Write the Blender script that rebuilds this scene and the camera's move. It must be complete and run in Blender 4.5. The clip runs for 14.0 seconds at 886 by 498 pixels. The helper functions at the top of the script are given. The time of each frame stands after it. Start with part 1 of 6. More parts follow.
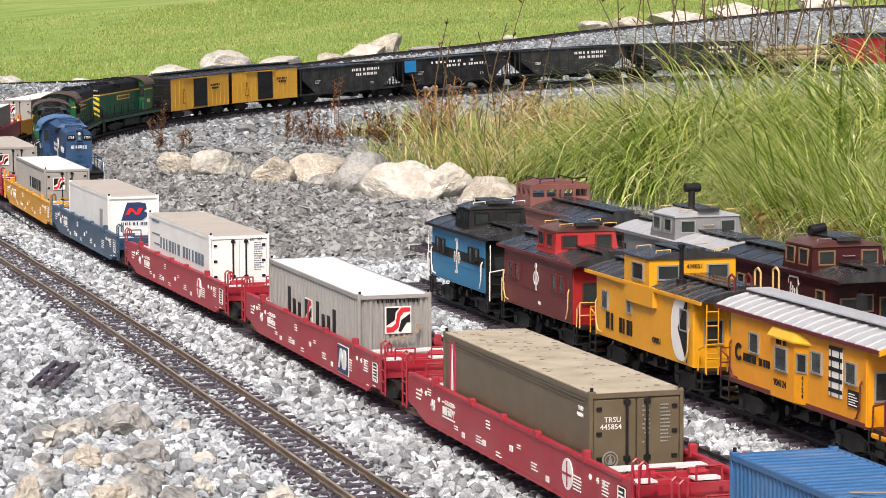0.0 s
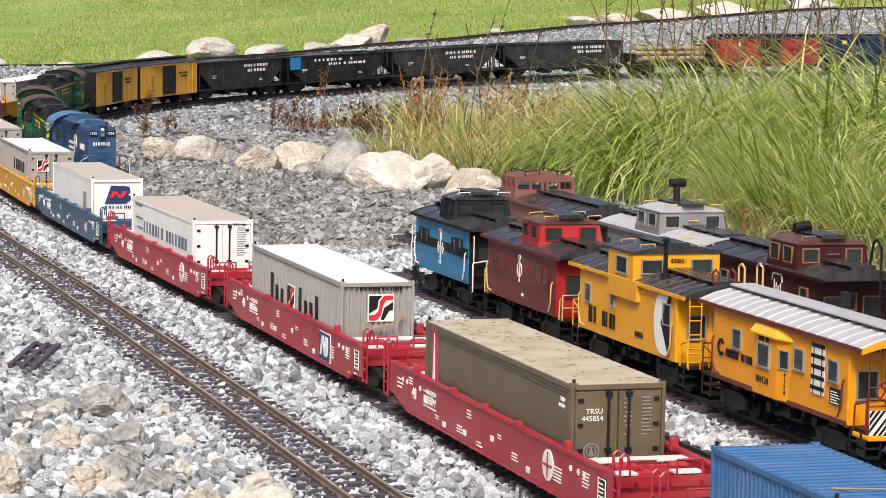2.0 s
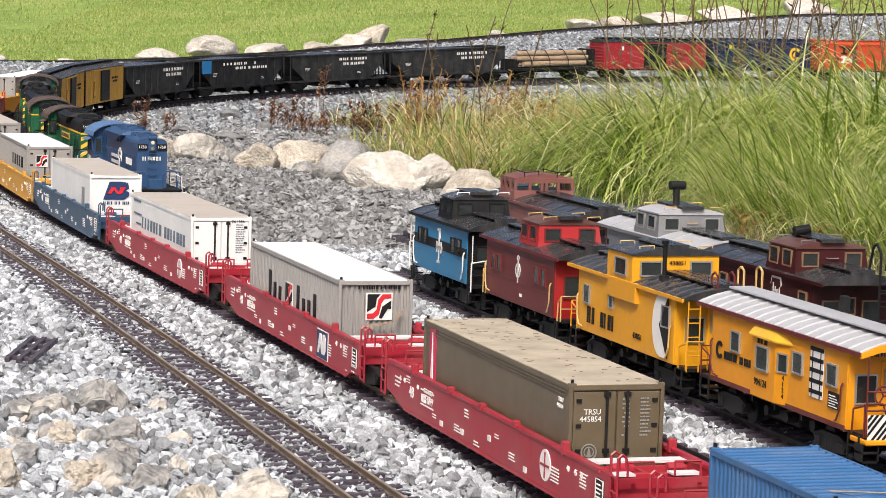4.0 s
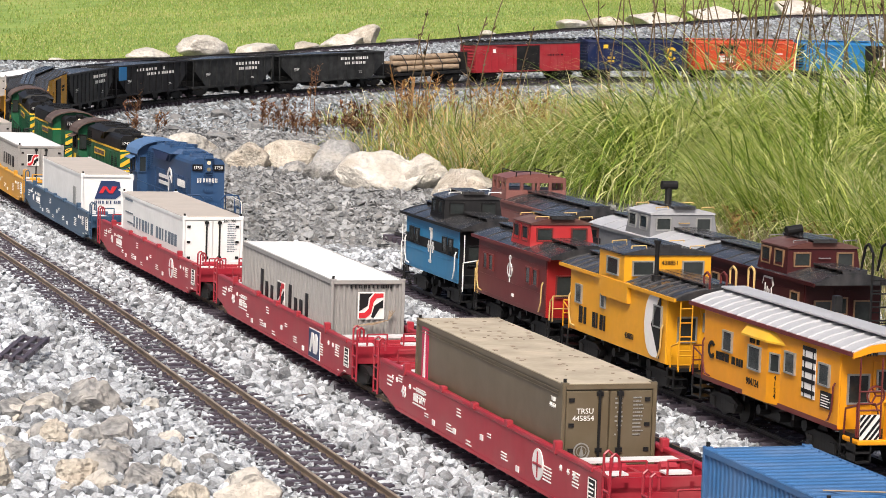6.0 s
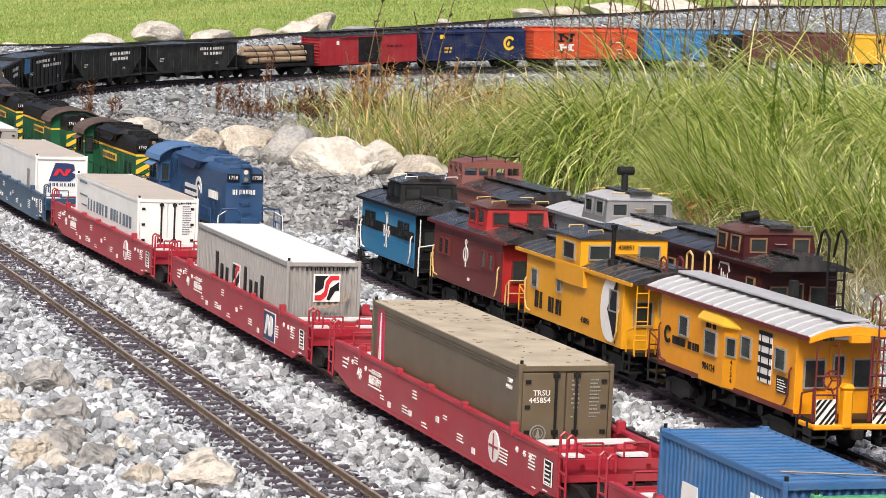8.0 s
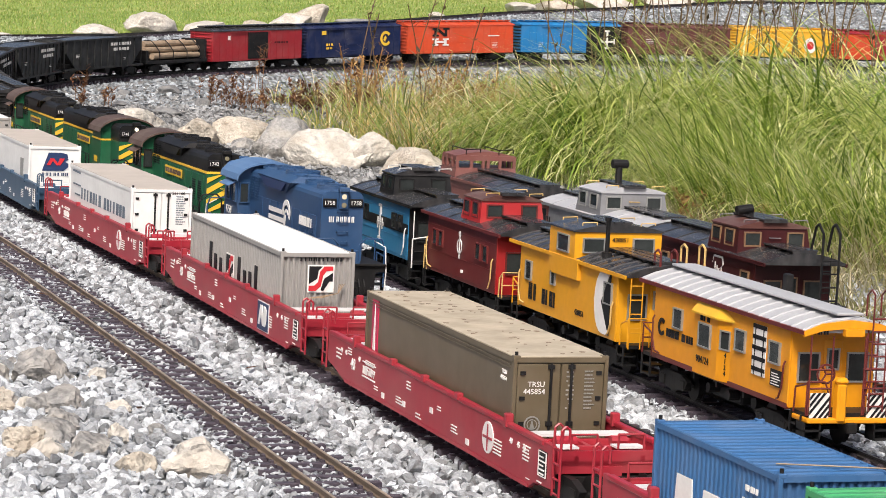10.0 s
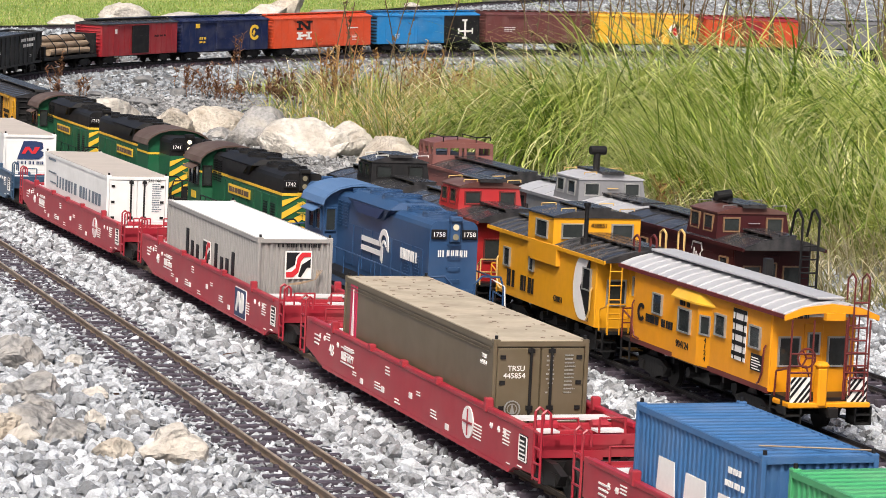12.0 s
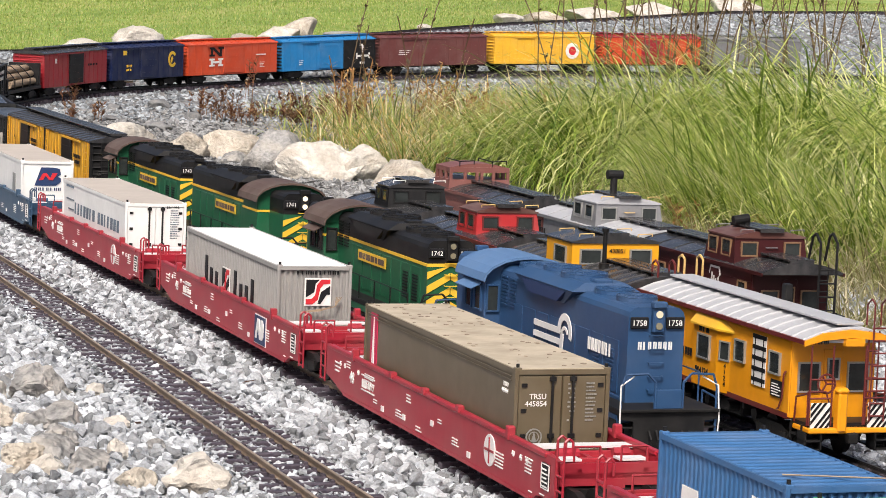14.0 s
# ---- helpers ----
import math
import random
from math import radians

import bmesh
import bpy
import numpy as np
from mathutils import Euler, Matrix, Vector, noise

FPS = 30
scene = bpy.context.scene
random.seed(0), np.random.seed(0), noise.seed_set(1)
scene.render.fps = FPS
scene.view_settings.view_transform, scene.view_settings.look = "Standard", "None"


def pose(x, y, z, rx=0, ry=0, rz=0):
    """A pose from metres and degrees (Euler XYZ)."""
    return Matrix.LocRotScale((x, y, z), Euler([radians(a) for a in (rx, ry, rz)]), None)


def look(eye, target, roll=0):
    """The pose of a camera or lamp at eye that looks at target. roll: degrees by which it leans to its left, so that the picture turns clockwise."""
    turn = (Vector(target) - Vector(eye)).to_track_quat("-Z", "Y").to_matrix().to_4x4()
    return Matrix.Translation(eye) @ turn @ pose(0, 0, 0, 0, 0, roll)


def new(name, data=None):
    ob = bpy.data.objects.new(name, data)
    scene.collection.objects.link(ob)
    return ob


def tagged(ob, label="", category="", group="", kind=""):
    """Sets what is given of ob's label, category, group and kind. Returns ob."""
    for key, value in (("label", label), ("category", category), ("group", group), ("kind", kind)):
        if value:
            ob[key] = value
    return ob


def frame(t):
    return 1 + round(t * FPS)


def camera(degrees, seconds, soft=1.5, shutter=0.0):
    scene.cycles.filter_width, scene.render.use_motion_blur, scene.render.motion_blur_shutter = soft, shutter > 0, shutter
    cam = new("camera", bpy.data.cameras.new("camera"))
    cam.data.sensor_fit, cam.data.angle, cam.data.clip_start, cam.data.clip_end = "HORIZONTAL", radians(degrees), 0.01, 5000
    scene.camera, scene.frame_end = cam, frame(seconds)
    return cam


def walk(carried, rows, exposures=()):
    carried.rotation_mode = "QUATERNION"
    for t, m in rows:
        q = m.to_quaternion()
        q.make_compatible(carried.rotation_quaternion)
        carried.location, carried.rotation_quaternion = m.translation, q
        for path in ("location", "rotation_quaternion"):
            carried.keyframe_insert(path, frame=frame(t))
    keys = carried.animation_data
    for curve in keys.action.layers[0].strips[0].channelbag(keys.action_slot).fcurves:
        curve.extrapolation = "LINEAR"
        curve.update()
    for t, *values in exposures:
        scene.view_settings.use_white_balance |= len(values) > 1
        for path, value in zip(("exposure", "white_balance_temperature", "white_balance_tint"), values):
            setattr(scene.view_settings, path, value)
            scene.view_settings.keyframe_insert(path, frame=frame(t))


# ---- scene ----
cam = camera(18.7, 14.0, soft=0.65)
PATH = [
    (0, (-0.796, -2.076, 0.441), (-0.22, -0.171, 0.245), -0.2),
    (0.5, (-0.797, -2.077, 0.44), (-0.214, -0.174, 0.245), 0.2),
    (1, (-0.797, -2.076, 0.438), (-0.21, -0.174, 0.241), 0.5),
    (1.5, (-0.798, -2.072, 0.437), (-0.21, -0.17, 0.238), 0.8),
    (2, (-0.797, -2.07, 0.436), (-0.208, -0.169, 0.235), 1.1),
    (2.5, (-0.797, -2.068, 0.434), (-0.206, -0.168, 0.232), 1.3),
    (3, (-0.796, -2.065, 0.432), (-0.204, -0.166, 0.232), 1.6),
    (5.5, (-0.8, -2.063, 0.433), (-0.208, -0.163, 0.233), 1.9),
    (6, (-0.799, -2.062, 0.431), (-0.201, -0.164, 0.232), 1.9),
    (6.5, (-0.8, -2.06, 0.428), (-0.192, -0.165, 0.23), 2.0),
    (7, (-0.8, -2.058, 0.427), (-0.181, -0.166, 0.23), 2.2),
    (7.5, (-0.798, -2.054, 0.423), (-0.171, -0.166, 0.222), 2.3),
    (8, (-0.799, -2.053, 0.422), (-0.168, -0.166, 0.217), 2.4),
    (10.5, (-0.802, -2.049, 0.418), (-0.162, -0.166, 0.209), 2.9),
    (11, (-0.802, -2.046, 0.416), (-0.156, -0.165, 0.207), 2.9),
    (11.5, (-0.799, -2.038, 0.411), (-0.148, -0.159, 0.2), 2.8),
    (12, (-0.8, -2.036, 0.41), (-0.145, -0.158, 0.196), 2.7),
    (12.5, (-0.8, -2.036, 0.411), (-0.143, -0.159, 0.197), 2.7),
    (13, (-0.804, -2.042, 0.413), (-0.148, -0.164, 0.203), 2.7),
    (13.5, (-0.807, -2.039, 0.416), (-0.157, -0.159, 0.21), 2.6),
    (14, (-0.809, -2.039, 0.418), (-0.163, -0.157, 0.218), 2.4),
]
walk(cam, [(t, look(eye, target, roll)) for t, eye, target, roll in PATH])

# ---- world and sun: bright overcast ----
world = bpy.data.worlds.new("sky")
scene.world = world
world.use_nodes = True
wn = world.node_tree
wn.nodes.clear()
sky = wn.nodes.new("ShaderNodeTexSky")
sky.sky_type = "NISHITA"
sky.sun_disc = False
sky.sun_elevation, sky.sun_rotation = radians(49), radians(208)
sky.air_density, sky.dust_density, sky.ozone_density = 0.6, 6.0, 0.5
bg = wn.nodes.new("ShaderNodeBackground")
bg.inputs["Strength"].default_value = 0.10
wout = wn.nodes.new("ShaderNodeOutputWorld")
wn.links.new(sky.outputs[0], bg.inputs[0])
wn.links.new(bg.outputs[0], wout.inputs[0])
sun_data = bpy.data.lights.new("sun", "SUN")
sun_data.energy, sun_data.angle, sun_data.color = 2.8, radians(12), (1.0, 0.94, 0.85)
sun = new("sun", sun_data)
sun.matrix_world = look((-3.1, -5.9, 7.7), (0, 0, 0))
scene.view_settings.exposure = 0.48

# ---- materials ----


def mat(name, col, rough=0.5, metal=0.0, var=0.15, scale=40.0, bump=0.0, relief=0.002, dirt=None, dirt_amount=0.0, random_amount=0.0, coat=0.0):
    """A painted or natural surface: base colour varied at two scales, dust or wear, fine relief."""
    m = bpy.data.materials.new(name)
    m.use_nodes = True
    nt = m.node_tree
    b = nt.nodes["Principled BSDF"]
    b.inputs["Roughness"].default_value = rough
    b.inputs["Metallic"].default_value = metal
    b.inputs["Specular IOR Level"].default_value = 0.5 if max(col) > 0.1 or rough < 0.3 else 0.22
    if coat:
        b.inputs["Coat Weight"].default_value = coat
    tc = nt.nodes.new("ShaderNodeTexCoord")
    n1 = nt.nodes.new("ShaderNodeTexNoise")
    n1.inputs["Scale"].default_value, n1.inputs["Detail"].default_value = scale, 4
    n2 = nt.nodes.new("ShaderNodeTexNoise")
    n2.inputs["Scale"].default_value, n2.inputs["Detail"].default_value = scale * 7, 6
    nt.links.new(tc.outputs["Object"], n1.inputs["Vector"])
    nt.links.new(tc.outputs["Object"], n2.inputs["Vector"])
    add = nt.nodes.new("ShaderNodeMath")
    add.operation = "ADD"
    nt.links.new(n1.outputs["Fac"], add.inputs[0])
    nt.links.new(n2.outputs["Fac"], add.inputs[1])
    rng = nt.nodes.new("ShaderNodeMapRange")
    rng.inputs["From Min"].default_value, rng.inputs["From Max"].default_value = 0.7, 1.3
    rng.inputs["To Min"].default_value, rng.inputs["To Max"].default_value = 1 - var, 1 + var
    nt.links.new(add.outputs[0], rng.inputs["Value"])
    hsv = nt.nodes.new("ShaderNodeHueSaturation")
    hsv.inputs["Color"].default_value = (*col, 1)
    nt.links.new(rng.outputs["Result"], hsv.inputs["Value"])
    last = hsv.outputs["Color"]
    if random_amount:
        info = nt.nodes.new("ShaderNodeNewGeometry")
        r2 = nt.nodes.new("ShaderNodeMapRange")
        r2.inputs["To Min"].default_value, r2.inputs["To Max"].default_value = 1 - random_amount, 1 + random_amount
        nt.links.new(info.outputs["Random Per Island"], r2.inputs["Value"])
        h2 = nt.nodes.new("ShaderNodeHueSaturation")
        nt.links.new(r2.outputs["Result"], h2.inputs["Value"])
        nt.links.new(last, h2.inputs["Color"])
        last = h2.outputs["Color"]
    if dirt:
        n3 = nt.nodes.new("ShaderNodeTexNoise")
        n3.inputs["Scale"].default_value, n3.inputs["Detail"].default_value = scale * 1.7, 6
        nt.links.new(tc.outputs["Object"], n3.inputs["Vector"])
        r3 = nt.nodes.new("ShaderNodeMapRange")
        r3.inputs["From Min"].default_value, r3.inputs["From Max"].default_value = 0.42, 0.75
        r3.inputs["To Max"].default_value = dirt_amount
        nt.links.new(n3.outputs["Fac"], r3.inputs["Value"])
        mx = nt.nodes.new("ShaderNodeMix")
        mx.data_type = "RGBA"
        mx.inputs["B"].default_value = (*dirt, 1)
        nt.links.new(r3.outputs["Result"], mx.inputs["Factor"])
        nt.links.new(last, mx.inputs["A"])
        last = mx.outputs["Result"]
    nt.links.new(last, b.inputs["Base Color"])
    if bump:
        bp = nt.nodes.new("ShaderNodeBump")
        bp.inputs["Strength"].default_value, bp.inputs["Distance"].default_value = bump, relief
        nt.links.new(n2.outputs["Fac"], bp.inputs["Height"])
        nt.links.new(bp.outputs["Normal"], b.inputs["Normal"])
    return m


def paint(name, col, rough=0.42, dust=0.12):
    return mat(name, col, rough, var=0.07, scale=14, dirt=(0.32, 0.29, 0.25), dirt_amount=dust, bump=0.04)


RED = paint("wagon_red", (0.33, 0.014, 0.03))
NAVY = paint("wagon_navy", (0.03, 0.075, 0.14))
WAGON_YELLOW = paint("wagon_yellow", (0.62, 0.30, 0.02))
OLIVE = paint("container_olive", (0.115, 0.088, 0.052))
OLIVE_TOP = mat("container_roof_dusty", (0.44, 0.38, 0.29), 0.7, var=0.12, scale=18, dirt=(0.16, 0.12, 0.08), dirt_amount=0.5)
GREY_PAINT = paint("container_grey", (0.30, 0.29, 0.28), 0.45)
WHITE = paint("container_white", (0.76, 0.76, 0.755), 0.4, 0.07)
WHITE_ROOF = paint("roof_dusty_white", (0.46, 0.41, 0.365), 0.6, 0.2)
CLEAN_WHITE = paint("roof_white", (0.66, 0.66, 0.67), 0.45, 0.04)
BLUE_BOX = paint("container_blue", (0.032, 0.115, 0.275), 0.5)
GREEN_BOX = paint("container_green", (0.05, 0.30, 0.12))
LETTER_WHITE = mat("lettering_white", (0.78, 0.76, 0.74), 0.5, var=0.05)
LETTER_BLACK = mat("lettering_black", (0.012, 0.012, 0.014), 0.5, var=0.1)
LETTER_YELLOW = mat("lettering_yellow", (0.75, 0.48, 0.04), 0.5, var=0.06)
LETTER_RED = mat("lettering_red", (0.55, 0.02, 0.03), 0.5, var=0.06)
LETTER_NAVY = mat("lettering_navy", (0.015, 0.035, 0.11), 0.5, var=0.06)
LETTER_PINK = mat("lettering_crimson", (0.5, 0.02, 0.08), 0.5, var=0.06)
BLACK = mat("black_paint", (0.010, 0.010, 0.011), 0.5, var=0.25, scale=25, dirt=(0.07, 0.065, 0.06), dirt_amount=0.2)
BLACK_ROOF = mat("black_roof", (0.03, 0.03, 0.033), 0.22, var=0.35, scale=24, dirt=(0.15, 0.14, 0.135), dirt_amount=0.3, bump=0.12)
DARK_METAL = mat("dark_metal", (0.016, 0.015, 0.015), 0.55, 0.2, var=0.3, scale=60)
RAIL_TOP = mat("rail_worn_top", (0.46, 0.37, 0.27), 0.4, 0.45, var=0.3, scale=30, dirt=(0.2, 0.14, 0.09), dirt_amount=0.4)
RAIL = mat("rail_brass_brown", (0.17, 0.125, 0.09), 0.5, 0.2, var=0.35, scale=20, dirt=(0.14, 0.09, 0.05), dirt_amount=0.5, bump=0.1)
RAIL_DARK = mat("rail_dark", (0.06, 0.055, 0.055), 0.4, 0.6, var=0.35, scale=20)
TIE = mat("tie_plastic_brown", (0.06, 0.05, 0.066), 0.45, var=0.3, scale=50, dirt=(0.14, 0.12, 0.12), dirt_amount=0.3)
BM_BLUE = paint("caboose_blue", (0.024, 0.18, 0.36))
MAROON = paint("caboose_maroon", (0.13, 0.019, 0.018), 0.4, 0.05)
BRIGHT_RED = paint("caboose_red", (0.36, 0.014, 0.016))
ORANGE_YELLOW = paint("caboose_yellow", (0.72, 0.33, 0.012), 0.38, 0.05)
CHESSIE = paint("caboose_orange_yellow", (0.75, 0.30, 0.008), 0.36, 0.04)
BROWN_RED = paint("caboose_brown", (0.19, 0.07, 0.06))
DEEP_MAROON = paint("caboose_dark_maroon", (0.042, 0.008, 0.009), 0.4, 0.02)
RED_ROOF = paint("cupola_roof_dusty_red", (0.10, 0.042, 0.036), 0.45, 0.3)
SILVER = mat("silver_paint", (0.23, 0.23, 0.24), 0.4, 0.3, var=0.1, scale=20)
PALE_ROOF = paint("ribbed_roof_white", (0.40, 0.405, 0.43), 0.45, 0.06)
GLASS = mat("window_glass_dark", (0.03, 0.035, 0.035), 0.08, var=0.2)
FRAME_METAL = mat("window_frame_metal", (0.38, 0.38, 0.37), 0.4, 0.5, var=0.1)
GOLD = mat("rail_gold", (0.62, 0.42, 0.16), 0.4, var=0.05)
LOCO_BLUE = paint("loco_blue", (0.022, 0.066, 0.16), 0.4, 0.07)
LOCO_ROOF = paint("loco_blue_faded_roof", (0.085, 0.17, 0.33), 0.5, 0.08)
LOCO_GREEN = paint("loco_green", (0.015, 0.10, 0.048), 0.4, 0.06)
BROWN_CAB = paint("cab_roof_brown", (0.09, 0.06, 0.05), 0.55, 0.2)
HOPPER_BLACK = mat("hopper_black", (0.012, 0.012, 0.014), 0.5, var=0.2, scale=20, dirt=(0.1, 0.1, 0.1), dirt_amount=0.25)
HOPPER_GREY = mat("hopper_weathered_black", (0.02, 0.021, 0.022), 0.55, var=0.2, scale=20, dirt=(0.12, 0.12, 0.12), dirt_amount=0.3)
BOX_YELLOW = paint("boxcar_yellow", (0.62, 0.33, 0.025))
BOX_RED = paint("boxcar_red", (0.30, 0.015, 0.024))
BOX_NAVY = paint("boxcar_navy", (0.010, 0.018, 0.065))
BOX_ORANGE = paint("boxcar_orange", (0.55, 0.065, 0.02))
BOX_BLUE = paint("boxcar_blue", (0.014, 0.18, 0.44))
BOX_BROWN = paint("boxcar_brown", (0.12, 0.036, 0.034))
BOX_LEMON = paint("boxcar_lemon", (0.75, 0.42, 0.03))
TAN_FRAME = mat("window_frame_tan", (0.22, 0.13, 0.07), 0.5, var=0.1)
ROOF_SPOT = mat("roof_spot", (0.22, 0.16, 0.11), 0.7, var=0.2, scale=60)
LAMP = mat("headlight_lens", (0.22, 0.2, 0.14), 0.15, var=0.02)
LIT = bpy.data.materials.new("lit_headlight")
LIT.use_nodes = True
LIT.node_tree.nodes["Principled BSDF"].inputs["Base Color"].default_value = (0.25, 0.22, 0.15, 1)
LIT.node_tree.nodes["Principled BSDF"].inputs["Emission Color"].default_value = (1, 0.85, 0.6, 1)
LIT.node_tree.nodes["Principled BSDF"].inputs["Emission Strength"].default_value = 0.45
LIT_BRIGHT = LIT.copy()
LIT_BRIGHT.name = "bright_headlight"
LIT_BRIGHT.node_tree.nodes["Principled BSDF"].inputs["Emission Strength"].default_value = 1.3
LOG = mat("log_bark", (0.30, 0.22, 0.15), 0.8, var=0.3, scale=60, bump=0.5)
STONE_WHITE = mat("ballast_stone", (0.375, 0.398, 0.43), 0.75, var=0.36, scale=60, bump=0.8, random_amount=0.62, dirt=(0.2, 0.19, 0.18), dirt_amount=0.35)
STONE_SLATE = mat("slate_chips", (0.235, 0.242, 0.25), 0.7, var=0.3, scale=40, bump=0.5, random_amount=0.5, dirt=(0.28, 0.24, 0.2), dirt_amount=0.3)
STONE_BLUE = mat("crushed_blue_stone", (0.27, 0.295, 0.32), 0.7, var=0.25, scale=40, bump=0.4, random_amount=0.5)
BOULDER = mat("boulder_sandstone", (0.50, 0.455, 0.39), 0.9, var=0.4, scale=20, bump=1.0, relief=0.008, dirt=(0.25, 0.195, 0.145), dirt_amount=0.75)
BOULDER_PALE = mat("boulder_pale", (0.56, 0.53, 0.485), 0.9, var=0.35, scale=14, bump=1.0, relief=0.008, dirt=(0.30, 0.25, 0.20), dirt_amount=0.75)
BOULDER_GREY = mat("boulder_grey", (0.27, 0.268, 0.265), 0.9, var=0.5, scale=18, bump=1.0, relief=0.006, dirt=(0.40, 0.36, 0.31), dirt_amount=0.7)

# ---- mesh helpers ----


def mesh_of(name, bm, material, smooth=False):
    me = bpy.data.meshes.new(name)
    bmesh.ops.recalc_face_normals(bm, faces=bm.faces)
    bm.to_mesh(me)
    bm.free()
    if smooth:
        for p in me.polygons:
            p.use_smooth = True
    me.materials.append(material)
    return me


def part(name, bm, material, parent, label="", smooth=False):
    """One mesh object under a thing or a part; bm is a bmesh or a ready mesh."""
    me = bm if isinstance(bm, bpy.types.Mesh) else mesh_of(name, bm, material, smooth)
    ob = new(name, me)
    ob.parent = parent
    return tagged(ob, label)


def thing(name, label, category, group="", m=None):
    ob = new(name)
    ob.empty_display_size = 0.02
    if m is not None:
        ob.matrix_basis = m
    return tagged(ob, label, category, group)


def box(bm, x0, x1, y0, y1, z0, z1, bevel=0.0):
    vs = [bm.verts.new(p) for p in ((x0, y0, z0), (x1, y0, z0), (x1, y1, z0), (x0, y1, z0), (x0, y0, z1), (x1, y0, z1), (x1, y1, z1), (x0, y1, z1))]
    fs = [bm.faces.new([vs[i] for i in f]) for f in ((3, 2, 1, 0), (4, 5, 6, 7), (0, 1, 5, 4), (1, 2, 6, 5), (2, 3, 7, 6), (3, 0, 4, 7))]
    if bevel:
        es = list({e for f in fs for e in f.edges})
        bmesh.ops.bevel(bm, geom=es, offset=bevel, segments=1, affect="EDGES")
    return bm


def bx(*a, bevel=0.0):
    return box(bmesh.new(), *a, bevel=bevel)


def rod(bm, a, b, r, seg=6):
    """A round bar from a to b."""
    a, b = Vector(a), Vector(b)
    d = (b - a).normalized()
    u = d.orthogonal().normalized()
    v = d.cross(u)
    rings = []
    for p in (a, b):
        rings.append([bm.verts.new(p + r * (math.cos(6.28319 * i / seg) * u + math.sin(6.28319 * i / seg) * v)) for i in range(seg)])
    for i in range(seg):
        j = (i + 1) % seg
        bm.faces.new((rings[0][i], rings[0][j], rings[1][j], rings[1][i]))
    bm.faces.new(rings[0][::-1])
    bm.faces.new(rings[1])
    return bm


def wire(bm, pts, r, seg=5):
    for a, b in zip(pts, pts[1:]):
        rod(bm, a, b, r, seg)
    return bm


def prism(bm, profile, axis, a, b):
    """A profile drawn out from a to b along axis x, y or z. Profiles: x: (y, z); y: (x, z); z: (x, y)."""
    def at(p, t):
        return {"x": (t, p[0], p[1]), "y": (p[0], t, p[1]), "z": (p[0], p[1], t)}[axis]
    r0 = [bm.verts.new(at(p, a)) for p in profile]
    r1 = [bm.verts.new(at(p, b)) for p in profile]
    n = len(profile)
    for i in range(n):
        j = (i + 1) % n
        bm.faces.new((r0[i], r0[j], r1[j], r1[i]))
    bm.faces.new(r0[::-1])
    bm.faces.new(r1)
    return bm


def px(profile, axis, a, b):
    return prism(bmesh.new(), profile, axis, a, b)


def disc(bm, c, r, normal_axis, depth, seg=16):
    c = Vector(c)
    d = Vector((normal_axis == "x", normal_axis == "y", normal_axis == "z")) * depth
    return rod(bm, c - d / 2, c + d / 2, r, seg)


SIDE_L = Matrix(((0, 0, -1, 0), (-1, 0, 0, 0), (0, 1, 0, 0), (0, 0, 0, 1)))   # writing on a face that looks to -x
END_F = Matrix(((1, 0, 0, 0), (0, 0, -1, 0), (0, 1, 0, 0), (0, 0, 0, 1)))      # writing on a face that looks to -y


def text(name, words, size, material, parent, at, turn, spin=0):
    """Raised lettering of the built-in font, its lower left corner at `at`."""
    cu = bpy.data.curves.new(name, "FONT")
    cu.body, cu.size, cu.extrude, cu.resolution_u = words, size, 0.0003, 2
    tmp = bpy.data.objects.new(name, cu)
    me = bpy.data.meshes.new_from_object(tmp)
    bpy.data.objects.remove(tmp)
    me.materials.append(material)
    me.transform(Matrix.Translation(at) @ turn @ Matrix.Rotation(spin, 4, "Z"))
    return part(name, me, material, parent)


def flat_shape(name, polys, material, parent, at, turn, depth=0.0008):
    """Plain painted shapes, drawn in the face's own x (to the right) and y (up)."""
    bm = bmesh.new()
    for poly in polys:
        prism(bm, poly, "z", -depth / 2, depth / 2)
    bm.transform(Matrix.Translation(at) @ turn)
    return part(name, bm, material, parent)


def rect(x, y, w, h):
    return [(x, y), (x + w, y), (x + w, y + h), (x, y + h)]


def ring(cx, cy, r, w, a0=0, a1=360, n=14):
    """A curved band, as short pieces."""
    out = []
    for i in range(n):
        a, b = radians(a0 + (a1 - a0) * i / n), radians(a0 + (a1 - a0) * (i + 1) / n)
        out.append([(cx + (r - w) * math.cos(a), cy + (r - w) * math.sin(a)), (cx + r * math.cos(a), cy + r * math.sin(a)),
                    (cx + r * math.cos(b), cy + r * math.sin(b)), (cx + (r - w) * math.cos(b), cy + (r - w) * math.sin(b))])
    return out


def bars(n, w, h, seed=0, gap=0.3):
    """n plain upright bars of a line of writing, w wide in all and h high."""
    rnd = random.Random(seed)
    step = w / n
    out = []
    for i in range(n):
        x, k = i * step, step * (1 - gap * .6) * rnd.uniform(.8, 1)
        if rnd.random() < .4:
            out.append(rect(x, 0, k * .5, h))
        else:
            out += [rect(x, 0, k * .36, h), rect(x + k * .6, 0, k * .36, h)]
    return out


def share(name, me, parent, places):
    """Alike pieces: an object each on one mesh."""
    for m in places:
        ob = new(name, me)
        ob.parent, ob.matrix_basis = parent, m


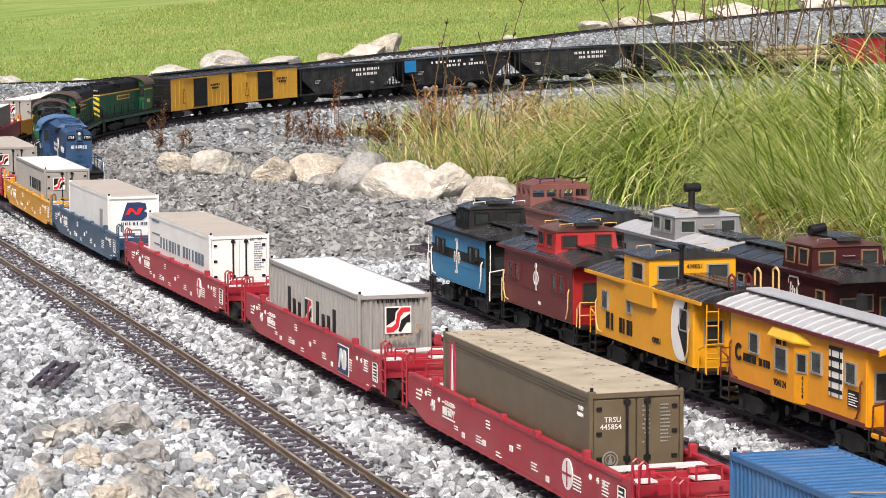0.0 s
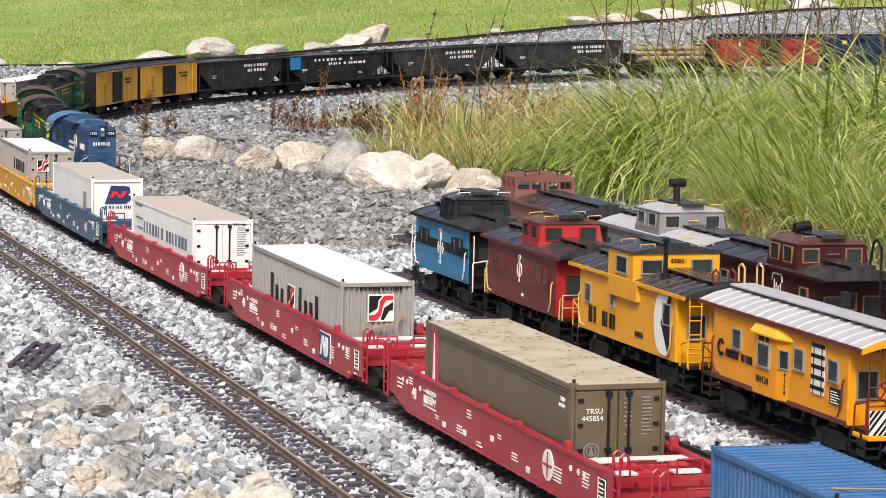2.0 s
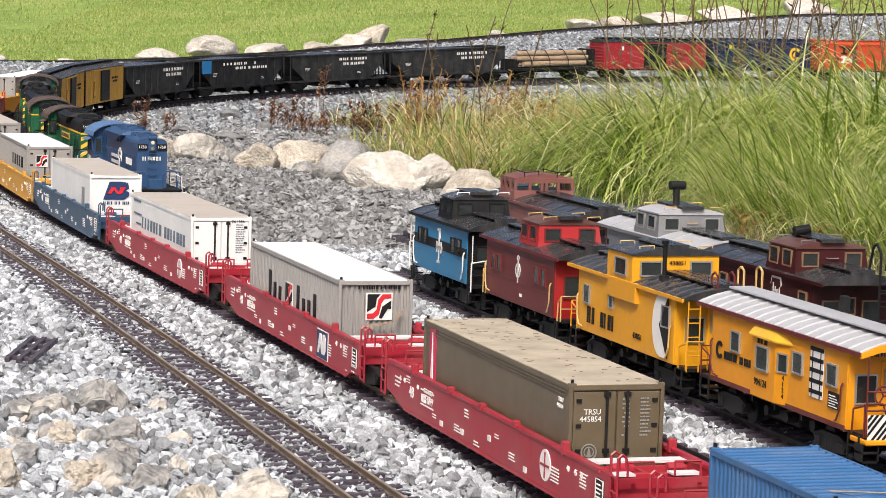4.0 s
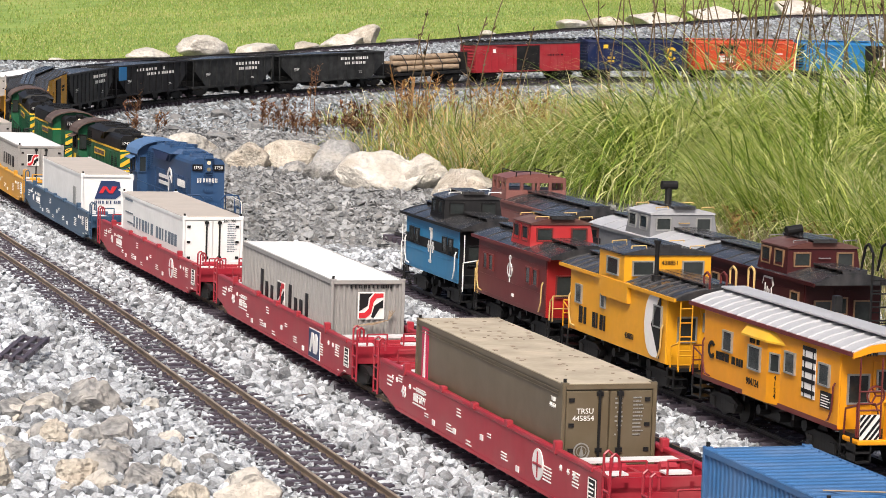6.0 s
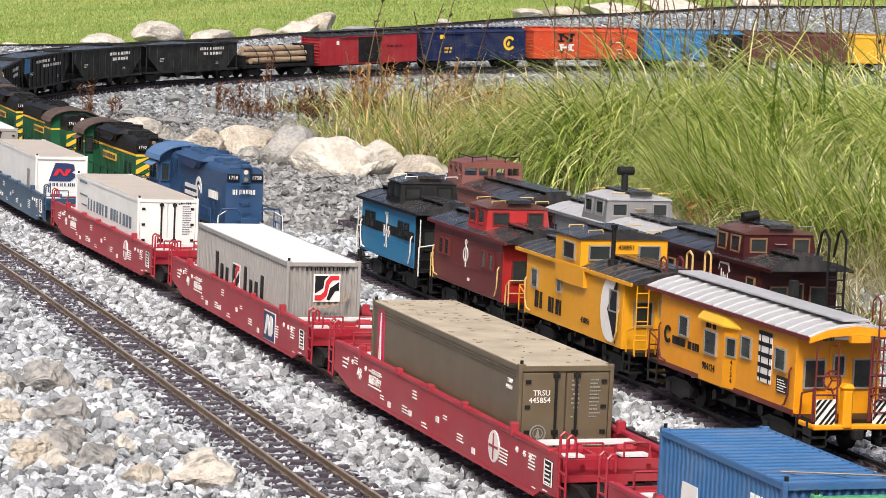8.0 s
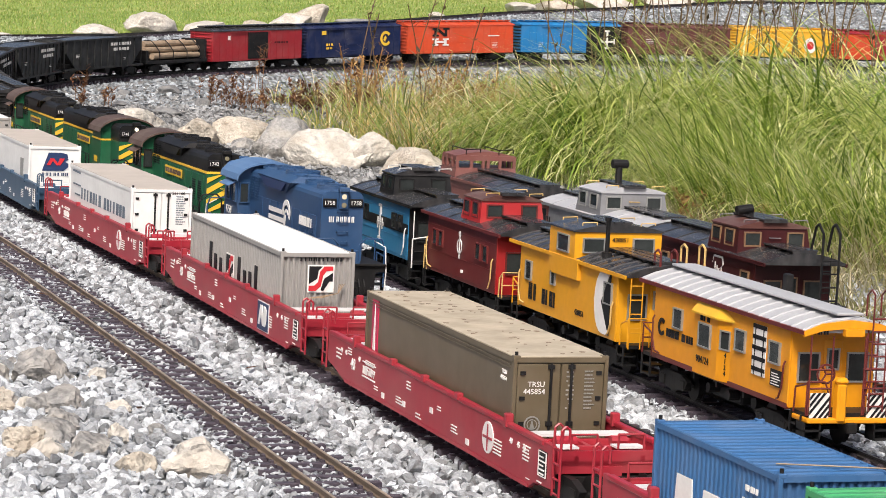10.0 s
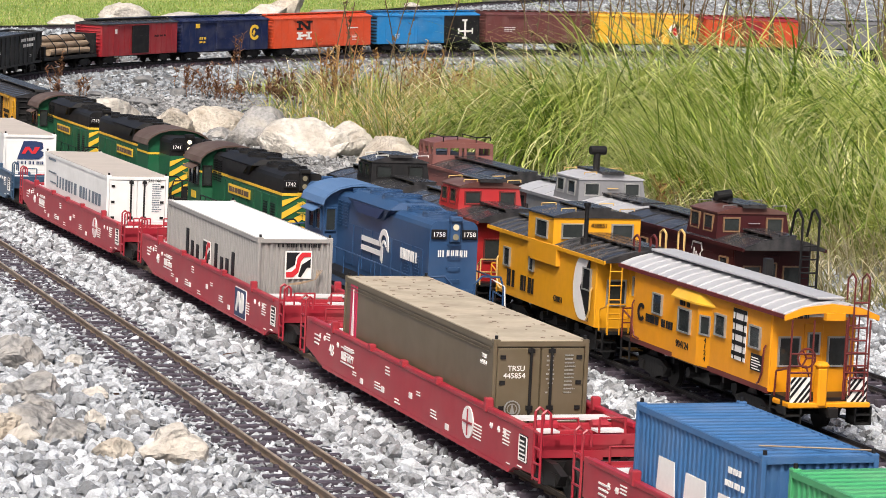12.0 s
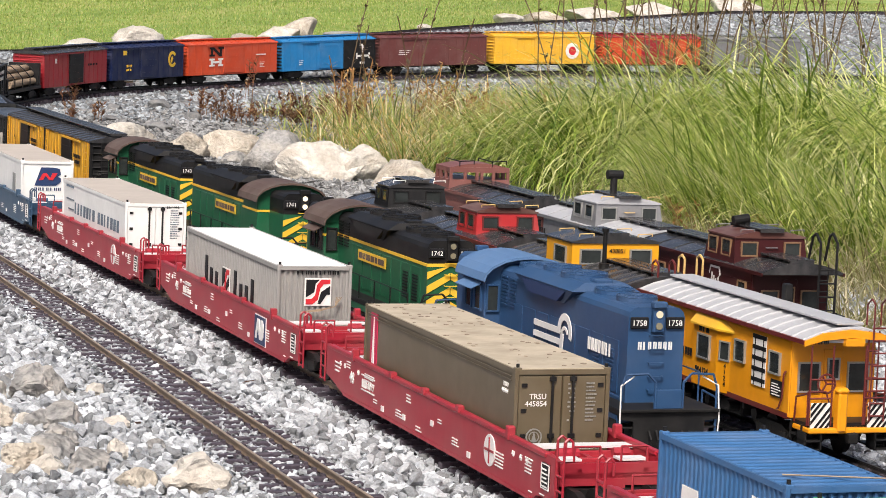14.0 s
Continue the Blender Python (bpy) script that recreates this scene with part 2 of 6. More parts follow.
def lines(rows, w, h, seed=0):
    rnd = random.Random(seed)
    step = h / rows
    out = []
    for i in range(rows):
        x, end = 0.0, w * rnd.uniform(0.65, 1.0)
        while x < end:
            k = min(rnd.uniform(0.09, 0.3) * w, end - x)
            out.append(rect(x, h - (i + 1) * step, k, step * 0.34))
            x += k + 0.05 * w
    return out

# ---- lines of the tracks ----


def spline(cp, n=24):
    """A smooth line through the points of the plan."""
    p = np.array(cp, float)
    p = np.vstack([2 * p[0] - p[1], p, 2 * p[-1] - p[-2]])
    out = []
    for i in range(1, len(p) - 2):
        a, b, c, d = p[i - 1:i + 3]
        for k in range(n):
            t = k / n
            out.append(0.5 * (2 * b + (c - a) * t + (2 * a - 5 * b + 4 * c - d) * t * t + (3 * b - a - 3 * c + d) * t ** 3))
    out.append(p[-2])
    return np.array(out)


class Line:
    """A track's centre line, by the distance along it, at the height of the rail tops."""

    def __init__(self, cp, height):
        self.xy = spline(cp)
        self.s = np.r_[0, np.cumsum(np.linalg.norm(np.diff(self.xy, axis=0), axis=1))]
        self.z = np.array([height(*q) for q in self.xy])

    def at(self, s):
        return Vector((np.interp(s, self.s, self.xy[:, 0]), np.interp(s, self.s, self.xy[:, 1]), np.interp(s, self.s, self.z)))

    def stance(self, s0, s1):
        """The pose of a vehicle whose bogies stand at s0 (ahead) and s1; its own y points backwards."""
        a, b = self.at(s0), self.at(s1)
        d = (b - a).normalized()
        return Matrix.Translation((a + b) / 2) @ pose(0, 0, 0, 0, 0, math.degrees(math.atan2(-d.x, d.y))) @ Matrix.Rotation(math.asin(d.z), 4, "X")


def swing(x):
    """How far the far stretch of the plan swings back, by its place across."""
    u = np.maximum(0, x - .5)
    return .06 * u * u / (u + .4)


def main_height(x, y):
    return float(np.interp(y - swing(x), (-2, 4, 5.5, 5.95, 6.3, 6.65, 6.9, 7.05, 7.15, 7.25, 7.7), (-.02, -.02, .012, .021, .03, .04, .055, .075, .092, .1, .11)))


MAIN_PLAN = [(.195, -2.2), (.195, -.5), (.195, .5), (.192, 1.2), (.18, 1.9), (.167, 2.6), (.16, 3.2), (.162, 3.8), (.19, 4.4), (.265, 4.95), (.41, 5.45),
             (.63, 5.9), (.9, 6.25), (1.22, 6.56), (1.6, 6.81), (2.02, 7.0), (2.48, 7.11), (2.95, 7.19), (3.5, 7.26), (4.3, 7.35), (6, 7.5), (9, 7.7)]
MAIN = Line([(x, y + float(swing(x))) for x, y in MAIN_PLAN], main_height)
WELL = Line([(0, -2.2), (0, -1), (0, 0), (0, 1.1), (-.01, 1.5), (-.02, 2.0), (-.025, 2.6), (-.022, 3.2), (-.012, 3.8), (0, 4.4), (.07, 4.99), (.226, 5.53), (.46, 6.0), (.75, 6.38), (1.1, 6.72)], lambda x, y: main_height(x, y) + .02 * (1 - min(1, max(0, y - 4.6))))
SIDING = Line([(-.185, -2.0), (-.185, -.5), (-.186, .8), (-.19, 1.6), (-.2, 2.2), (-.207, 2.9), (-.2, 3.6), (-.16, 4.6), (-.1, 5.4)], lambda x, y: max(0, (y - 4) * 0.015))
CABOOSE_Z = -0.025
CABOOSE = Line([(.383, -1.4), (.383, 0), (.383, 1), (.383, 2.02)], lambda x, y: CABOOSE_Z)
STORAGE = Line([(.61, -1.4), (.61, 0), (.61, 1), (.60, 2.6)], lambda x, y: CABOOSE_Z)


def bank_top(x):
    """Height of the rails on the bank: the upper track climbs to the right."""
    return np.interp(x, (-2, 1, 1.5, 2.08, 2.46, 2.86, 3.55, 4.24, 4.98, 7), (.04, .05, .065, .10, .133, .158, .217, .258, .31, .36))


UPPER = Line([(-1.5, 8.0), (0, 8.6), (1, 9.0), (2, 9.4), (3, 9.8), (4, 10.2), (5, 10.6), (7, 11.4), (10, 12.6)], lambda x, y: float(bank_top(x)))


def sweep(bm, line, profile, s0, s1, step):
    """A profile of (across, up) drawn along a track's line."""
    n = max(2, int((s1 - s0) / step))
    rings = []
    for i in range(n + 1):
        s = s0 + (s1 - s0) * i / n
        p, q = line.at(s - 0.004), line.at(s + 0.004)
        d = (q - p).normalized()
        side = Vector((d.y, -d.x, 0)).normalized()
        c = line.at(s)
        rings.append([bm.verts.new(c + side * u + Vector((0, 0, v))) for u, v in profile])
    k = len(profile)
    for a, b in zip(rings, rings[1:]):
        for i in range(k):
            j = (i + 1) % k
            bm.faces.new((a[i], a[j], b[j], b[i]))
    bm.faces.new(rings[0][::-1])
    bm.faces.new(rings[-1])
    return bm


def rail_profile(c):
    return [(c - .0023, -.0058), (c + .0023, -.0058), (c + .0023, -.0049), (c + .0008, -.0042), (c + .0008, -.0018), (c + .0013, -.0013), (c + .0013, 0), (c - .0013, 0), (c - .0013, -.0013), (c - .0008, -.0018), (c - .0008, -.0042), (c - .0023, -.0049)]


def tie_mesh():
    bm = bx(-.045, .045, -.0042, .0042, -.0165, -.006, bevel=.0007)
    for c in (-.0225, .0225):
        for e in (-1, 1):
            box(bm, c + e * .0042 - .0017, c + e * .0042 + .0017, -.0032, .0032, -.0062, -.0038)
            rod(bm, (c + e * .0054, 0, -.0062), (c + e * .0054, 0, -.003), .0008, 5)
    return mesh_of("tie", bm, TIE)


def build_track(name, line, s0, s1, label, rail_mat, tie_part_from, tie_part_to, pitch=0.028, step=0.08):
    track = tagged(new(name), label, "track", "", "structure")
    for c in (-.0225, .0225):
        rail = part("rail", sweep(bmesh.new(), line, rail_profile(c), s0, s1, step), rail_mat, track)
        if rail_mat is RAIL:
            part("rail_head", sweep(bmesh.new(), line, [(c - .0013, .0001), (c - .0013, .0007), (c + .0013, .0007), (c + .0013, .0001)], s0, s1, step), RAIL_TOP, rail, "rail top worn to bare brass")
    tie = tie_mesh()
    rest = []
    rnd = random.Random(name)
    s = s0
    while s < s1:
        p, d = line.at(s), line.at(s + .005) - line.at(s - .005)
        m = Matrix.Translation(p) @ Matrix.Rotation(math.atan2(-d.x, d.y) + rnd.uniform(-.012, .012), 4, "Z")
        if tie_part_from <= s < tie_part_to:
            ob = new("tie", tie)
            ob.parent, ob.matrix_basis = track, m
        else:
            rest.append(m)
        s += pitch
    if rest:
        bm = bmesh.new()
        for m in rest:
            a = [m @ Vector(q) for q in ((-.045, -.0042, -.0165), (.045, -.0042, -.0165), (.045, .0042, -.0165), (-.045, .0042, -.0165), (-.045, -.0042, -.006), (.045, -.0042, -.006), (.045, .0042, -.006), (-.045, .0042, -.006))]
            vs = [bm.verts.new(q) for q in a]
            for f in ((4, 5, 6, 7), (0, 1, 5, 4), (1, 2, 6, 5), (2, 3, 7, 6), (3, 0, 4, 7)):
                bm.faces.new([vs[i] for i in f])
        tagged(part("tie_row", bm, TIE, track), kind="stuff")
    return track


# ---- ground ----


def smooth01(v):
    v = np.clip(v, 0, 1)
    return v * v * (3 - 2 * v)


def ground_z(x, y):
    """Height of the ground: low by the storage tracks, the train's own bed, a bank up to the lawn."""
    x, y = np.asarray(x, float), np.asarray(y, float)
    near = np.where(x > 0.1, -0.017 - 0.024 * smooth01((x - 0.06) / 0.1), -0.017)
    back = -0.038 + 0.065 * smooth01((y - 3.9) / 2.2)
    g = near + (back - near) * smooth01((y - 2.2) / 1.6)
    m = np.interp(y - swing(x), (-9, 4, 5.5, 5.95, 6.3, 6.65, 6.9, 7.05, 7.15, 7.25, 7.7), (-.02, -.02, .012, .021, .03, .04, .055, .075, .092, .1, .11)) - 0.017
    g = g + (m - g) * smooth01((y - 4.6) / 1.0)
    line_y = 8.6 + 0.4 * x
    foot = np.maximum(7.25 + swing(x), 6.9 + 0.3 * x)
    up = smooth01((y - foot) / np.maximum(line_y - 0.1 - foot, 0.3))
    return g + (bank_top(x) - 0.018 - g) * up


def grid_axis(parts):
    out = []
    for a, b, n in parts:
        out += list(np.linspace(a, b, n, endpoint=False))
    return np.array(out + [parts[-1][1]])


def build_ground():
    xs = grid_axis([(-300, -20, 12), (-20, -3, 16), (-3, -1, 20), (-1, 1.2, 110), (1.2, 4, 60), (4, 14, 60), (14, 40, 20), (40, 300, 12)])
    ys = grid_axis([(-200, -10, 10), (-10, -1, 18), (-1, 4, 150), (4, 10, 150), (10, 20, 50), (20, 60, 30), (60, 600, 20)])
    X, Y = np.meshgrid(xs, ys)
    Z = ground_z(X, Y)
    verts = np.stack([X.ravel(), Y.ravel(), Z.ravel()], 1)
    nx, ny = len(xs), len(ys)
    idx = np.arange(nx * ny).reshape(ny, nx)
    quads = np.stack([idx[:-1, :-1], idx[:-1, 1:], idx[1:, 1:], idx[1:, :-1]], -1).reshape(-1, 4)
    me = bpy.data.meshes.new("ground")
    me.from_pydata(verts.tolist(), [], quads.tolist())
    for p in me.polygons:
        p.use_smooth = True
    m = bpy.data.materials.new("garden_ground")
    m.use_nodes = True
    nt = m.node_tree
    b = nt.nodes["Principled BSDF"]
    b.inputs["Roughness"].default_value = 0.95
    geo = nt.nodes.new("ShaderNodeNewGeometry")
    sep = nt.nodes.new("ShaderNodeSeparateXYZ")
    nt.links.new(geo.outputs["Position"], sep.inputs[0])

    def noise_ramp(scale, stops, detail=6):
        n = nt.nodes.new("ShaderNodeTexNoise")
        n.inputs["Scale"].default_value, n.inputs["Detail"].default_value, n.inputs["Roughness"].default_value = scale, detail, 0.65
        nt.links.new(geo.outputs["Position"], n.inputs["Vector"])
        r = nt.nodes.new("ShaderNodeValToRGB")
        for i, (p, c) in enumerate(stops):
            e = r.color_ramp.elements[i] if i < 2 else r.color_ramp.elements.new(p)
            e.position, e.color = p, (*c, 1)
        nt.links.new(n.outputs["Fac"], r.inputs["Fac"])
        return r.outputs["Color"], n.outputs["Fac"]

    gravel, gfac = noise_ramp(90, [(0.3, (0.05, 0.05, 0.05)), (0.7, (0.30, 0.30, 0.30))])
    lawn, lfac = noise_ramp(0.9, [(0.3, (0.13, 0.21, 0.035)), (0.72, (0.36, 0.36, 0.12)), (0.5, (0.21, 0.30, 0.06))], 8)
    # the lawn begins behind the upper track
    mul = nt.nodes.new("ShaderNodeMath")
    mul.operation = "MULTIPLY_ADD"
    mul.inputs[1].default_value, mul.inputs[2].default_value = -0.4, -8.72
    nt.links.new(sep.outputs["X"], mul.inputs[0])
    add = nt.nodes.new("ShaderNodeMath")
    nt.links.new(sep.outputs["Y"], add.inputs[0])
    nt.links.new(mul.outputs[0], add.inputs[1])
    edge = nt.nodes.new("ShaderNodeMapRange")
    edge.inputs["From Min"].default_value, edge.inputs["From Max"].default_value = -0.05, 0.1
    nt.links.new(add.outputs[0], edge.inputs["Value"])
    mx = nt.nodes.new("ShaderNodeMix")
    mx.data_type = "RGBA"
    nt.links.new(edge.outputs["Result"], mx.inputs["Factor"])
    nt.links.new(gravel, mx.inputs["A"])
    nt.links.new(lawn, mx.inputs["B"])
    nt.links.new(mx.outputs["Result"], b.inputs["Base Color"])
    bp = nt.nodes.new("ShaderNodeBump")
    bp.inputs["Strength"].default_value, bp.inputs["Distance"].default_value = 0.6, 0.01
    nt.links.new(gfac, bp.inputs["Height"])
    nt.links.new(bp.outputs["Normal"], b.inputs["Normal"])
    me.materials.append(m)
    tagged(new("ground", me), "gravel garden ground that runs into a mown lawn", "ground", "", "structure")


build_ground()


# ---- loose stone, scattered ----
def stone_prototypes(n, flat, seed, pts=9):
    rnd = np.random.default_rng(seed)
    out = []
    for _ in range(n):
        bm = bmesh.new()
        p = rnd.normal(size=(pts, 3))
        p /= np.linalg.norm(p, axis=1)[:, None]
        p *= rnd.uniform(0.75, 1.0, (pts, 1)) * np.array([1, rnd.uniform(0.6, 0.9), rnd.uniform(*flat)])
        for q in p:
            bm.verts.new(q)
        bmesh.ops.convex_hull(bm, input=bm.verts)
        for v in [v for v in bm.verts if not v.link_faces]:
            bm.verts.remove(v)
        bmesh.ops.triangulate(bm, faces=bm.faces)
        bm.verts.index_update()
        out.append((np.array([v.co[:] for v in bm.verts]), np.array([[v.index for v in f.verts] for f in bm.faces])))
        bm.free()
    return out


def scatter(name, label, category, material, protos, xy, z, size, seed, tilt=0.5):
    """One mesh of many stones at the given places."""
    rnd = np.random.default_rng(seed)
    V, F, base = [], [], 0
    pick = rnd.integers(0, len(protos), len(xy))
    for k, (v, f) in enumerate(protos):
        i = np.where(pick == k)[0]
        if not len(i):
            continue
        a, b, c = rnd.uniform(0, 6.283, len(i)), rnd.normal(0, tilt, len(i)), rnd.normal(0, tilt, len(i))
        ca, sa, cb, sb, cc, sc = np.cos(a), np.sin(a), np.cos(b), np.sin(b), np.cos(c), np.sin(c)
        o, l = np.zeros_like(a), np.ones_like(a)
        Rz = np.stack([ca, -sa, o, sa, ca, o, o, o, l], -1).reshape(-1, 3, 3)
        Rx = np.stack([l, o, o, o, cb, -sb, o, sb, cb], -1).reshape(-1, 3, 3)
        Ry = np.stack([cc, o, sc, o, l, o, -sc, o, cc], -1).reshape(-1, 3, 3)
        R = Rz @ Rx @ Ry * size[i][:, None, None]
        pts = np.einsum("nij,vj->nvi", R, v) + np.stack([xy[i, 0], xy[i, 1], z[i]], 1)[:, None, :]
        V.append(pts.reshape(-1, 3))
        F.append((f[None] + (base + np.arange(len(i)) * len(v))[:, None, None]).reshape(-1, 3))
        base += len(i) * len(v)
    V, F = np.concatenate(V), np.concatenate(F)
    me = bpy.data.meshes.new(name)
    me.vertices.add(len(V))
    me.vertices.foreach_set("co", V.astype(np.float32).ravel())
    me.loops.add(F.size)
    me.loops.foreach_set("vertex_index", F.astype(np.int32).ravel())
    me.polygons.add(len(F))
    me.polygons.foreach_set("loop_start", np.arange(0, F.size, 3, dtype=np.int32))
    me.update(calc_edges=True)
    me.shade_flat()
    me.materials.append(material)
    return tagged(new(name, me), label, category, "", "stuff")


def track_gap(xy, line, reach):
    """How far each place lies from a track's line, and the rail's height there."""
    ss = np.arange(0, line.s[-1], 0.025)
    step = np.stack([np.interp(ss, line.s, line.xy[:, 0]), np.interp(ss, line.s, line.xy[:, 1])], 1)
    rail_z = np.interp(ss, line.s, line.z)
    d = np.full(len(xy), 9.0)
    zz = np.zeros(len(xy))
    for c in range(0, len(xy), 4000):
        q = xy[c:c + 4000]
        dist = np.linalg.norm(q[:, None] - step[None], axis=2)
        k = dist.argmin(1)
        d[c:c + 4000], zz[c:c + 4000] = dist[np.arange(len(q)), k], rail_z[k]
    return d, zz


def lay_stones(name, label, material, x0, x1, y0, y1, count, smin, smax, protos, seed, keep, lift=0.25):
    rnd = np.random.default_rng(seed)
    xy = np.stack([rnd.uniform(x0, x1, count), rnd.uniform(y0, y1, count)], 1)
    size = smin + (smax - smin) * rnd.beta(1.6, 2.6, count)
    z = ground_z(xy[:, 0], xy[:, 1]) + size * rnd.uniform(-0.1, lift, count)
    ok = keep(xy[:, 0], xy[:, 1])
    for line in (SIDING, WELL, MAIN, CABOOSE, STORAGE):
        d, zz = track_gap(xy, line, 0.06)
        buried = line is SIDING or line is WELL
        inside = d < (0.037 if buried else 0.05)
        # between and beside the rails the stones lie low
        small = rnd.uniform(0, 1, count) < 0.5
        size = np.where(inside, np.minimum(size, 0.0055), size)
        z = np.where(inside, zz - 0.0125 + size * 0.1, z)
        ok &= ~inside | small
        edge = ~inside & (d < 0.072)
        size = np.where(edge, np.minimum(size, 0.0085 if buried else 0.011), size)
        z = np.where(edge, np.minimum(z, zz - (0.0105 if buried else 0.014)), z)
    return scatter(name, label, "gravel", material, protos, xy[ok], z[ok], size[ok], seed + 1, 0.6)


ANGULAR = stone_prototypes(24, (0.5, 0.85), 3, 15)
CHIPS = stone_prototypes(14, (0.22, 0.5), 7, 8)


def slate_edge(x, y):
    """Positive where the white ballast gives way to slate chips."""
    return y - np.interp(x, (-1, -.6, -.2, .1, .3, .5, .9, 1.4), (2.0, 2.6, 3.9, 3.3, 2.35, 2.25, 2.0, 1.0)) + 0.08 * np.sin(9 * x + 3 * y)


def by_the_walk(x, y):
    """The stretch between the siding's far side and the storage tracks, where the stones lie thick."""
    return (x > -0.70 + 0.13 * (y + 0.2)) & (x < 0.40 + 0.52 * y) & (y > -0.5)


lay_stones("ballast", "pale grey angular crushed-stone ballast round the tracks", STONE_WHITE, -0.8, 1.1, -0.5, 4.2, 150000, 0.0048, 0.0135, ANGULAR, 11, lambda x, y: (slate_edge(x, y) < 0.05) & by_the_walk(x, y), 0.7)
lay_stones("outer_ballast", "pale grey crushed stone further off the tracks", STONE_WHITE, -1.6, 1.3, -2.0, 4.2, 16000, 0.01, 0.02, CHIPS, 12, lambda x, y: (slate_edge(x, y) < 0.05) & ~by_the_walk(x, y))
lay_stones("slate_chips", "dark grey slate chips behind the ballast", STONE_SLATE, -0.6, 2.6, 1.0, 5.6, 72000, 0.006, 0.017, CHIPS, 21, lambda x, y: slate_edge(x, y) > -0.08)
lay_stones("crushed_stone", "blue-grey crushed stone beside the far track", STONE_BLUE, -0.2, 6.0, 5.2, 11.2, 90000, 0.009, 0.02, CHIPS, 31, lambda x, y: (y < 8.6 + 0.4 * x + 0.12) & (y > 4.9 + 0.12 * x))



def fill_track(name, line, s0, s1, count, seed, smax=.0052, rise=.002):
    """Small stones between the ties."""
    rnd = np.random.default_rng(seed)
    ss, off = rnd.uniform(s0, s1, count), rnd.uniform(-.052, .052, count)
    p = np.stack([np.interp(ss, line.s, c) for c in (line.xy[:, 0], line.xy[:, 1], line.z)], 1)
    d = np.stack([np.interp(ss + .01, line.s, c) - np.interp(ss - .01, line.s, c) for c in (line.xy[:, 0], line.xy[:, 1])], 1)
    d /= np.linalg.norm(d, axis=1)[:, None]
    size = rnd.uniform(.003, smax, count)
    xy = np.stack([p[:, 0] + d[:, 1] * off, p[:, 1] - d[:, 0] * off], 1)
    scatter(name, "small pale stones packed between the ties", "gravel", STONE_WHITE, CHIPS, xy, p[:, 2] - .0116 + rnd.uniform(0, rise, count), size, seed, .4)


fill_track("siding_fill", SIDING, 1.5, 6.2, 16000, 51, .0066, .0052)
fill_track("well_track_fill", WELL, 1.4, 5.5, 9000, 52)
fill_track("caboose_track_fill", CABOOSE, 0.9, 3.4, 5000, 53)
lay_stones("slate_slabs", "larger flat slate pieces among the chips", STONE_SLATE, -0.4, 2.0, 2.3, 5.8, 2600, 0.01, 0.024, CHIPS, 61, lambda x, y: slate_edge(x, y) > 0.1, 0.3)
build_track("track_siding", SIDING, 0.3, 7.0, "brass-brown model track with dark plastic ties, empty siding", RAIL, 1.6, 6.0)
build_track("track_well", WELL, 0.3, 9.2, "model track under the container cars", RAIL, 1.3, 6.4)
build_track("track_main", MAIN, 0.3, 15.5, "model track of the moving train, curving away behind", RAIL_DARK, 2.0, 6.0)
build_track("track_caboose", CABOOSE, 0.3, 3.42, "model track on which the row of cabooses stands", RAIL_DARK, 0.9, 3.42)
build_track("track_storage", STORAGE, 0.3, 4.0, "model storage track beside the tall grass", RAIL_DARK, 0.9, 3.4)
build_track("track_upper", UPPER, 0.1, 11.5, "dark model track on the bank below the lawn", RAIL_DARK, 0, 0, step=0.15)

# ---- parts that vehicles share ----


def bogie(parent, y, z=0.0, wheelbase=0.062, axles=2, material=None, half=0.036):
    """A truck: two side frames, axles and wheels."""
    material = material or DARK_METAL
    b = bmesh.new()
    for e in (-1, 1):
        x = e * half
        prof = [(y - wheelbase * .75, z + .021), (y - wheelbase * .62, z + .013), (y - wheelbase * .2, z + .008), (y + wheelbase * .2, z + .008), (y + wheelbase * .62, z + .013), (y + wheelbase * .75, z + .021), (y + wheelbase * .4, z + .027), (y - wheelbase * .4, z + .027)]
        prism(b, prof, "x", x - .003, x + .003)
        for k in (-.5, .5):
            box(b, x - .0045, x + .0045, y + k * wheelbase - .006, y + k * wheelbase + .006, z + .011, z + .021)
        for k in (-.12, .0, .12):
            rod(b, (x, y + k * wheelbase, z + .009), (x, y + k * wheelbase, z + .024), .0032, 6)
    box(b, -half, half, y - .009, y + .009, z + .012, z + .026)
    truck = part("truck", b, material, parent)
    for i in range(axles):
        yy = y + (i / (axles - 1) - .5) * wheelbase
        w = bmesh.new()
        rod(w, (-.027, yy, z + .0155), (.027, yy, z + .0155), .003, 6)
        for e in (-1, 1):
            rod(w, (e * .0205, yy, z + .0155), (e * .026, yy, z + .0155), .0155, 18)
            rod(w, (e * .0195, yy, z + .0155), (e * .0207, yy, z + .0155), .0172, 18)
        part("wheelset", w, DARK_METAL, truck)


def coupler(parent, y, direction, z=0.026):
    b = bmesh.new()
    y1 = y + direction * .022
    box(b, -.003, .003, min(y, y1), max(y, y1), z - .003, z + .003)
    box(b, -.006, .004, min(y1, y1 + direction * .007), max(y1, y1 + direction * .007), z - .005, z + .005, bevel=.001)
    part("coupler", b, DARK_METAL, parent)


def ladder(name, parent, x, y0, y1, z0, z1, rungs, material, r=.0009, axis="y"):
    b = bmesh.new()

    def at(u, z):
        return (x, u, z) if axis == "y" else (u, x, z)
    rod(b, at(y0, z0), at(y0, z1), r, 5)
    rod(b, at(y1, z0), at(y1, z1), r, 5)
    for i in range(rungs):
        z = z0 + (z1 - z0) * (i + .5) / rungs
        rod(b, at(y0, z), at(y1, z), r, 5)
    return part(name, b, material, parent)


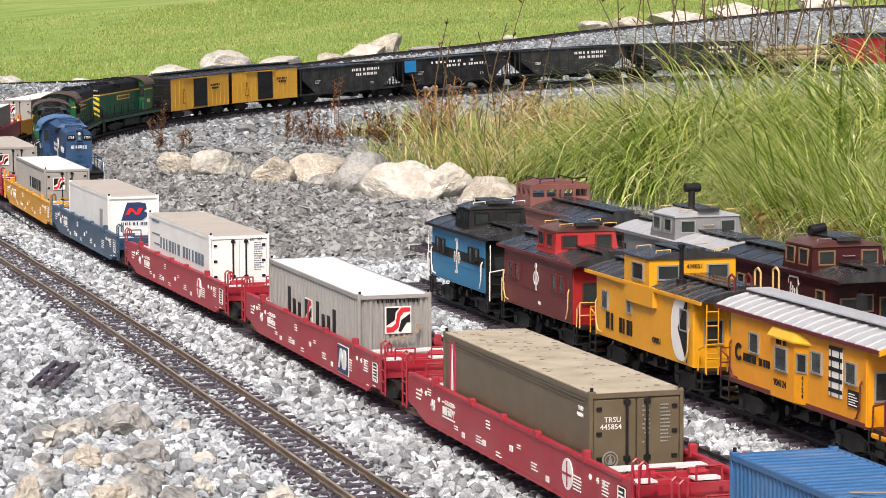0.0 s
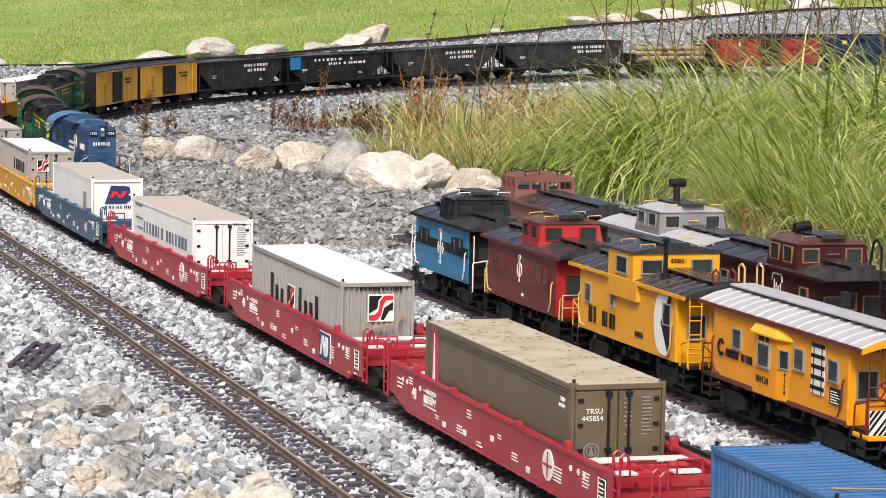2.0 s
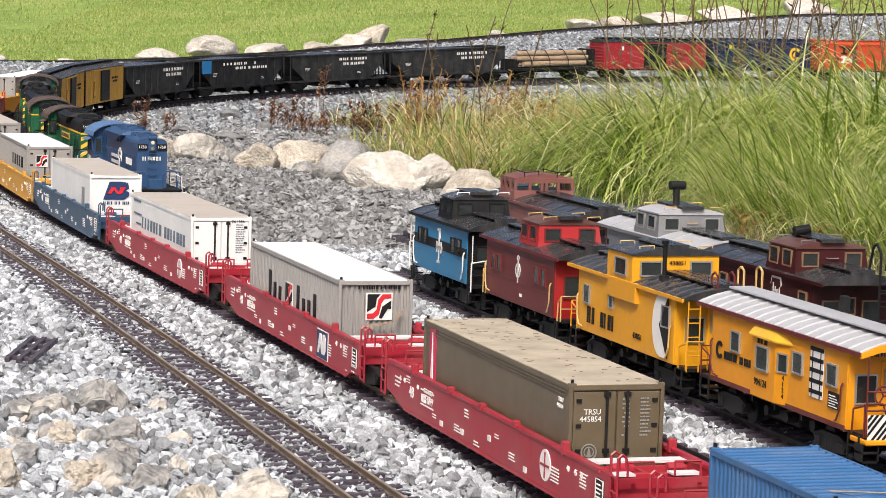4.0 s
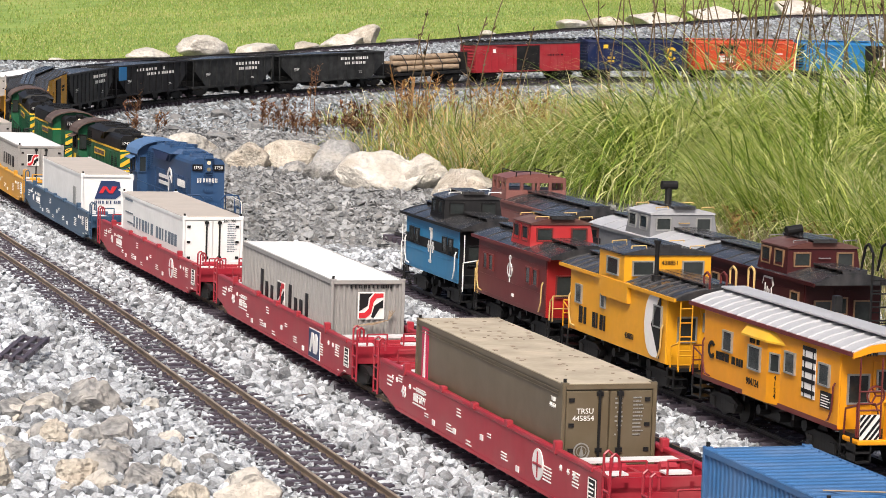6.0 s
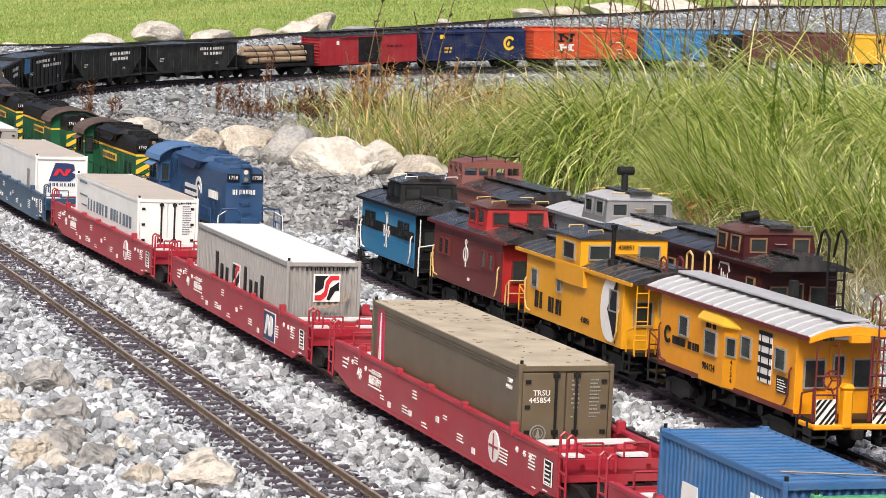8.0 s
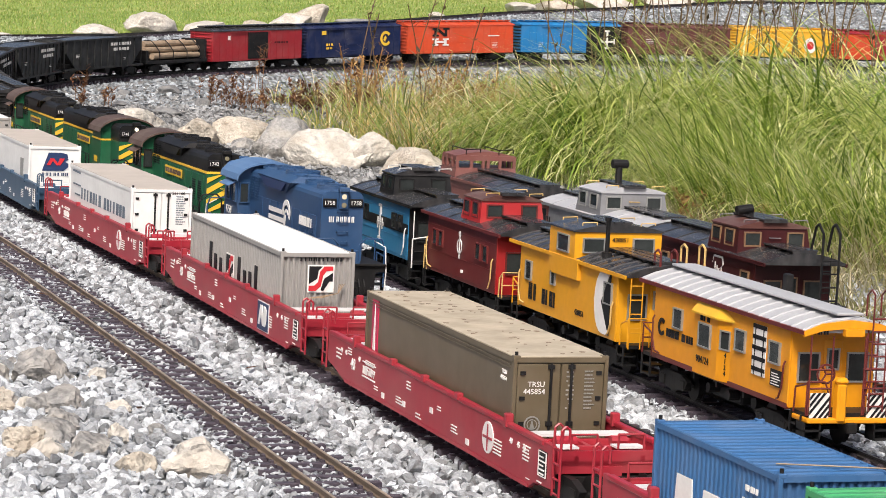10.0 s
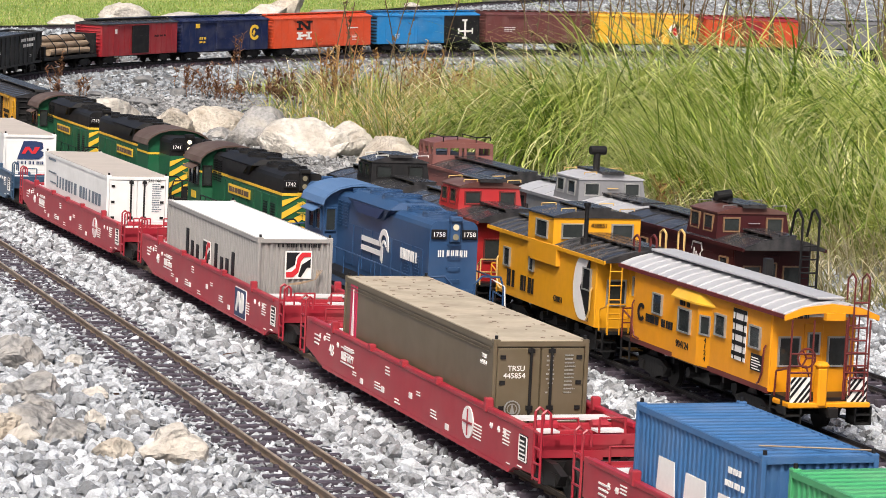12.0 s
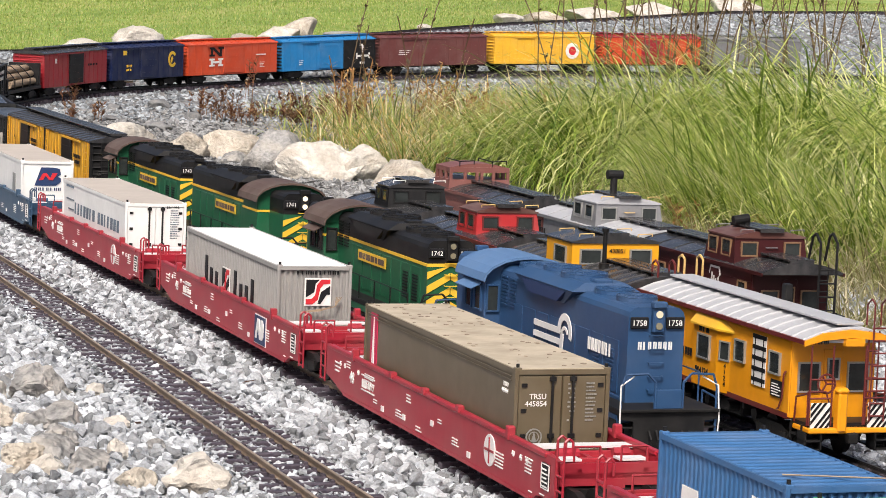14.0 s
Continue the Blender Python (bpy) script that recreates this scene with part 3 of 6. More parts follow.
def grab(name, parent, pts, material, r=.001):
    return part(name, wire(bmesh.new(), pts, r), material, parent)


# ---- containers and the well cars that carry them ----


def container(label, length, body, roof, m, ribs=True, doors=True, height=.0893, frame_mat=None):
    """A freight container: corrugated sides, corner posts, roof, castings; its doors look to -y."""
    c = thing("shipping_container", label, "container", "containers on the well cars", m)
    w, L, h = .042, length, height
    fm = frame_mat or body
    b = bmesh.new()
    # corrugated walls, drawn round the outside
    prof = []
    n = int(L / .0075) if ribs else 2
    d = .0011 if ribs else 0
    for i in range(n):
        y0, y1 = .005 + (L - .01) * i / n, .005 + (L - .01) * (i + 1) / n
        s = (y1 - y0)
        prof += [(-w + .001, y0), (-w + .001, y0 + s * .3), (-w + .001 + d, y0 + s * .45), (-w + .001 + d, y0 + s * .85)]
    prof += [(-w + .001, L - .002), (w - .001, L - .002)]
    for i in reversed(range(n)):
        y0, y1 = .005 + (L - .01) * i / n, .005 + (L - .01) * (i + 1) / n
        s = (y1 - y0)
        prof += [(w - .001 - d, y0 + s * .85), (w - .001 - d, y0 + s * .45), (w - .001, y0 + s * .3), (w - .001, y0)]
    if doors:
        prof += [(w - .001, .003), (-w + .001, .003)]
    else:
        k = 12 if ribs else 0
        if not ribs:
            prof += [(w - .001, .002), (-w + .001, .002)]
        for i in range(k):
            x1, x0 = w - .004 - (2 * w - .008) * i / k, w - .004 - (2 * w - .008) * (i + 1) / k
            s = x1 - x0
            prof += [(x1, .002), (x1 - s * .35, .002), (x1 - s * .5, .0042), (x1 - s * .85, .0042)]
    prism(b, prof, "z", .002, h - .002)
    part("shell", b, body, c)
    b = bmesh.new()
    for x in (-w, w - .0035):
        for y in (0, L - .004):
            box(b, x, x + .0035, y, y + .004, .0, h, bevel=.0005)
    for z0, z1 in ((0, .005), (h - .0045, h - .0004)):
        for x in (-w, w - .003):
            box(b, x, x + .003, .004, L - .004, z0, z1)
        for y in (0, L - .003):
            box(b, -w + .0035, w - .0035, y, y + .003, z0, z1)
    part("frame", b, fm, c)
    b = bmesh.new()
    n = int(L / .012)
    if ribs:
        prof = [(.003, h - .003)]
        for i in range(n):
            y0 = .004 + (L - .008) * i / n
            s = (L - .008) / n
            prof += [(y0, h - .0012), (y0 + s * .5, h - .0012), (y0 + s * .6, h - .0002), (y0 + s * .9, h - .0002)]
        prof += [(L - .003, h - .003)]
        prism(b, prof, "x", -w + .003, w - .003)
    else:
        box(b, -w + .0005, w - .0005, .0005, L - .0005, h - .0006, h + .0006, bevel=.0004)
    part("roof", b, roof, c)
    cast = mesh_of("corner_casting", bx(-.0031, .0031, -.0031, .0031, -.0022, .0012, bevel=.0006), fm)
    share("corner_casting", cast, c, [Matrix.Translation((x, y, z)) for x in (-w + .003, w - .003) for y in (.003, L - .003) for z in (.0025, h)])
    lug = mesh_of("stacking_lug", rod(bmesh.new(), (0, 0, 0), (0, 0, .0032), .0015, 8), BLACK)
    share("stacking_lug", lug, c, [Matrix.Translation((x, y, h + .001)) for x in (-w + .003, w - .003) for y in (.003, L - .003)])
    if doors:
        b = bmesh.new()
        for x0, x1 in ((-w + .004, -.0006), (.0006, w - .004)):
            box(b, x0, x1, .0005, .0035, .005, h - .006, bevel=.0005)
        doors_ob = part("door", b, body, c)
        b = bmesh.new()
        for x in (-.009, .009):
            rod(b, (x, -.0006, .004), (x, -.0006, h - .005), .0012, 6)
            for z in (.008, .034, h - .008):
                box(b, x - .0028, x + .0028, -.0016, .0008, z - .0018, z + .0018)
        part("lock_bar", b, BLACK, doors_ob)
        plate = mesh_of("hinge", bx(-.0023, .0023, -.0006, .001, -.0016, .0016), BLACK)
        share("hinge", plate, doors_ob, [Matrix.Translation((x, 0, .013 + i * .021)) for x in (-.0335, .0335) for i in range(4)])
    return c


def well_car(label, body, y, emblem="", number=""):
    """A five-foot-tall side-sill container car; its own zero is at the container's doors."""
    m = WELL.stance(well_s(y - .03), well_s(y + .45)) @ Matrix.Translation((0, -.21, 0))
    car = thing("well_car", label, "freight car", "container cars", m)
    y0, y1 = -.115, .521
    for e in (-1, 1):
        b = bmesh.new()
        prof = [(y0, .05), (y1, .05), (y1, .02), (y1 - .025, .016), (y1 - .062, .008), (y0 + .05, .008), (y0 + .038, .014), (y0, .016)]
        prism(b, prof, "x", e * .047 - .0018, e * .047 + .0018)
        box(b, e * .047 - .003, e * .047 + .003, y0 + .02, y1 - .01, .047, .051, bevel=.0007)
        box(b, e * .047 - .0026, e * .047 + .0026, y0 + .05, y1 - .062, .0075, .0105)
        side = part("side_sill", b, body, car)
        clip = mesh_of("guide_bracket", bx(e * .0475 - .004, e * .0475 + .002, -.0045, .0045, .048, .0545, bevel=.0008), body)
        share("guide_bracket", clip, side, [Matrix.Translation((0, k, 0)) for k in (.115, .21, .305)])
        clip = mesh_of("corner_guide", bx(e * .047 - .004, e * .047 + .003, -.0035, .0035, .046, .058, bevel=.001), body)
        share("corner_guide", clip, side, [Matrix.Translation((0, k, 0)) for k in (-.009, .428)])
    b = bmesh.new()
    box(b, -.045, .045, -.06, .47, .008, .012)
    for k in range(5):
        yy = -.02 + k * .11
        box(b, -.045, .045, yy - .006, yy + .006, .006, .0145)
    part("well_floor", b, body, car)
    for e, ya in ((-1, y0), (1, y1)):
        b = bmesh.new()
        yi = ya - e * .072
        lo, hi = min(ya, yi), max(ya, yi)
        box(b, -.043, .043, lo, hi, .034, .038)
        box(b, -.01, .01, lo - .002, hi + .002, .026, .034)
        box(b, -.0445, .0445, min(ya, ya - e * .003), max(ya, ya - e * .003), .028, .046)
        deck = part("end_deck", b, body, car)
        beam = mesh_of("cross_beam", bx(-.045, .045, -.0025, .0025, .028, .0435, bevel=.0006), body)
        share("cross_beam", beam, deck, [Matrix.Translation((0, yy, 0)) for yy in (lo + .004, (lo + hi) / 2, hi - .004)])
        beam = mesh_of("stringer", bx(-.002, .002, lo, hi, .036, .042), body)
        share("stringer", beam, deck, [Matrix.Translation((x, 0, 0)) for x in (-.028, .0, .028)])
        b = bmesh.new()
        box(b, -.044, .044, yi - e * .002 - .008, yi - e * .002 + .008, .0455, .0475)
        for x in (-.03, .026):
            box(b, x - .012, x + .012, ya - e * .028 - .007, ya - e * .028 + .007, .0435, .0452)
        part("walkway", b, CLEAN_WHITE, deck, "white painted walkway")
        # crossover ladders and rails
        for x in (-.049, .049):
            b = bmesh.new()
            yb, yc = ya + e * .004, ya + e * .019
            for yy in (yb, yc):
                wire(b, [(x, yy, .012), (x, yy, .066), (x * .93, yy, .069), (x * .86, yy, .066), (x * .86, yy, .056)], .0011, 6)
            for z in (.014, .026, .038, .05):
                rod(b, (x, yb, z), (x, yc, z), .001, 5)
            part("end_ladder", b, body, car)
        b = bmesh.new()
        for x in (-.02, .02):
            wire(b, [(x - .011, ya - e * .006, .046), (x - .011, ya - e * .006, .058), (x + .011, ya - e * .006, .058), (x + .011, ya - e * .006, .046)], .001, 5)
        part("handrail", b, body, car)
        b = bmesh.new()
        rod(b, (-.03, ya - e * .045, .045), (-.012, ya - e * .045, .045), .005, 10)
        rod(b, (.02, ya - e * .05, .045), (.034, ya - e * .05, .045), .004, 8)
        part("brake_gear", b, body, car)
        bogie(car, ya - e * .004, 0, .056)
    # stencils on the side that faces the camera's side of the line
    x = -.0492
    k = 0
    for yy, zz, rows, w, h in ((.49, .028, 3, .022, .012), (.39, .03, 4, .03, .012), (.29, .016, 3, .02, .008), (.23, .013, 2, .016, .006), (.02, .02, 5, .022, .014), (-.05, .028, 5, .018, .014), (-.06, .014, 1, .01, .002), (.13, .018, 3, .02, .008), (.36, .017, 2, .014, .005), (.26, .034, 3, .012, .009), (.17, .03, 2, .012, .005), (-.085, .0165, 1, .012, .0025), (.45, .037, 3, .016, .008)):
        k += 1
        flat_shape("stencil", lines(rows, w, h, k), LETTER_WHITE, car, (x, yy, zz), SIDE_L)
    for yy, zz in ((.335, .013), (.27, .016), (.09, .014), (.19, .024)):
        flat_shape("stencil_block", [rect(0, 0, .008, .005)], LETTER_WHITE, car, (x, yy, zz), SIDE_L)
    flat_shape("data_plate", [rect(0, 0, .017, .021)], LETTER_BLACK, car, (x, -.088, .022), SIDE_L)
    flat_shape("data_plate_print", lines(5, .013, .017, 4) + [rect(-.0015, -.0015, .017, .0007), rect(-.0015, .018, .017, .0007), rect(-.0015, -.0015, .0007, .0195), rect(.015, -.0015, .0007, .0195)], LETTER_WHITE, car, (x - .0006, -.0895, .0238), SIDE_L)
    text("car_number", "48", .016, LETTER_WHITE, car, (x, .44, .024), SIDE_L)
    for n, (yy, s) in enumerate(((-.018, "40"), (-.036, "45"), (-.05, "48"), (.46, "48"), (.475, "45"), (.415, "40"))):
        text("mark", s, .007, LETTER_WHITE, car, (x, yy, .035), SIDE_L)
    # road name as plain bars between two rules
    flat_shape("road_name", [rect(0, -.003, .042, .0012), rect(0, .011, .042, .0012)] + [[(a + .002, b_) for a, b_ in q] for q in (bars(4, .016, .0075, 5, .45) if number else bars(9, .038, .0075, 5, .45))], LETTER_WHITE, car, (x, .40, .026), SIDE_L)
    if number:
        text("road_number", number, .0105 if len(number) < 5 else .0085, LETTER_WHITE, car, (x, .38, .0262), SIDE_L)
    if emblem == "disc":
        flat_shape("round_emblem", [[(.0135 * math.cos(6.2832 * i / 24), .0135 * math.sin(6.2832 * i / 24)) for i in range(24)]], LETTER_WHITE, car, (x, .034, .030), SIDE_L)
        flat_shape("round_emblem_cross", [rect(-.001, -.011, .002, .022), rect(-.011, -.001, .022, .002)], body, car, (x - .0006, .034, .030), SIDE_L)
    elif emblem == "shield":
        flat_shape("shield_emblem", [rect(-.002, -.002, .046, .032)], LETTER_WHITE, car, (x, .057, .014), SIDE_L)
        flat_shape("shield_emblem_field", [rect(-.001, -.001, .044, .030)], LETTER_NAVY, car, (x - .0006, .057, .014), SIDE_L)
        flat_shape("shield_emblem_band", [[(.004, .004), (.010, .004), (.016, .018), (.022, .004), (.034, .004), (.038, .008), (.038, .022), (.034, .026), (.026, .026), (.026, .012), (.020, .026), (.012, .026)]], LETTER_WHITE, car, (x - .0012, .057, .014), SIDE_L)
    return car


def well_s(y):
    return float(np.interp(y, WELL.xy[:, 1], WELL.s))


def on_well(y, length):
    """Pose of a container in its well, by the place of its doors."""
    return WELL.stance(well_s(y), well_s(y + length)) @ Matrix.Translation((0, -length / 2, .0135))


CARS = [(-.742, RED, "red well car for containers, white stencils"), (0.0, RED, "red well car with white stencils under an olive container"), (.742, RED, "red well car under a ribbed grey container"),
        (1.478, RED, "red well car under a white container with dark doors"), (2.205, NAVY, "dark blue well car under a white container"), (2.875, WAGON_YELLOW, "yellow well car under a grey container")]
CARS += [(3.6, RED, "red well car further back on the curve"), (4.33, NAVY, "dark blue well car far back on the curve"), (4.98, RED, "red well car under a grey container on the curve"), (5.6, WAGON_YELLOW, "yellow well car at the back of the curve")]
for yy, mm, lab in CARS:
    well_car(lab, mm, yy, {0.0: "disc", .742: "shield", 1.478: "disc"}.get(yy, ""), {0.0: "6077", .742: "62026"}.get(yy, ""))

SIDE_X = -.0424
olive = container("olive-brown container with a dusty spotted roof and dark lock bars", .42, OLIVE, OLIVE_TOP, on_well(0, .42), ribs=False)
part("spotted_dirt", (lambda b, r: [disc(b, (r.uniform(-.038, .038), r.uniform(.01, .41), .0899), r.uniform(.0008, .003), "z", .0006, 7) for _ in range(70)] and b)(bmesh.new(), random.Random(5)), ROOF_SPOT, olive)
text("container_number", "445854", .0064, LETTER_WHITE, olive, (-.0325, .0002, .0585), END_F)
text("owner_code", "TRSU", .0064, LETTER_WHITE, olive, (-.029, .0002, .0645), END_F)
text("owner_code", "TRSU", .0052, LETTER_WHITE, olive, (SIDE_X + .0012, .03, .072), SIDE_L)
text("container_number", "445854", .0052, LETTER_WHITE, olive, (SIDE_X + .0012, .033, .0665), SIDE_L)
flat_shape("weight_panel", lines(11, .010, .034, 8) + [[(a - .016, b_) for a, b_ in q] for q in lines(9, .009, .034, 9)[::2]], FRAME_METAL, olive, (.021, .0002, .046), END_F)
flat_shape("round_emblem", ring(0, 0, .0072, .0011) + [[(-.0022, -.004), (.0022, -.004), (0, .0045)]] + ring(0, 0, .0045, .0006), FRAME_METAL, olive, (-.0235, .0002, .033), END_F)
flat_shape("crimson_panel", [rect(0, 0, .02, .056)], LETTER_PINK, olive, (SIDE_X + .001, .4, .03), SIDE_L)
flat_shape("tower_emblem", [[(.006, 0), (.014, 0), (.0105, .05)]], LETTER_WHITE, olive, (SIDE_X + .0004, .4, .031), SIDE_L)
flat_shape("side_ribs", [rect(-.4, -.0005, .4, .001), rect(-.4, -.0035, .4, .0008)], OLIVE, olive, (SIDE_X + .0008, .01, .082), SIDE_L)


def red_s_emblem(parent, at, turn, s):
    flat_shape("emblem_board", [rect(0, 0, s, s)], LETTER_WHITE, parent, at, turn)
    fwd = turn.to_3x3() @ Vector((0, 0, .0006))
    flat_shape("emblem_black", [[(.05 * s, .3 * s), (.05 * s, .95 * s), (.55 * s, .95 * s), (.4 * s, .8 * s), (.36 * s, .5 * s)], [(.95 * s, .72 * s), (.95 * s, .4 * s), (.82 * s, .4 * s), (.6 * s, .05 * s), (.5 * s, .08 * s), (.62 * s, .5 * s)]], LETTER_BLACK, parent, Vector(at) + fwd, turn)
    flat_shape("emblem_red", [[(.05 * s, .05 * s), (.3 * s, .05 * s), (.5 * s, .22 * s), (.58 * s, .62 * s), (.7 * s, .78 * s), (.95 * s, .8 * s), (.95 * s, .95 * s), (.62 * s, .95 * s), (.46 * s, .75 * s), (.4 * s, .38 * s), (.26 * s, .25 * s), (.05 * s, .24 * s)]], LETTER_RED, parent, Vector(at) + fwd, turn)


def bar_name(parent, material, at, turn, n, w, h, seed, gap=.42):
    for q in bars(n, w, h, seed, gap):
        flat_shape("name_bar", [q], material, parent, at, turn)


SLATE_BLUE = mat("lettering_slate_blue", (0.10, 0.13, 0.17), 0.5, var=0.06)


grey = container("ribbed light grey container with a clean white roof", .42, GREY_PAINT, CLEAN_WHITE, on_well(.742, .42), ribs=True, doors=False)
red_s_emblem(grey, (-.011, .0012, .046), END_F, .03)
flat_shape("container_code", bars(10, .05, .004, 4), LETTER_BLACK, grey, (-.02, .0012, .08), END_F)
for k, (yy, hh) in enumerate(((.322, .040), (.298, .028), (.272, .026), (.186, .037), (.160, .025), (.136, .026), (.110, .036))):
    flat_shape("name_bar", [rect(0, 0, .011, hh)], LETTER_BLACK, grey, (SIDE_X + .0008, yy, .026), SIDE_L)
red_s_emblem(grey, (SIDE_X + .0006, .238, .028), SIDE_L, .034)
b = bmesh.new()
for k in range(4):
    wire(b, [(-.016 + k * .001, -.001, .0395), (.005 + k * .002, -.006, .041 + k * .001), (.022, -.006, .046), (.03 - k * .002, -.003, .056)], .0005, 4)
part("string", b, LOG, grey, "loose pale string")

mercury = container("white container with dark lock bars and a dusty roof", .40, WHITE, WHITE_ROOF, on_well(1.478, .4), ribs=False)
bar_name(mercury, SLATE_BLUE, (SIDE_X + .0008, .315, .045), SIDE_L, 7, .135, .016, 7, .45)
bar_name(mercury, SLATE_BLUE, (SIDE_X + .0008, .165, .045), SIDE_L, 7, .135, .016, 8, .45)
flat_shape("speed_line", [rect(0, 0, .05, .002)], SLATE_BLUE, mercury, (SIDE_X + .0008, .372, .062), SIDE_L)
flat_shape("speed_line", [rect(0, 0, .035, .002)], SLATE_BLUE, mercury, (SIDE_X + .0008, .358, .048), SIDE_L)
flat_shape("stencil", bars(9, .05, .003, 3), SLATE_BLUE, mercury, (SIDE_X + .0008, .375, .08), SIDE_L)
flat_shape("weight_panel", lines(13, .014, .04, 8), SLATE_BLUE, mercury, (.02, .0002, .042), END_F)
text("container_number", "261166", .006, LETTER_BLACK, mercury, (.014, .0002, .082), END_F)

america = container("white container with a red and blue end emblem", .38, WHITE, WHITE_ROOF, on_well(2.205, .38), ribs=False, doors=False)
flat_shape("end_emblem", [[(-.008, .0), (.026, .0), (.034, .006), (.034, .012), (.029, .0145), (.034, .018), (.032, .027), (.022, .029), (.002, .029)]], LETTER_NAVY, america, (-.012, .0012, .05), END_F)
flat_shape("end_emblem_red", [[(.0, .009), (.006, .02), (.012, .02), (.018, .012), (.021, .02), (.029, .02), (.027, .016), (.022, .009), (.016, .009), (.01, .016), (.006, .009)]], LETTER_RED, america, (-.013, .0002, .05), END_F)
bar_name(america, LETTER_NAVY, (-.02, .0012, .042), END_F, 7, .044, .005, 3)
flat_shape("side_emblem", [rect(0, 0, .025, .035)], FRAME_METAL, america, (SIDE_X + .0008, .075, .03), SIDE_L)

yellow_load = container("ribbed grey container on a yellow well car", .40, GREY_PAINT, CLEAN_WHITE, on_well(2.875, .4), ribs=True, doors=True)
red_s_emblem(yellow_load, (-.026, -.0012, .052), END_F, .022)
bar_name(yellow_load, LETTER_BLACK, (SIDE_X + .0008, .2, .045), SIDE_L, 5, .15, .02, 9)

far_load = container("grey container with a dusty pale roof on the curve", .40, GREY_PAINT, WHITE_ROOF, on_well(3.6, .4), ribs=False, doors=True)
red_s_emblem(far_load, (-.04, -.0012, .052), END_F, .022)
container("ribbed grey container far back on the curve", .40, GREY_PAINT, CLEAN_WHITE, on_well(4.33, .4), ribs=True, doors=True)
container("ribbed grey container on a red well car on the curve", .40, GREY_PAINT, CLEAN_WHITE, on_well(4.98, .38), ribs=True, doors=True)
back_load = container("pale grey container at the back of the curve", .40, GREY_PAINT, CLEAN_WHITE, on_well(5.6, .34), ribs=True, doors=True)
red_s_emblem(back_load, (-.03, -.0012, .05), END_F, .026)

blue_box = container("bright blue corrugated twenty-foot container", .206, BLUE_BOX, BLUE_BOX, on_well(-.502, .206), ribs=True, doors=False)
flat_shape("white_block", [[(.0, 0), (.004, .04), (.03, .04), (.034, 0)], [(.046, 0), (.05, .037), (.082, .037), (.086, 0)], [(.1, 0), (.103, .034), (.134, .034), (.138, 0)]], LETTER_WHITE, blue_box, (SIDE_X + .0004, .165, .02), SIDE_L)
flat_shape("stencil", bars(5, .02, .004, 2) + [[(a - .004, c - .009) for a, c in q] for q in bars(6, .03, .004, 3)], LETTER_WHITE, blue_box, (SIDE_X + .0008, .05, .07), SIDE_L)
part("stick", wire(bmesh.new(), [(-.028, .035, .0905), (.005, .022, .091), (.04, .008, .0915)], .0006, 5), LOG, blue_box, "thin dry stem lying on the roof")
container("green corrugated twenty-foot container", .206, GREEN_BOX, GREEN_BOX, on_well(-.746, .206), ribs=True, doors=False)

# ---- cabooses ----


def window(parent, at, turn, w, h, frame_mat, riveted=False):
    """A framed pane, its lower left corner at `at`."""
    bm = bmesh.new()
    t = .0017
    for r in (rect(-t, -t, w + 2 * t, t), rect(-t, h, w + 2 * t, t), rect(-t, 0, t, h), rect(w, 0, t, h)):
        prism(bm, r, "z", -.001, .0016)
    if riveted:
        for i in range(5):
            for u, v in ((-t * .5 + (w + t) * i / 4, -t * .5), (-t * .5 + (w + t) * i / 4, h + t * .5), (-t * .5, h * i / 4), (w + t * .5, h * i / 4)):
                prism(bm, rect(u - .0004, v - .0004, .0008, .0008), "z", .0016, .0021)
    bm.transform(Matrix.Translation(at) @ turn)
    fr = part("window", bm, frame_mat, parent)
    bm = bmesh.new()
    prism(bm, rect(0, 0, w, h), "z", -.0008, .0006)
    bm.transform(Matrix.Translation(at) @ turn)
    part("pane", bm, GLASS, fr)
    return fr


def roof_profile(half, z, crown, n=10):
    top = [(half - 2 * half * i / n, z + crown * (1 - (1 - 2 * i / n) ** 2)) for i in range(n + 1)]
    return top + [(-half, z - .0018), (half, z - .0018)]


def slatted_walk(parent, x, half, y0, y1, z, material, name="roof_walk"):
    b = bmesh.new()
    for k in range(3):
        xx = x - half + k * half
        box(b, xx - half * .42, xx + half * .42, y0, y1, z, z + .0015)
    n = max(2, int((y1 - y0) / .03))
    for i in range(n + 1):
        yy = y0 + (y1 - y0) * i / n
        box(b, x - half * 1.3, x + half * 1.3, yy - .001, yy + .001, z - .003, z)
    part(name, b, material, parent)


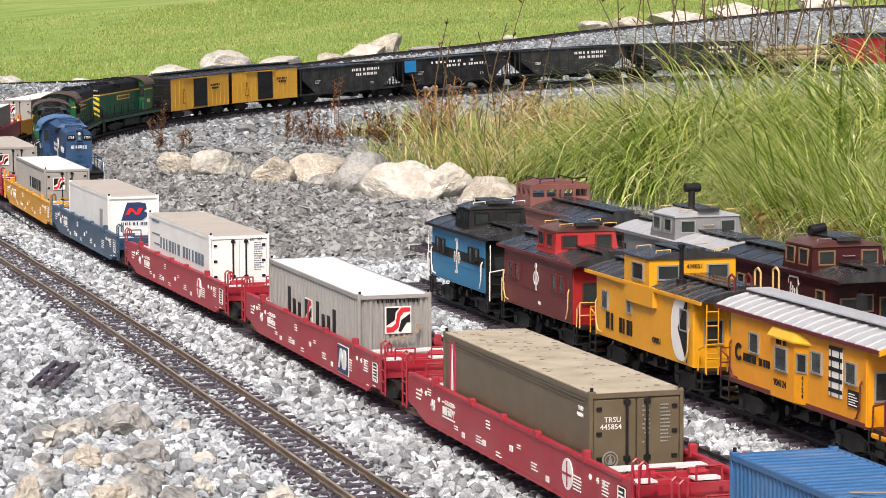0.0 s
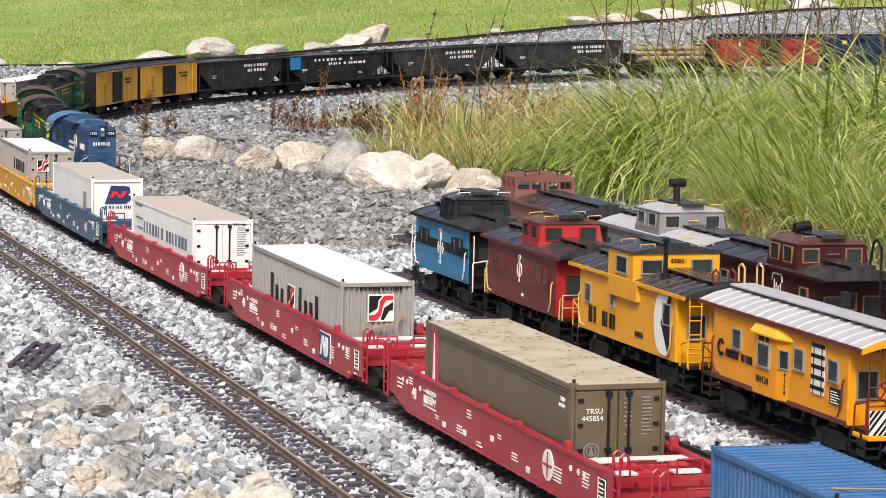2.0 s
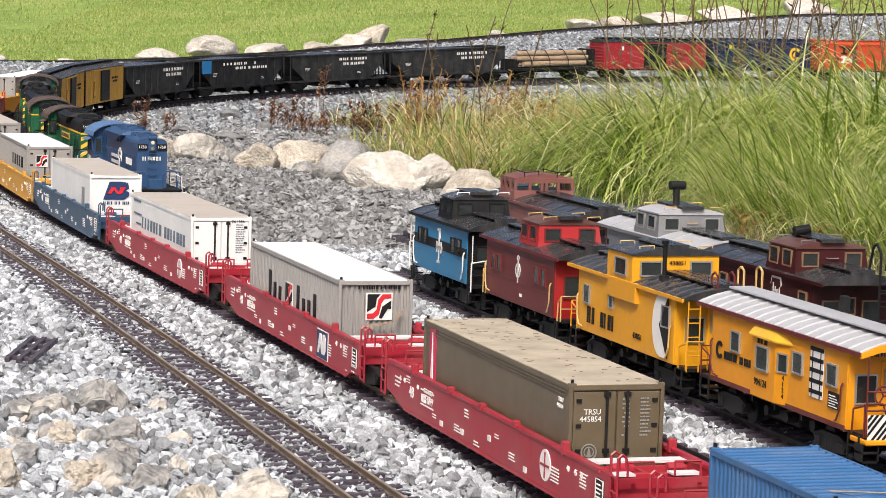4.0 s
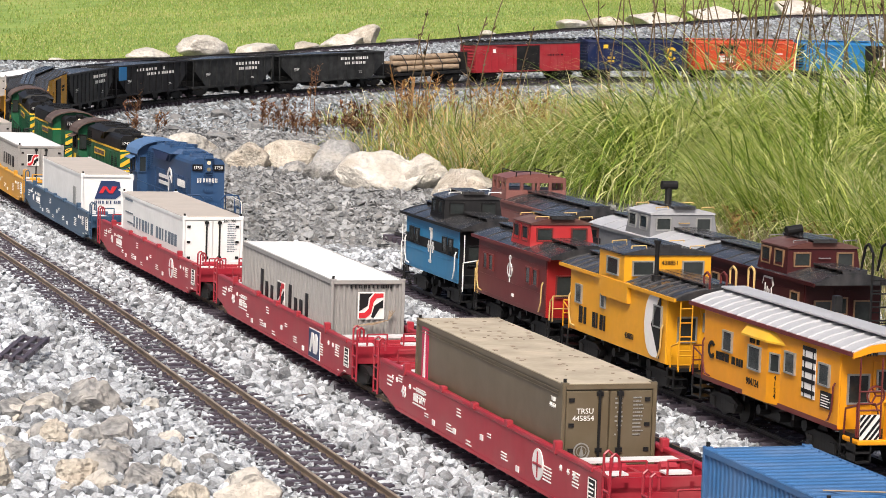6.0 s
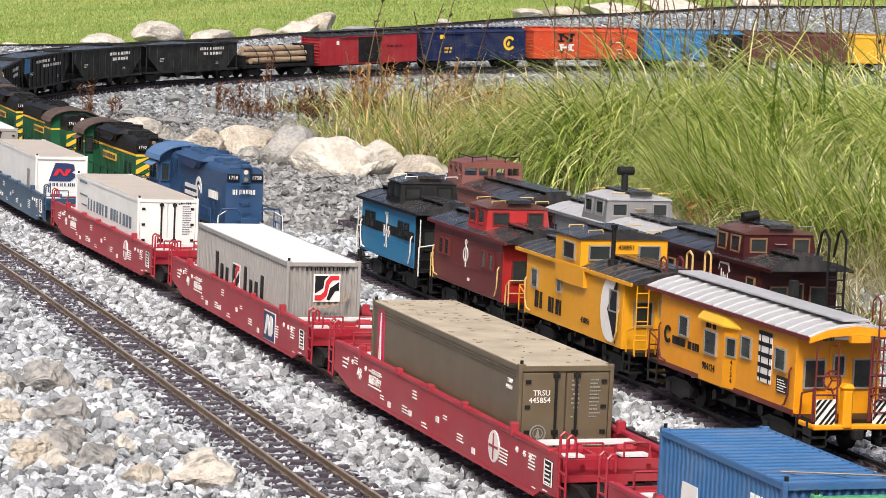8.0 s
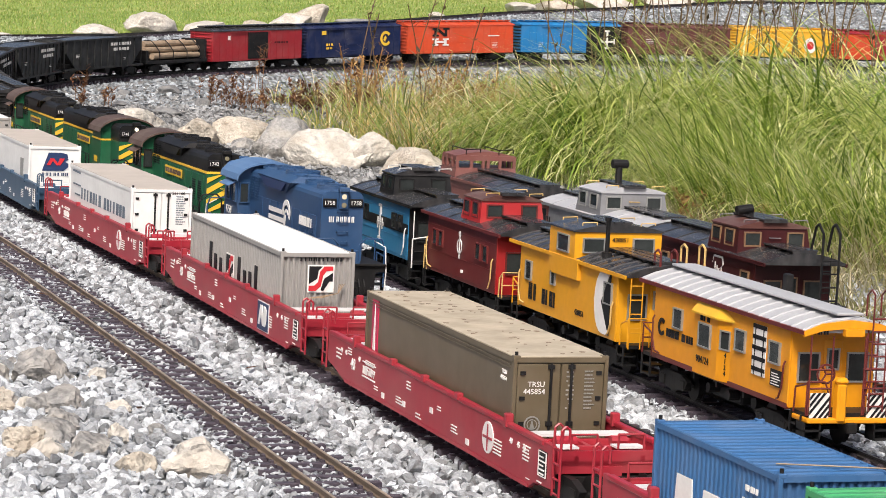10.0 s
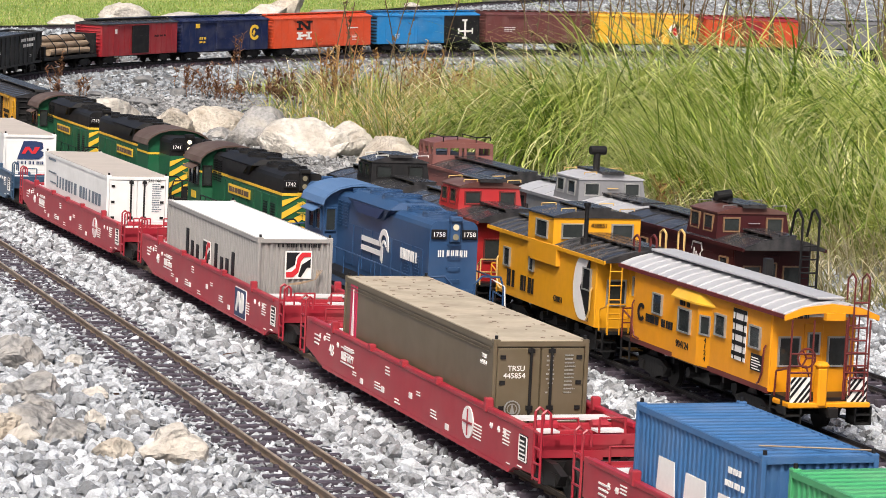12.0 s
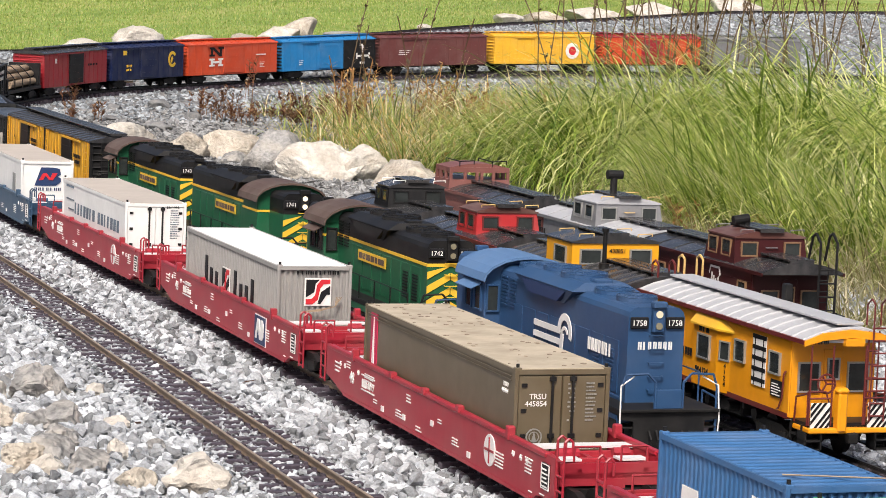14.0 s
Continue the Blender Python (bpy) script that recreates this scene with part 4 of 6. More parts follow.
def end_platform(car, y, out, w, metal, steps, reach=.034):
    """Platform, railings, steps and ladder at one end; out is -1 or 1."""
    b = bmesh.new()
    y1 = y + out * reach
    lo, hi = min(y, y1), max(y, y1)
    box(b, -w + .004, w - .004, lo, hi, .034, .038)
    part("platform", b, steps, car)
    for e in (-1, 1):
        b = bmesh.new()
        for k, z in enumerate((.014, .024)):
            box(b, e * (w - .009) - .008, e * (w - .009) + .008, lo + .006, hi - .004, z, z + .0016)
        box(b, e * (w - .001) - .0008, e * (w - .001) + .0008, lo + .005, lo + .0066, .013, .036)
        box(b, e * (w - .001) - .0008, e * (w - .001) + .0008, hi - .006, hi - .0044, .013, .036)
        part("step_set", b, steps, car)
    for e in (-1, 1):
        b = bmesh.new()
        x = e * (w - .003)
        wire(b, [(x, y1, .036), (x, y1, .068), (x * .55, y1, .068), (x * .45, y1, .056), (x * .45, y1, .036)], .0009)
        wire(b, [(x, y1, .052), (x * .5, y1, .052)], .0009)
        wire(b, [(x, y1 - out * .001, .066), (x, y + out * .01, .06), (x, y + out * .008, .036)], .001)
        part("railing", b, metal, car)
    ladder("roof_ladder", car, y1, w * .42, w * .66, .036, .126, 7, metal, .0009, "x")


def caboose(label, m, L, body, ends, roof, trim, cupola=None, wide=False, bay=None, windows=(), frame_mat=None, grab_mat=None, plat=.036, ribbed=False, riveted=False, eave=.114, metal=None, cup_body=None, cup_roof=None, tall=.0145, cup_half=None, open_cupola=False, side_at=.2, steps=None, half=.05,  group="cabooses on the storage tracks"):
    car = thing("caboose", label, "caboose", group, m)
    w, y0, y1 = half, plat, L - plat
    frame_mat, grab_mat, metal = frame_mat or body, grab_mat or body, metal or trim
    b = bx(-w, w, y0, y1, .038, eave, bevel=.0008)
    hull = part("body", b, body, car)
    if not riveted and frame_mat is not FRAME_METAL:
        belt = mesh_of("belt_rail", bx(-.0006, .0006, y0, y1, 0, .0007), body)
        share("belt_rail", belt, hull, [Matrix.Translation((e * w, 0, z)) for z in (.0425, .066, .1) for e in (-1, 1)])
    for yy in (y0 - .0006, y1 + .0006):
        part("end_wall", bx(-w + .001, w - .001, yy - .0007, yy + .0007, .038, eave - .001), ends, hull)
    b = bmesh.new()
    prism(b, roof_profile(w + .0035, eave + .001, .0115), "y", 0.002, L - .002)
    if ribbed:
        n = int(L / .024)
        for i in range(n + 1):
            yy = .006 + (L - .012) * i / n
            for e in (-1, 1):
                wire(b, [(e * (w + .0036), yy, eave + .0012), (e * (w * .72), yy, eave + .0074), (e * (w * .35), yy, eave + .0115), (0, yy, eave + .0128)], .0016, 5)
    else:
        n = int(L / .05)
        for i in range(n + 1):
            yy = .004 + (L - .008) * i / n
            prism(b, roof_profile(w + .004, eave + .0015, .0119), "y", yy - .0008, yy + .0008)
    part("roof", b, roof, car)
    b = bmesh.new()
    for e in (-1, 1):
        box(b, e * (w + .0035) - .0012, e * (w + .0035) + .0012, .001, L - .001, eave - .0025, eave + .0015)
    part("eave_trim", b, trim, car)
    b = bmesh.new()
    box(b, -.012, .012, .02, L - .02, .028, .036)
    box(b, -.03, .03, L * .42, L * .6, .016, .034, bevel=.002)
    rod(b, (-.028, L * .36, .024), (.028, L * .36, .024), .007, 10)
    for k in (.34, .5, .64):
        box(b, -.044, .044, L * k - .002, L * k + .002, .03, .038)
    for k in (.44, .56):
        rod(b, (-.042, L * k, .026), (-.02, L * k, .026), .0055, 9)
    part("underframe", b, BLACK, car)
    for y in (plat + .045, L - plat - .045):
        bogie(car, y, 0, .052)
    end_platform(car, y0, -1, w, metal, steps or metal, plat - .002)
    end_platform(car, y1, 1, w, metal, steps or metal, plat - .002)
    coupler(car, .012, -1)
    coupler(car, L - .012, 1)
    # corner grab irons on the side
    for ya, yb in ((y0 + .006, y0 + .022), (y1 - .006, y1 - .022)):
        grab("grab_iron", car, [(-w - .0015, ya, .082), (-w - .0035, ya, .078), (-w - .0035, ya + (yb - ya) * .1, .056), (-w - .0035, ya + (yb - ya) * .5, .045), (-w - .0015, yb, .043)], grab_mat)
    for yy, z, ww, hh in windows:
        window(hull, (-w - .0008, yy + ww / 2, z), SIDE_L, ww, hh, frame_mat, riveted)
    window(hull, (-.036, y0 - .0018, .064), END_F, .02, .026, frame_mat)
    window(hull, (.016, y0 - .0018, .064), END_F, .02, .026, frame_mat)
    b = bx(-.011, .009, y0 - .0026, y0 - .0012, .038, .104, bevel=.0004)
    door = part("end_door", b, ends, hull)
    window(door, (-.006, y0 - .003, .076), END_F, .01, .018, frame_mat)
    if cupola:
        c0, c1 = cupola
        cw = cup_half or (w + .004 if wide else w - .006)
        top = .148
        cb = cup_body or body
        b = bmesh.new()
        zlow = .094 if wide else eave + .002
        lean = 0 if wide else .006
        vs = []
        for z, k in ((zlow, 0), ((eave + .0165 if open_cupola else top), (.4 if open_cupola else 1))):
            vs += [bm_v for bm_v in (b.verts.new((-cw + lean * k * .6, c0 + lean * k, z)), b.verts.new((cw - lean * k * .6, c0 + lean * k, z)), b.verts.new((cw - lean * k * .6, c1 - lean * k, z)), b.verts.new((-cw + lean * k * .6, c1 - lean * k, z)))]
        for f in ((3, 2, 1, 0), (4, 5, 6, 7), (0, 1, 5, 4), (1, 2, 6, 5), (2, 3, 7, 6), (3, 0, 4, 7)):
            b.faces.new([vs[i] for i in f])
        cup = part("cupola", b, cb, car)
        if wide:
            part("cupola_bulge", bx(-cw - .001, cw + .001, c0 - .014, c1 - .012, zlow - .002, eave + .002, bevel=.0006), cb, cup)
        if open_cupola:
            # posts and a head beam leave the windows open to the grass behind
            xw, yw0, yw1, zs = cw - lean * .6, c0 + lean * .7, c1 - lean * .7, eave + .014
            post = mesh_of("window_post", bx(-.0024, .0024, -.0016, .0016, zs, top), cb)
            share("window_post", post, cup, [Matrix.Translation((x, yw0, 0)) for x in (-xw, -xw * .5, -.004, .004, xw * .5, xw)] + [Matrix.Translation((x, yw1, 0)) for x in (-xw, 0, xw)]
                  + [Matrix.Translation((e * xw, yw0 + (yw1 - yw0) * k, 0)) for e in (-1, 1) for k in (.3, .36, .68, .74)])
            b = bx(-xw - .0016, xw + .0016, yw0 - .0018, yw0 + .0018, top - .006, top + .002)
            box(b, -xw - .0016, xw + .0016, yw1 - .0018, yw1 + .0018, top - .006, top + .002)
            for e in (-1, 1):
                box(b, e * xw - .0015, e * xw + .0015, yw0 + .0018, yw1 - .0018, top - .006, top + .0016)
            part("head_beam", b, cb, cup)
            for x in (-xw * .7, xw * .45):
                grab("roof_rail", cup, [(x, c0 + .004, top + .003), (x, c0 + .004, top + .011), (x, c1 - .004, top + .012), (x, c1 - .004, top + .004)], BLACK, .0009)
                grab("roof_rail", cup, [(x, c0 + .004, top + .011), (x + xw * .5, c0 + .004, top + .0125), (x + xw * .5, c0 + .004, top + .006)], BLACK, .0009)
        b = bmesh.new()
        prism(b, roof_profile(cw - lean * .6 + .0018, top + .0008, .0075), "y", c0 - .002 + lean, c1 + .002 - lean)
        part("cupola_roof", b, cup_roof or roof, cup)
        fr = frame_mat
        ww, wz = (.024, .1245) if wide else (.019, .127)
        for x in () if open_cupola else (-cw + .011, cw - .011 - ww):
            window(cup, (x, c0 - .001 + lean * .62, wz - (tall - .0145) * .8), END_F, ww, tall, fr)
        d = (c1 - c0)
        for k in () if open_cupola else ((.12, .56) if not wide else (side_at,)):
            window(cup, (-cw - .0004 + lean * .4, c1 - d * k, .1225 if wide else .1255), SIDE_L, d * (.26 if tall < .02 else .34) if not wide else d * .42, .0175, fr)
        for yy in () if open_cupola else (c0 + .006, c1 - .012):
            for x in (-cw * .8, cw * .55):
                grab("roof_grab", cup, [(x, yy, top + .006), (x, yy, top + .009), (x + .018, yy, top + .0098), (x + .018, yy, top + .007)], grab_mat, .0007)
        slatted_walk(car, 0, .012, .006, c0 - .004, eave + .0155, BLACK_ROOF)
        slatted_walk(car, 0, .012, c1 + .004, L - .006, eave + .0155, BLACK_ROOF)
        if not open_cupola:
            slatted_walk(cup, 0, .012, c0 + .001, c1 - .001, top + .0095, BLACK_ROOF)
            for z in (top - .012, top - .02) if cup_half else ():
                grab("front_grab", cup, [(-.006, c0 + lean * .6, z), (-.006, c0 - .003 + lean * .6, z), (.008, c0 - .003 + lean * .6, z), (.008, c0 + lean * .6, z)], grab_mat, .0007)
    return car


def cab_pose(line_x, y):
    return pose(line_x, y, CABOOSE_Z)


def white_c(parent, at):
    n = 10
    arc = [(.0 + .026 * math.cos(radians(90 + 180 * i / n)), .036 + .036 * math.sin(radians(90 + 180 * i / n))) for i in range(n + 1)]
    flat_shape("white_emblem", [[(0, .072)] + arc[1:-1] + [(0, 0), (.018, 0), (-.004, .036), (.018, .072)]], LETTER_WHITE, parent, at, SIDE_L)
    flat_shape("black_emblem", [[(.022, .072), (-.004, .036), (.022, 0)]], LETTER_BLACK, parent, Vector(at) + Vector((-.0006, 0, 0)), SIDE_L)


W = -.0512
# yellow wide-vision caboose
cp = caboose("yellow caboose with a wide cupola and a white half-disc emblem", cab_pose(.383, .663), .377, ORANGE_YELLOW, ORANGE_YELLOW, BLACK_ROOF, ORANGE_YELLOW, cupola=(.157, .238), wide=True, side_at=.36, plat=.032, steps=BLACK,
             windows=((.312, .074, .018, .02), (.229, .078, .012, .014), (.056, .078, .021, .022)), frame_mat=FRAME_METAL, grab_mat=GOLD, metal=ORANGE_YELLOW, ribbed=True)
bar_name(cp, LETTER_BLACK, (W, .308, .05), SIDE_L, 2, .034, .02, 1, .3)
bar_name(cp, LETTER_BLACK, (W, .262, .05), SIDE_L, 4, .05, .018, 2, .4)
text("car_number", "438851", .0095, LETTER_BLACK, cp, (W, .155, .052), SIDE_L)
text("car_number", "438851", .007, LETTER_BLACK, cp, (-.008, .1562, .136), END_F)
white_c(cp, (W + .0004, .07, .042))
b = bmesh.new()
rod(b, (-.028, .122, .124), (-.028, .122, .166), .0026, 10)
rod(b, (-.028, .122, .12), (-.028, .122, .128), .006, 10)
rod(b, (-.028, .122, .164), (-.028, .122, .168), .0042, 10)
part("stove_pipe", b, BLACK, cp)
b = bmesh.new()
for x in (.02, .042):
    wire(b, [(x, .006, .11), (x, .006, .146), (x, .014, .15), (x, .022, .146), (x, .022, .125)], .0013)
part("ladder_top", b, GOLD, cp)
b = bmesh.new()
for x in (-.012, .008):
    wire(b, [(x, .004, .11), (x, .004, .14), (x, .012, .144), (x, .02, .14), (x, .02, .125)], .0013)
part("ladder_top", b, MAROON, cp)

ladder("end_ladder", cp, .002, -.046, -.032, .034, .112, 5, ORANGE_YELLOW, .0008, "x")

# orange-yellow bay-window caboose
ch = caboose("orange-yellow bay-window caboose with a white ribbed roof", pose(.378, .219, CABOOSE_Z + .002), .405, CHESSIE, CHESSIE, PALE_ROOF, MAROON, cupola=None,
             windows=((.303, .0765, .021, .019), (.147, .0765, .021, .019), (.068, .0765, .021, .019)), frame_mat=FRAME_METAL, grab_mat=MAROON, metal=MAROON, ribbed=True, riveted=True, eave=.1155, steps=BLACK, half=.045)
b = bmesh.new()
prism(b, [(-.0435, .256), (-.0500, .251), (-.0500, .193), (-.0435, .164)], "z", .039, .104)
bay = part("bay_window", b, CHESSIE, ch)
b = bmesh.new()
low_ = [b.verts.new(q) for q in ((-.0440, .258, .1005), (-.0535, .253, .1005), (-.0535, .191, .1005), (-.0440, .16, .1005))]
mid_ = [b.verts.new(q) for q in ((-.0440, .258, .1025), (-.0535, .253, .1025), (-.0535, .191, .1025), (-.0440, .16, .1025))]
top_ = [b.verts.new(q) for q in ((-.0440, .252, .1135), (-.0455, .25, .1135), (-.0455, .196, .1135), (-.0440, .19, .1135))]
for a_, b_ in ((low_, mid_), (mid_, top_)):
    for k in range(4):
        b.faces.new((a_[k], a_[(k + 1) % 4], b_[(k + 1) % 4], b_[k]))
b.faces.new(low_[::-1])
b.faces.new(top_)
part("bay_roof", b, BOX_LEMON, bay)
window(bay, (-.0508, .236, .069), SIDE_L, .027, .022, FRAME_METAL)
SLANT = Matrix.Rotation(radians(13), 4, "Z") @ SIDE_L
window(bay, (-.0482, .187, .0725), SLANT, .014, .017, FRAME_METAL, True)
bar_name(bay, LETTER_BLACK, (-.0506, .236, .0945), SIDE_L, 3, .026, .005, 2)
text("car_number", "904124", .0105, LETTER_BLACK, bay, (-.0506, .242, .051), SIDE_L)
for k, s_ in enumerate("4124"):
    text("car_number", s_, .0068, LETTER_BLACK, bay, (-.0477, .1795, .064 - k * .0062), SLANT)
flat_shape("round_emblem", ring(.008, .006, .0095, .004, 40, 320), LETTER_BLACK, ch, (W + .005, .352, .066), SIDE_L)
bar_name(ch, LETTER_BLACK, (W + .005, .331, .064), SIDE_L, 6, .036, .0085, 5)
bar_name(ch, LETTER_BLACK, (W + .005, .29, .064), SIDE_L, 5, .03, .008, 6)
flat_shape("ladder_board", [rect(0, 0, .03, .05)], LETTER_WHITE, ch, (W + .0054, .118, .058), SIDE_L)
flat_shape("ladder_mark", [rect(.0, .004 + k * .0105, .03, .004) for k in range(5)] + [rect(.005, 0, .0016, .05), rect(.0235, 0, .0016, .05)], LETTER_BLACK, ch, (W + .005, .118, .058), SIDE_L)
flat_shape("data_plate", [rect(0, 0, .026, .016)], LETTER_BLACK, ch, (W + .005, .074, .054), SIDE_L)
flat_shape("data_plate_print", lines(5, .02, .013, 3), LETTER_WHITE, ch, (W + .0044, .071, .0555), SIDE_L)
flat_shape("end_number", bars(6, .02, .004, 2), LETTER_BLACK, ch, (-.042, .0006, .1135), END_F)
b = bmesh.new()
prism(b, [(-.0495, .1115), (-.03, .117), (0, .1195), (.03, .117), (.0495, .1115), (.0495, .1165), (.03, .124), (0, .1275), (-.03, .124), (-.0495, .1165)], "y", -.001, .0018)
box(b, -.008, .012, -.004, .002, .112, .119)
part("end_fascia", b, CHESSIE, ch)
part("sill_band", bx(-.0456, .0456, .037, .368, .0365, .0415), MAROON, ch)
part("ridge_walk", bx(-.014, .014, .004, .40, .131, .1335, bevel=.0006), PALE_ROOF, ch)
b = bmesh.new()
box(b, -.014, -.004, -.008, .004, .03, .068, bevel=.002)
box(b, -.0155, -.0025, -.009, .004, .066, .073, bevel=.003)
part("brake_stand", b, CHESSIE, ch)
b = bmesh.new()
for k in range(16):
    a0, a1 = 6.2832 * k / 16, 6.2832 * (k + 1) / 16
    rod(b, (-.018 + .009 * math.cos(a0), .012, .074 + .009 * math.sin(a0)), (-.018 + .009 * math.cos(a1), .012, .074 + .009 * math.sin(a1)), .0011, 5)
for k in range(3):
    a0 = 2.0944 * k
    rod(b, (-.018, .012, .074), (-.018 + .009 * math.cos(a0), .012, .074 + .009 * math.sin(a0)), .001, 5)
part("brake_wheel", b, MAROON, ch)
for x in (-.04, .02):
    flat_shape("striped_board", [rect(0, 0, .02, .024)], LETTER_WHITE, ch, (x, -.0016, .034), END_F)
    flat_shape("stripe", [[(0, .017), (0, .0205), (.0028, .024), (.0056, .024)], [(0, .010), (0, .0135), (.0084, .024), (.0112, .024)], [(0, .003), (0, .0065), (.014, .024), (.0168, .024)], [(.0032, 0), (.006, 0), (.02, .0175), (.02, .021)], [(.0088, 0), (.0116, 0), (.02, .0105), (.02, .014)], [(.0144, 0), (.0172, 0), (.02, .0035), (.02, .007)]], LETTER_BLACK, ch, (x, -.0022, .034), END_F)
b = bmesh.new()
for x in (-.041, -.018, .016, .041):
    rod(b, (x, .0, .036), (x, .0, .112), .0009)
for z in (.062, .08):
    wire(b, [(-.041, 0, z), (-.018, 0, z)], .001)
    wire(b, [(.016, 0, z), (.041, 0, z)], .001)
for x in (.021, .036):
    wire(b, [(x, -.003, .04), (x, -.003, .152), (x, .004, .156), (x, .012, .15), (x, .012, .13)], .0009)
for k in range(8):
    rod(b, (.021, -.003, .045 + k * .012), (.036, -.003, .045 + k * .012), .0009)
part("end_railing", b, MAROON, ch)
part("end_step", bx(-.043, .043, -.006, .03, .029, .034, bevel=.001), CHESSIE, ch)
part("smoke_jack", bx(.012, .02, .17, .18, .1335, .15, bevel=.001), BLACK, ch)
for x in (-.037, .037):
    b = bmesh.new()
    for z in (.012, .021):
        box(b, x - .009, x + .009, -.004, .014, z, z + .0016)
    for q in (x - .009, x + .0075):
        box(b, q, q + .0015, -.004, .014, .012, .03)
    box(b, x - .009, x + .009, .0125, .014, .012, .03)
    part("corner_step", b, BLACK, ch)

rd = caboose("maroon wooden-look caboose with a bright red end and cupola front", cab_pose(.383, 1.075), .318, MAROON, BRIGHT_RED, BLACK_ROOF, MAROON, plat=.022, steps=BLACK, cupola=(.105, .182), cup_body=BRIGHT_RED, cup_roof=RED_ROOF,
             windows=((.262, .075, .015, .019), (.238, .075, .015, .019), (.088, .075, .016, .019), (.06, .075, .016, .019)), grab_mat=GOLD, metal=GOLD)
flat_shape("shield_emblem", ring(0, 0, .010, .002) + ring(0, .016, .004, .0015) + [rect(-.0015, -.016, .003, .03)], LETTER_WHITE, rd, (W, .16, .083), SIDE_L)
bar_name(rd, LETTER_WHITE, (W, .15, .05), SIDE_L, 3, .01, .004, 3)
bl = caboose("blue and black caboose with white handrails", cab_pose(.383, 1.438), .295, BM_BLUE, BLACK, BLACK_ROOF, BLACK, plat=.02, cupola=(.114, .182), cup_body=BLACK, steps=BLACK,
             windows=((.243, .077, .015, .019), (.216, .077, .015, .019), (.083, .077, .016, .019), (.055, .077, .016, .019)), frame_mat=BLACK, grab_mat=LETTER_WHITE, metal=BLACK)
part("window_band", bx(-.0506, -.05, .021, .274, .0735, .087), BLACK, bl)
flat_shape("white_monogram", [rect(-.002, .0, .004, .05), rect(-.014, .02, .03, .005), rect(-.008, .046, .014, .004), rect(.003, .035, .003, .013), rect(-.008, 0, .012, .004), rect(-.012, .015, .004, .016), rect(.008, .015, .004, .016)], LETTER_WHITE, bl, (W - .0004, .147, .054), SIDE_L)
for yy in (-.002, .297):
    b = bmesh.new()
    wire(b, [(-.05, yy, .03), (-.05, yy, .07), (-.03, yy, .073), (-.024, yy, .06), (-.024, yy, .045)], .001)
    wire(b, [(-.049, yy, .07), (-.049, yy, .108)], .0008)
    part("white_handrail", b, LETTER_WHITE, bl)
b = bmesh.new()
rod(b, (-.056, .05, .082), (-.05, .05, .082), .005, 10)
part("marker_lamp", b, BLACK, bl)

X2 = .615
prr = caboose("dark maroon caboose with a keystone emblem", cab_pose(X2, .80), .375, DEEP_MAROON, DEEP_MAROON, BLACK_ROOF, DEEP_MAROON, cupola=(.089, .177), cup_roof=RED_ROOF, cup_half=.049,
              windows=((.06, .068, .02, .03), (.3, .068, .02, .026)), frame_mat=TAN_FRAME, grab_mat=SILVER, metal=BLACK)
stone = [(-.012, 0), (.012, 0), (.0105, .018), (.016, .021), (.013, .031), (-.013, .031), (-.016, .021), (-.0105, .018)]
flat_shape("keystone_emblem", [stone], LETTER_WHITE, prr, (W, .137, .078), SIDE_L)
flat_shape("keystone_field", [[(u * .84, v * .84 + .0025) for u, v in stone]], DEEP_MAROON, prr, (W - .0005, .137, .078), SIDE_L)
flat_shape("keystone_print", [rect(-.007, .004, .0022, .019), rect(-.007, .013, .009, .002), rect(-.001, .002, .0022, .017), rect(.0045, .004, .0022, .012)], LETTER_WHITE, prr, (W - .001, .137, .078), SIDE_L)
b = rod(bmesh.new(), (-.024, .15, .163), (-.004, .15, .166), .006, 12)
rod(b, (-.006, .15, .15), (-.006, .15, .164), .0045, 10)
part("smoke_jack", b, BLACK, prr)
b = bmesh.new()
for x in (.018, .04):
    wire(b, [(x, -.004, .03), (x, -.004, .152), (x, .008, .162), (x, .016, .158), (x, .026, .128)], .0017)
for k in range(6):
    rod(b, (.018, -.004, .04 + k * .016), (.04, -.004, .04 + k * .016), .0011)
part("black_ladder", b, BLACK, prr)
cq = caboose("silver caboose with a tall smoke jack on the cupola", cab_pose(X2, 1.185), .38, SILVER, SILVER, PALE_ROOF, SILVER, cupola=(.148, .24), cup_roof=PALE_ROOF, cup_half=.05,
             windows=((.08, .06, .016, .026),), frame_mat=FRAME_METAL, grab_mat=GOLD, riveted=True, metal=SILVER)
bar_name(cq, LETTER_BLACK, (W, .36, .088), SIDE_L, 4, .03, .008, 3)
b = bmesh.new()
rod(b, (-.004, .2, .155), (-.004, .2, .18), .0048, 10)
rod(b, (-.014, .2, .184), (.008, .2, .184), .0062, 12)
part("smoke_jack", b, BLACK, cq)
bn = caboose("weathered brown caboose with open cupola windows", cab_pose(X2 - .005, 1.64), .43, BROWN_RED, BROWN_RED, BLACK_ROOF, BROWN_RED, cupola=(.29, .365), cup_roof=BROWN_RED, cup_half=.051, open_cupola=True, plat=.03,
             windows=((.28, .06, .014, .022),), grab_mat=BLACK, metal=BLACK)
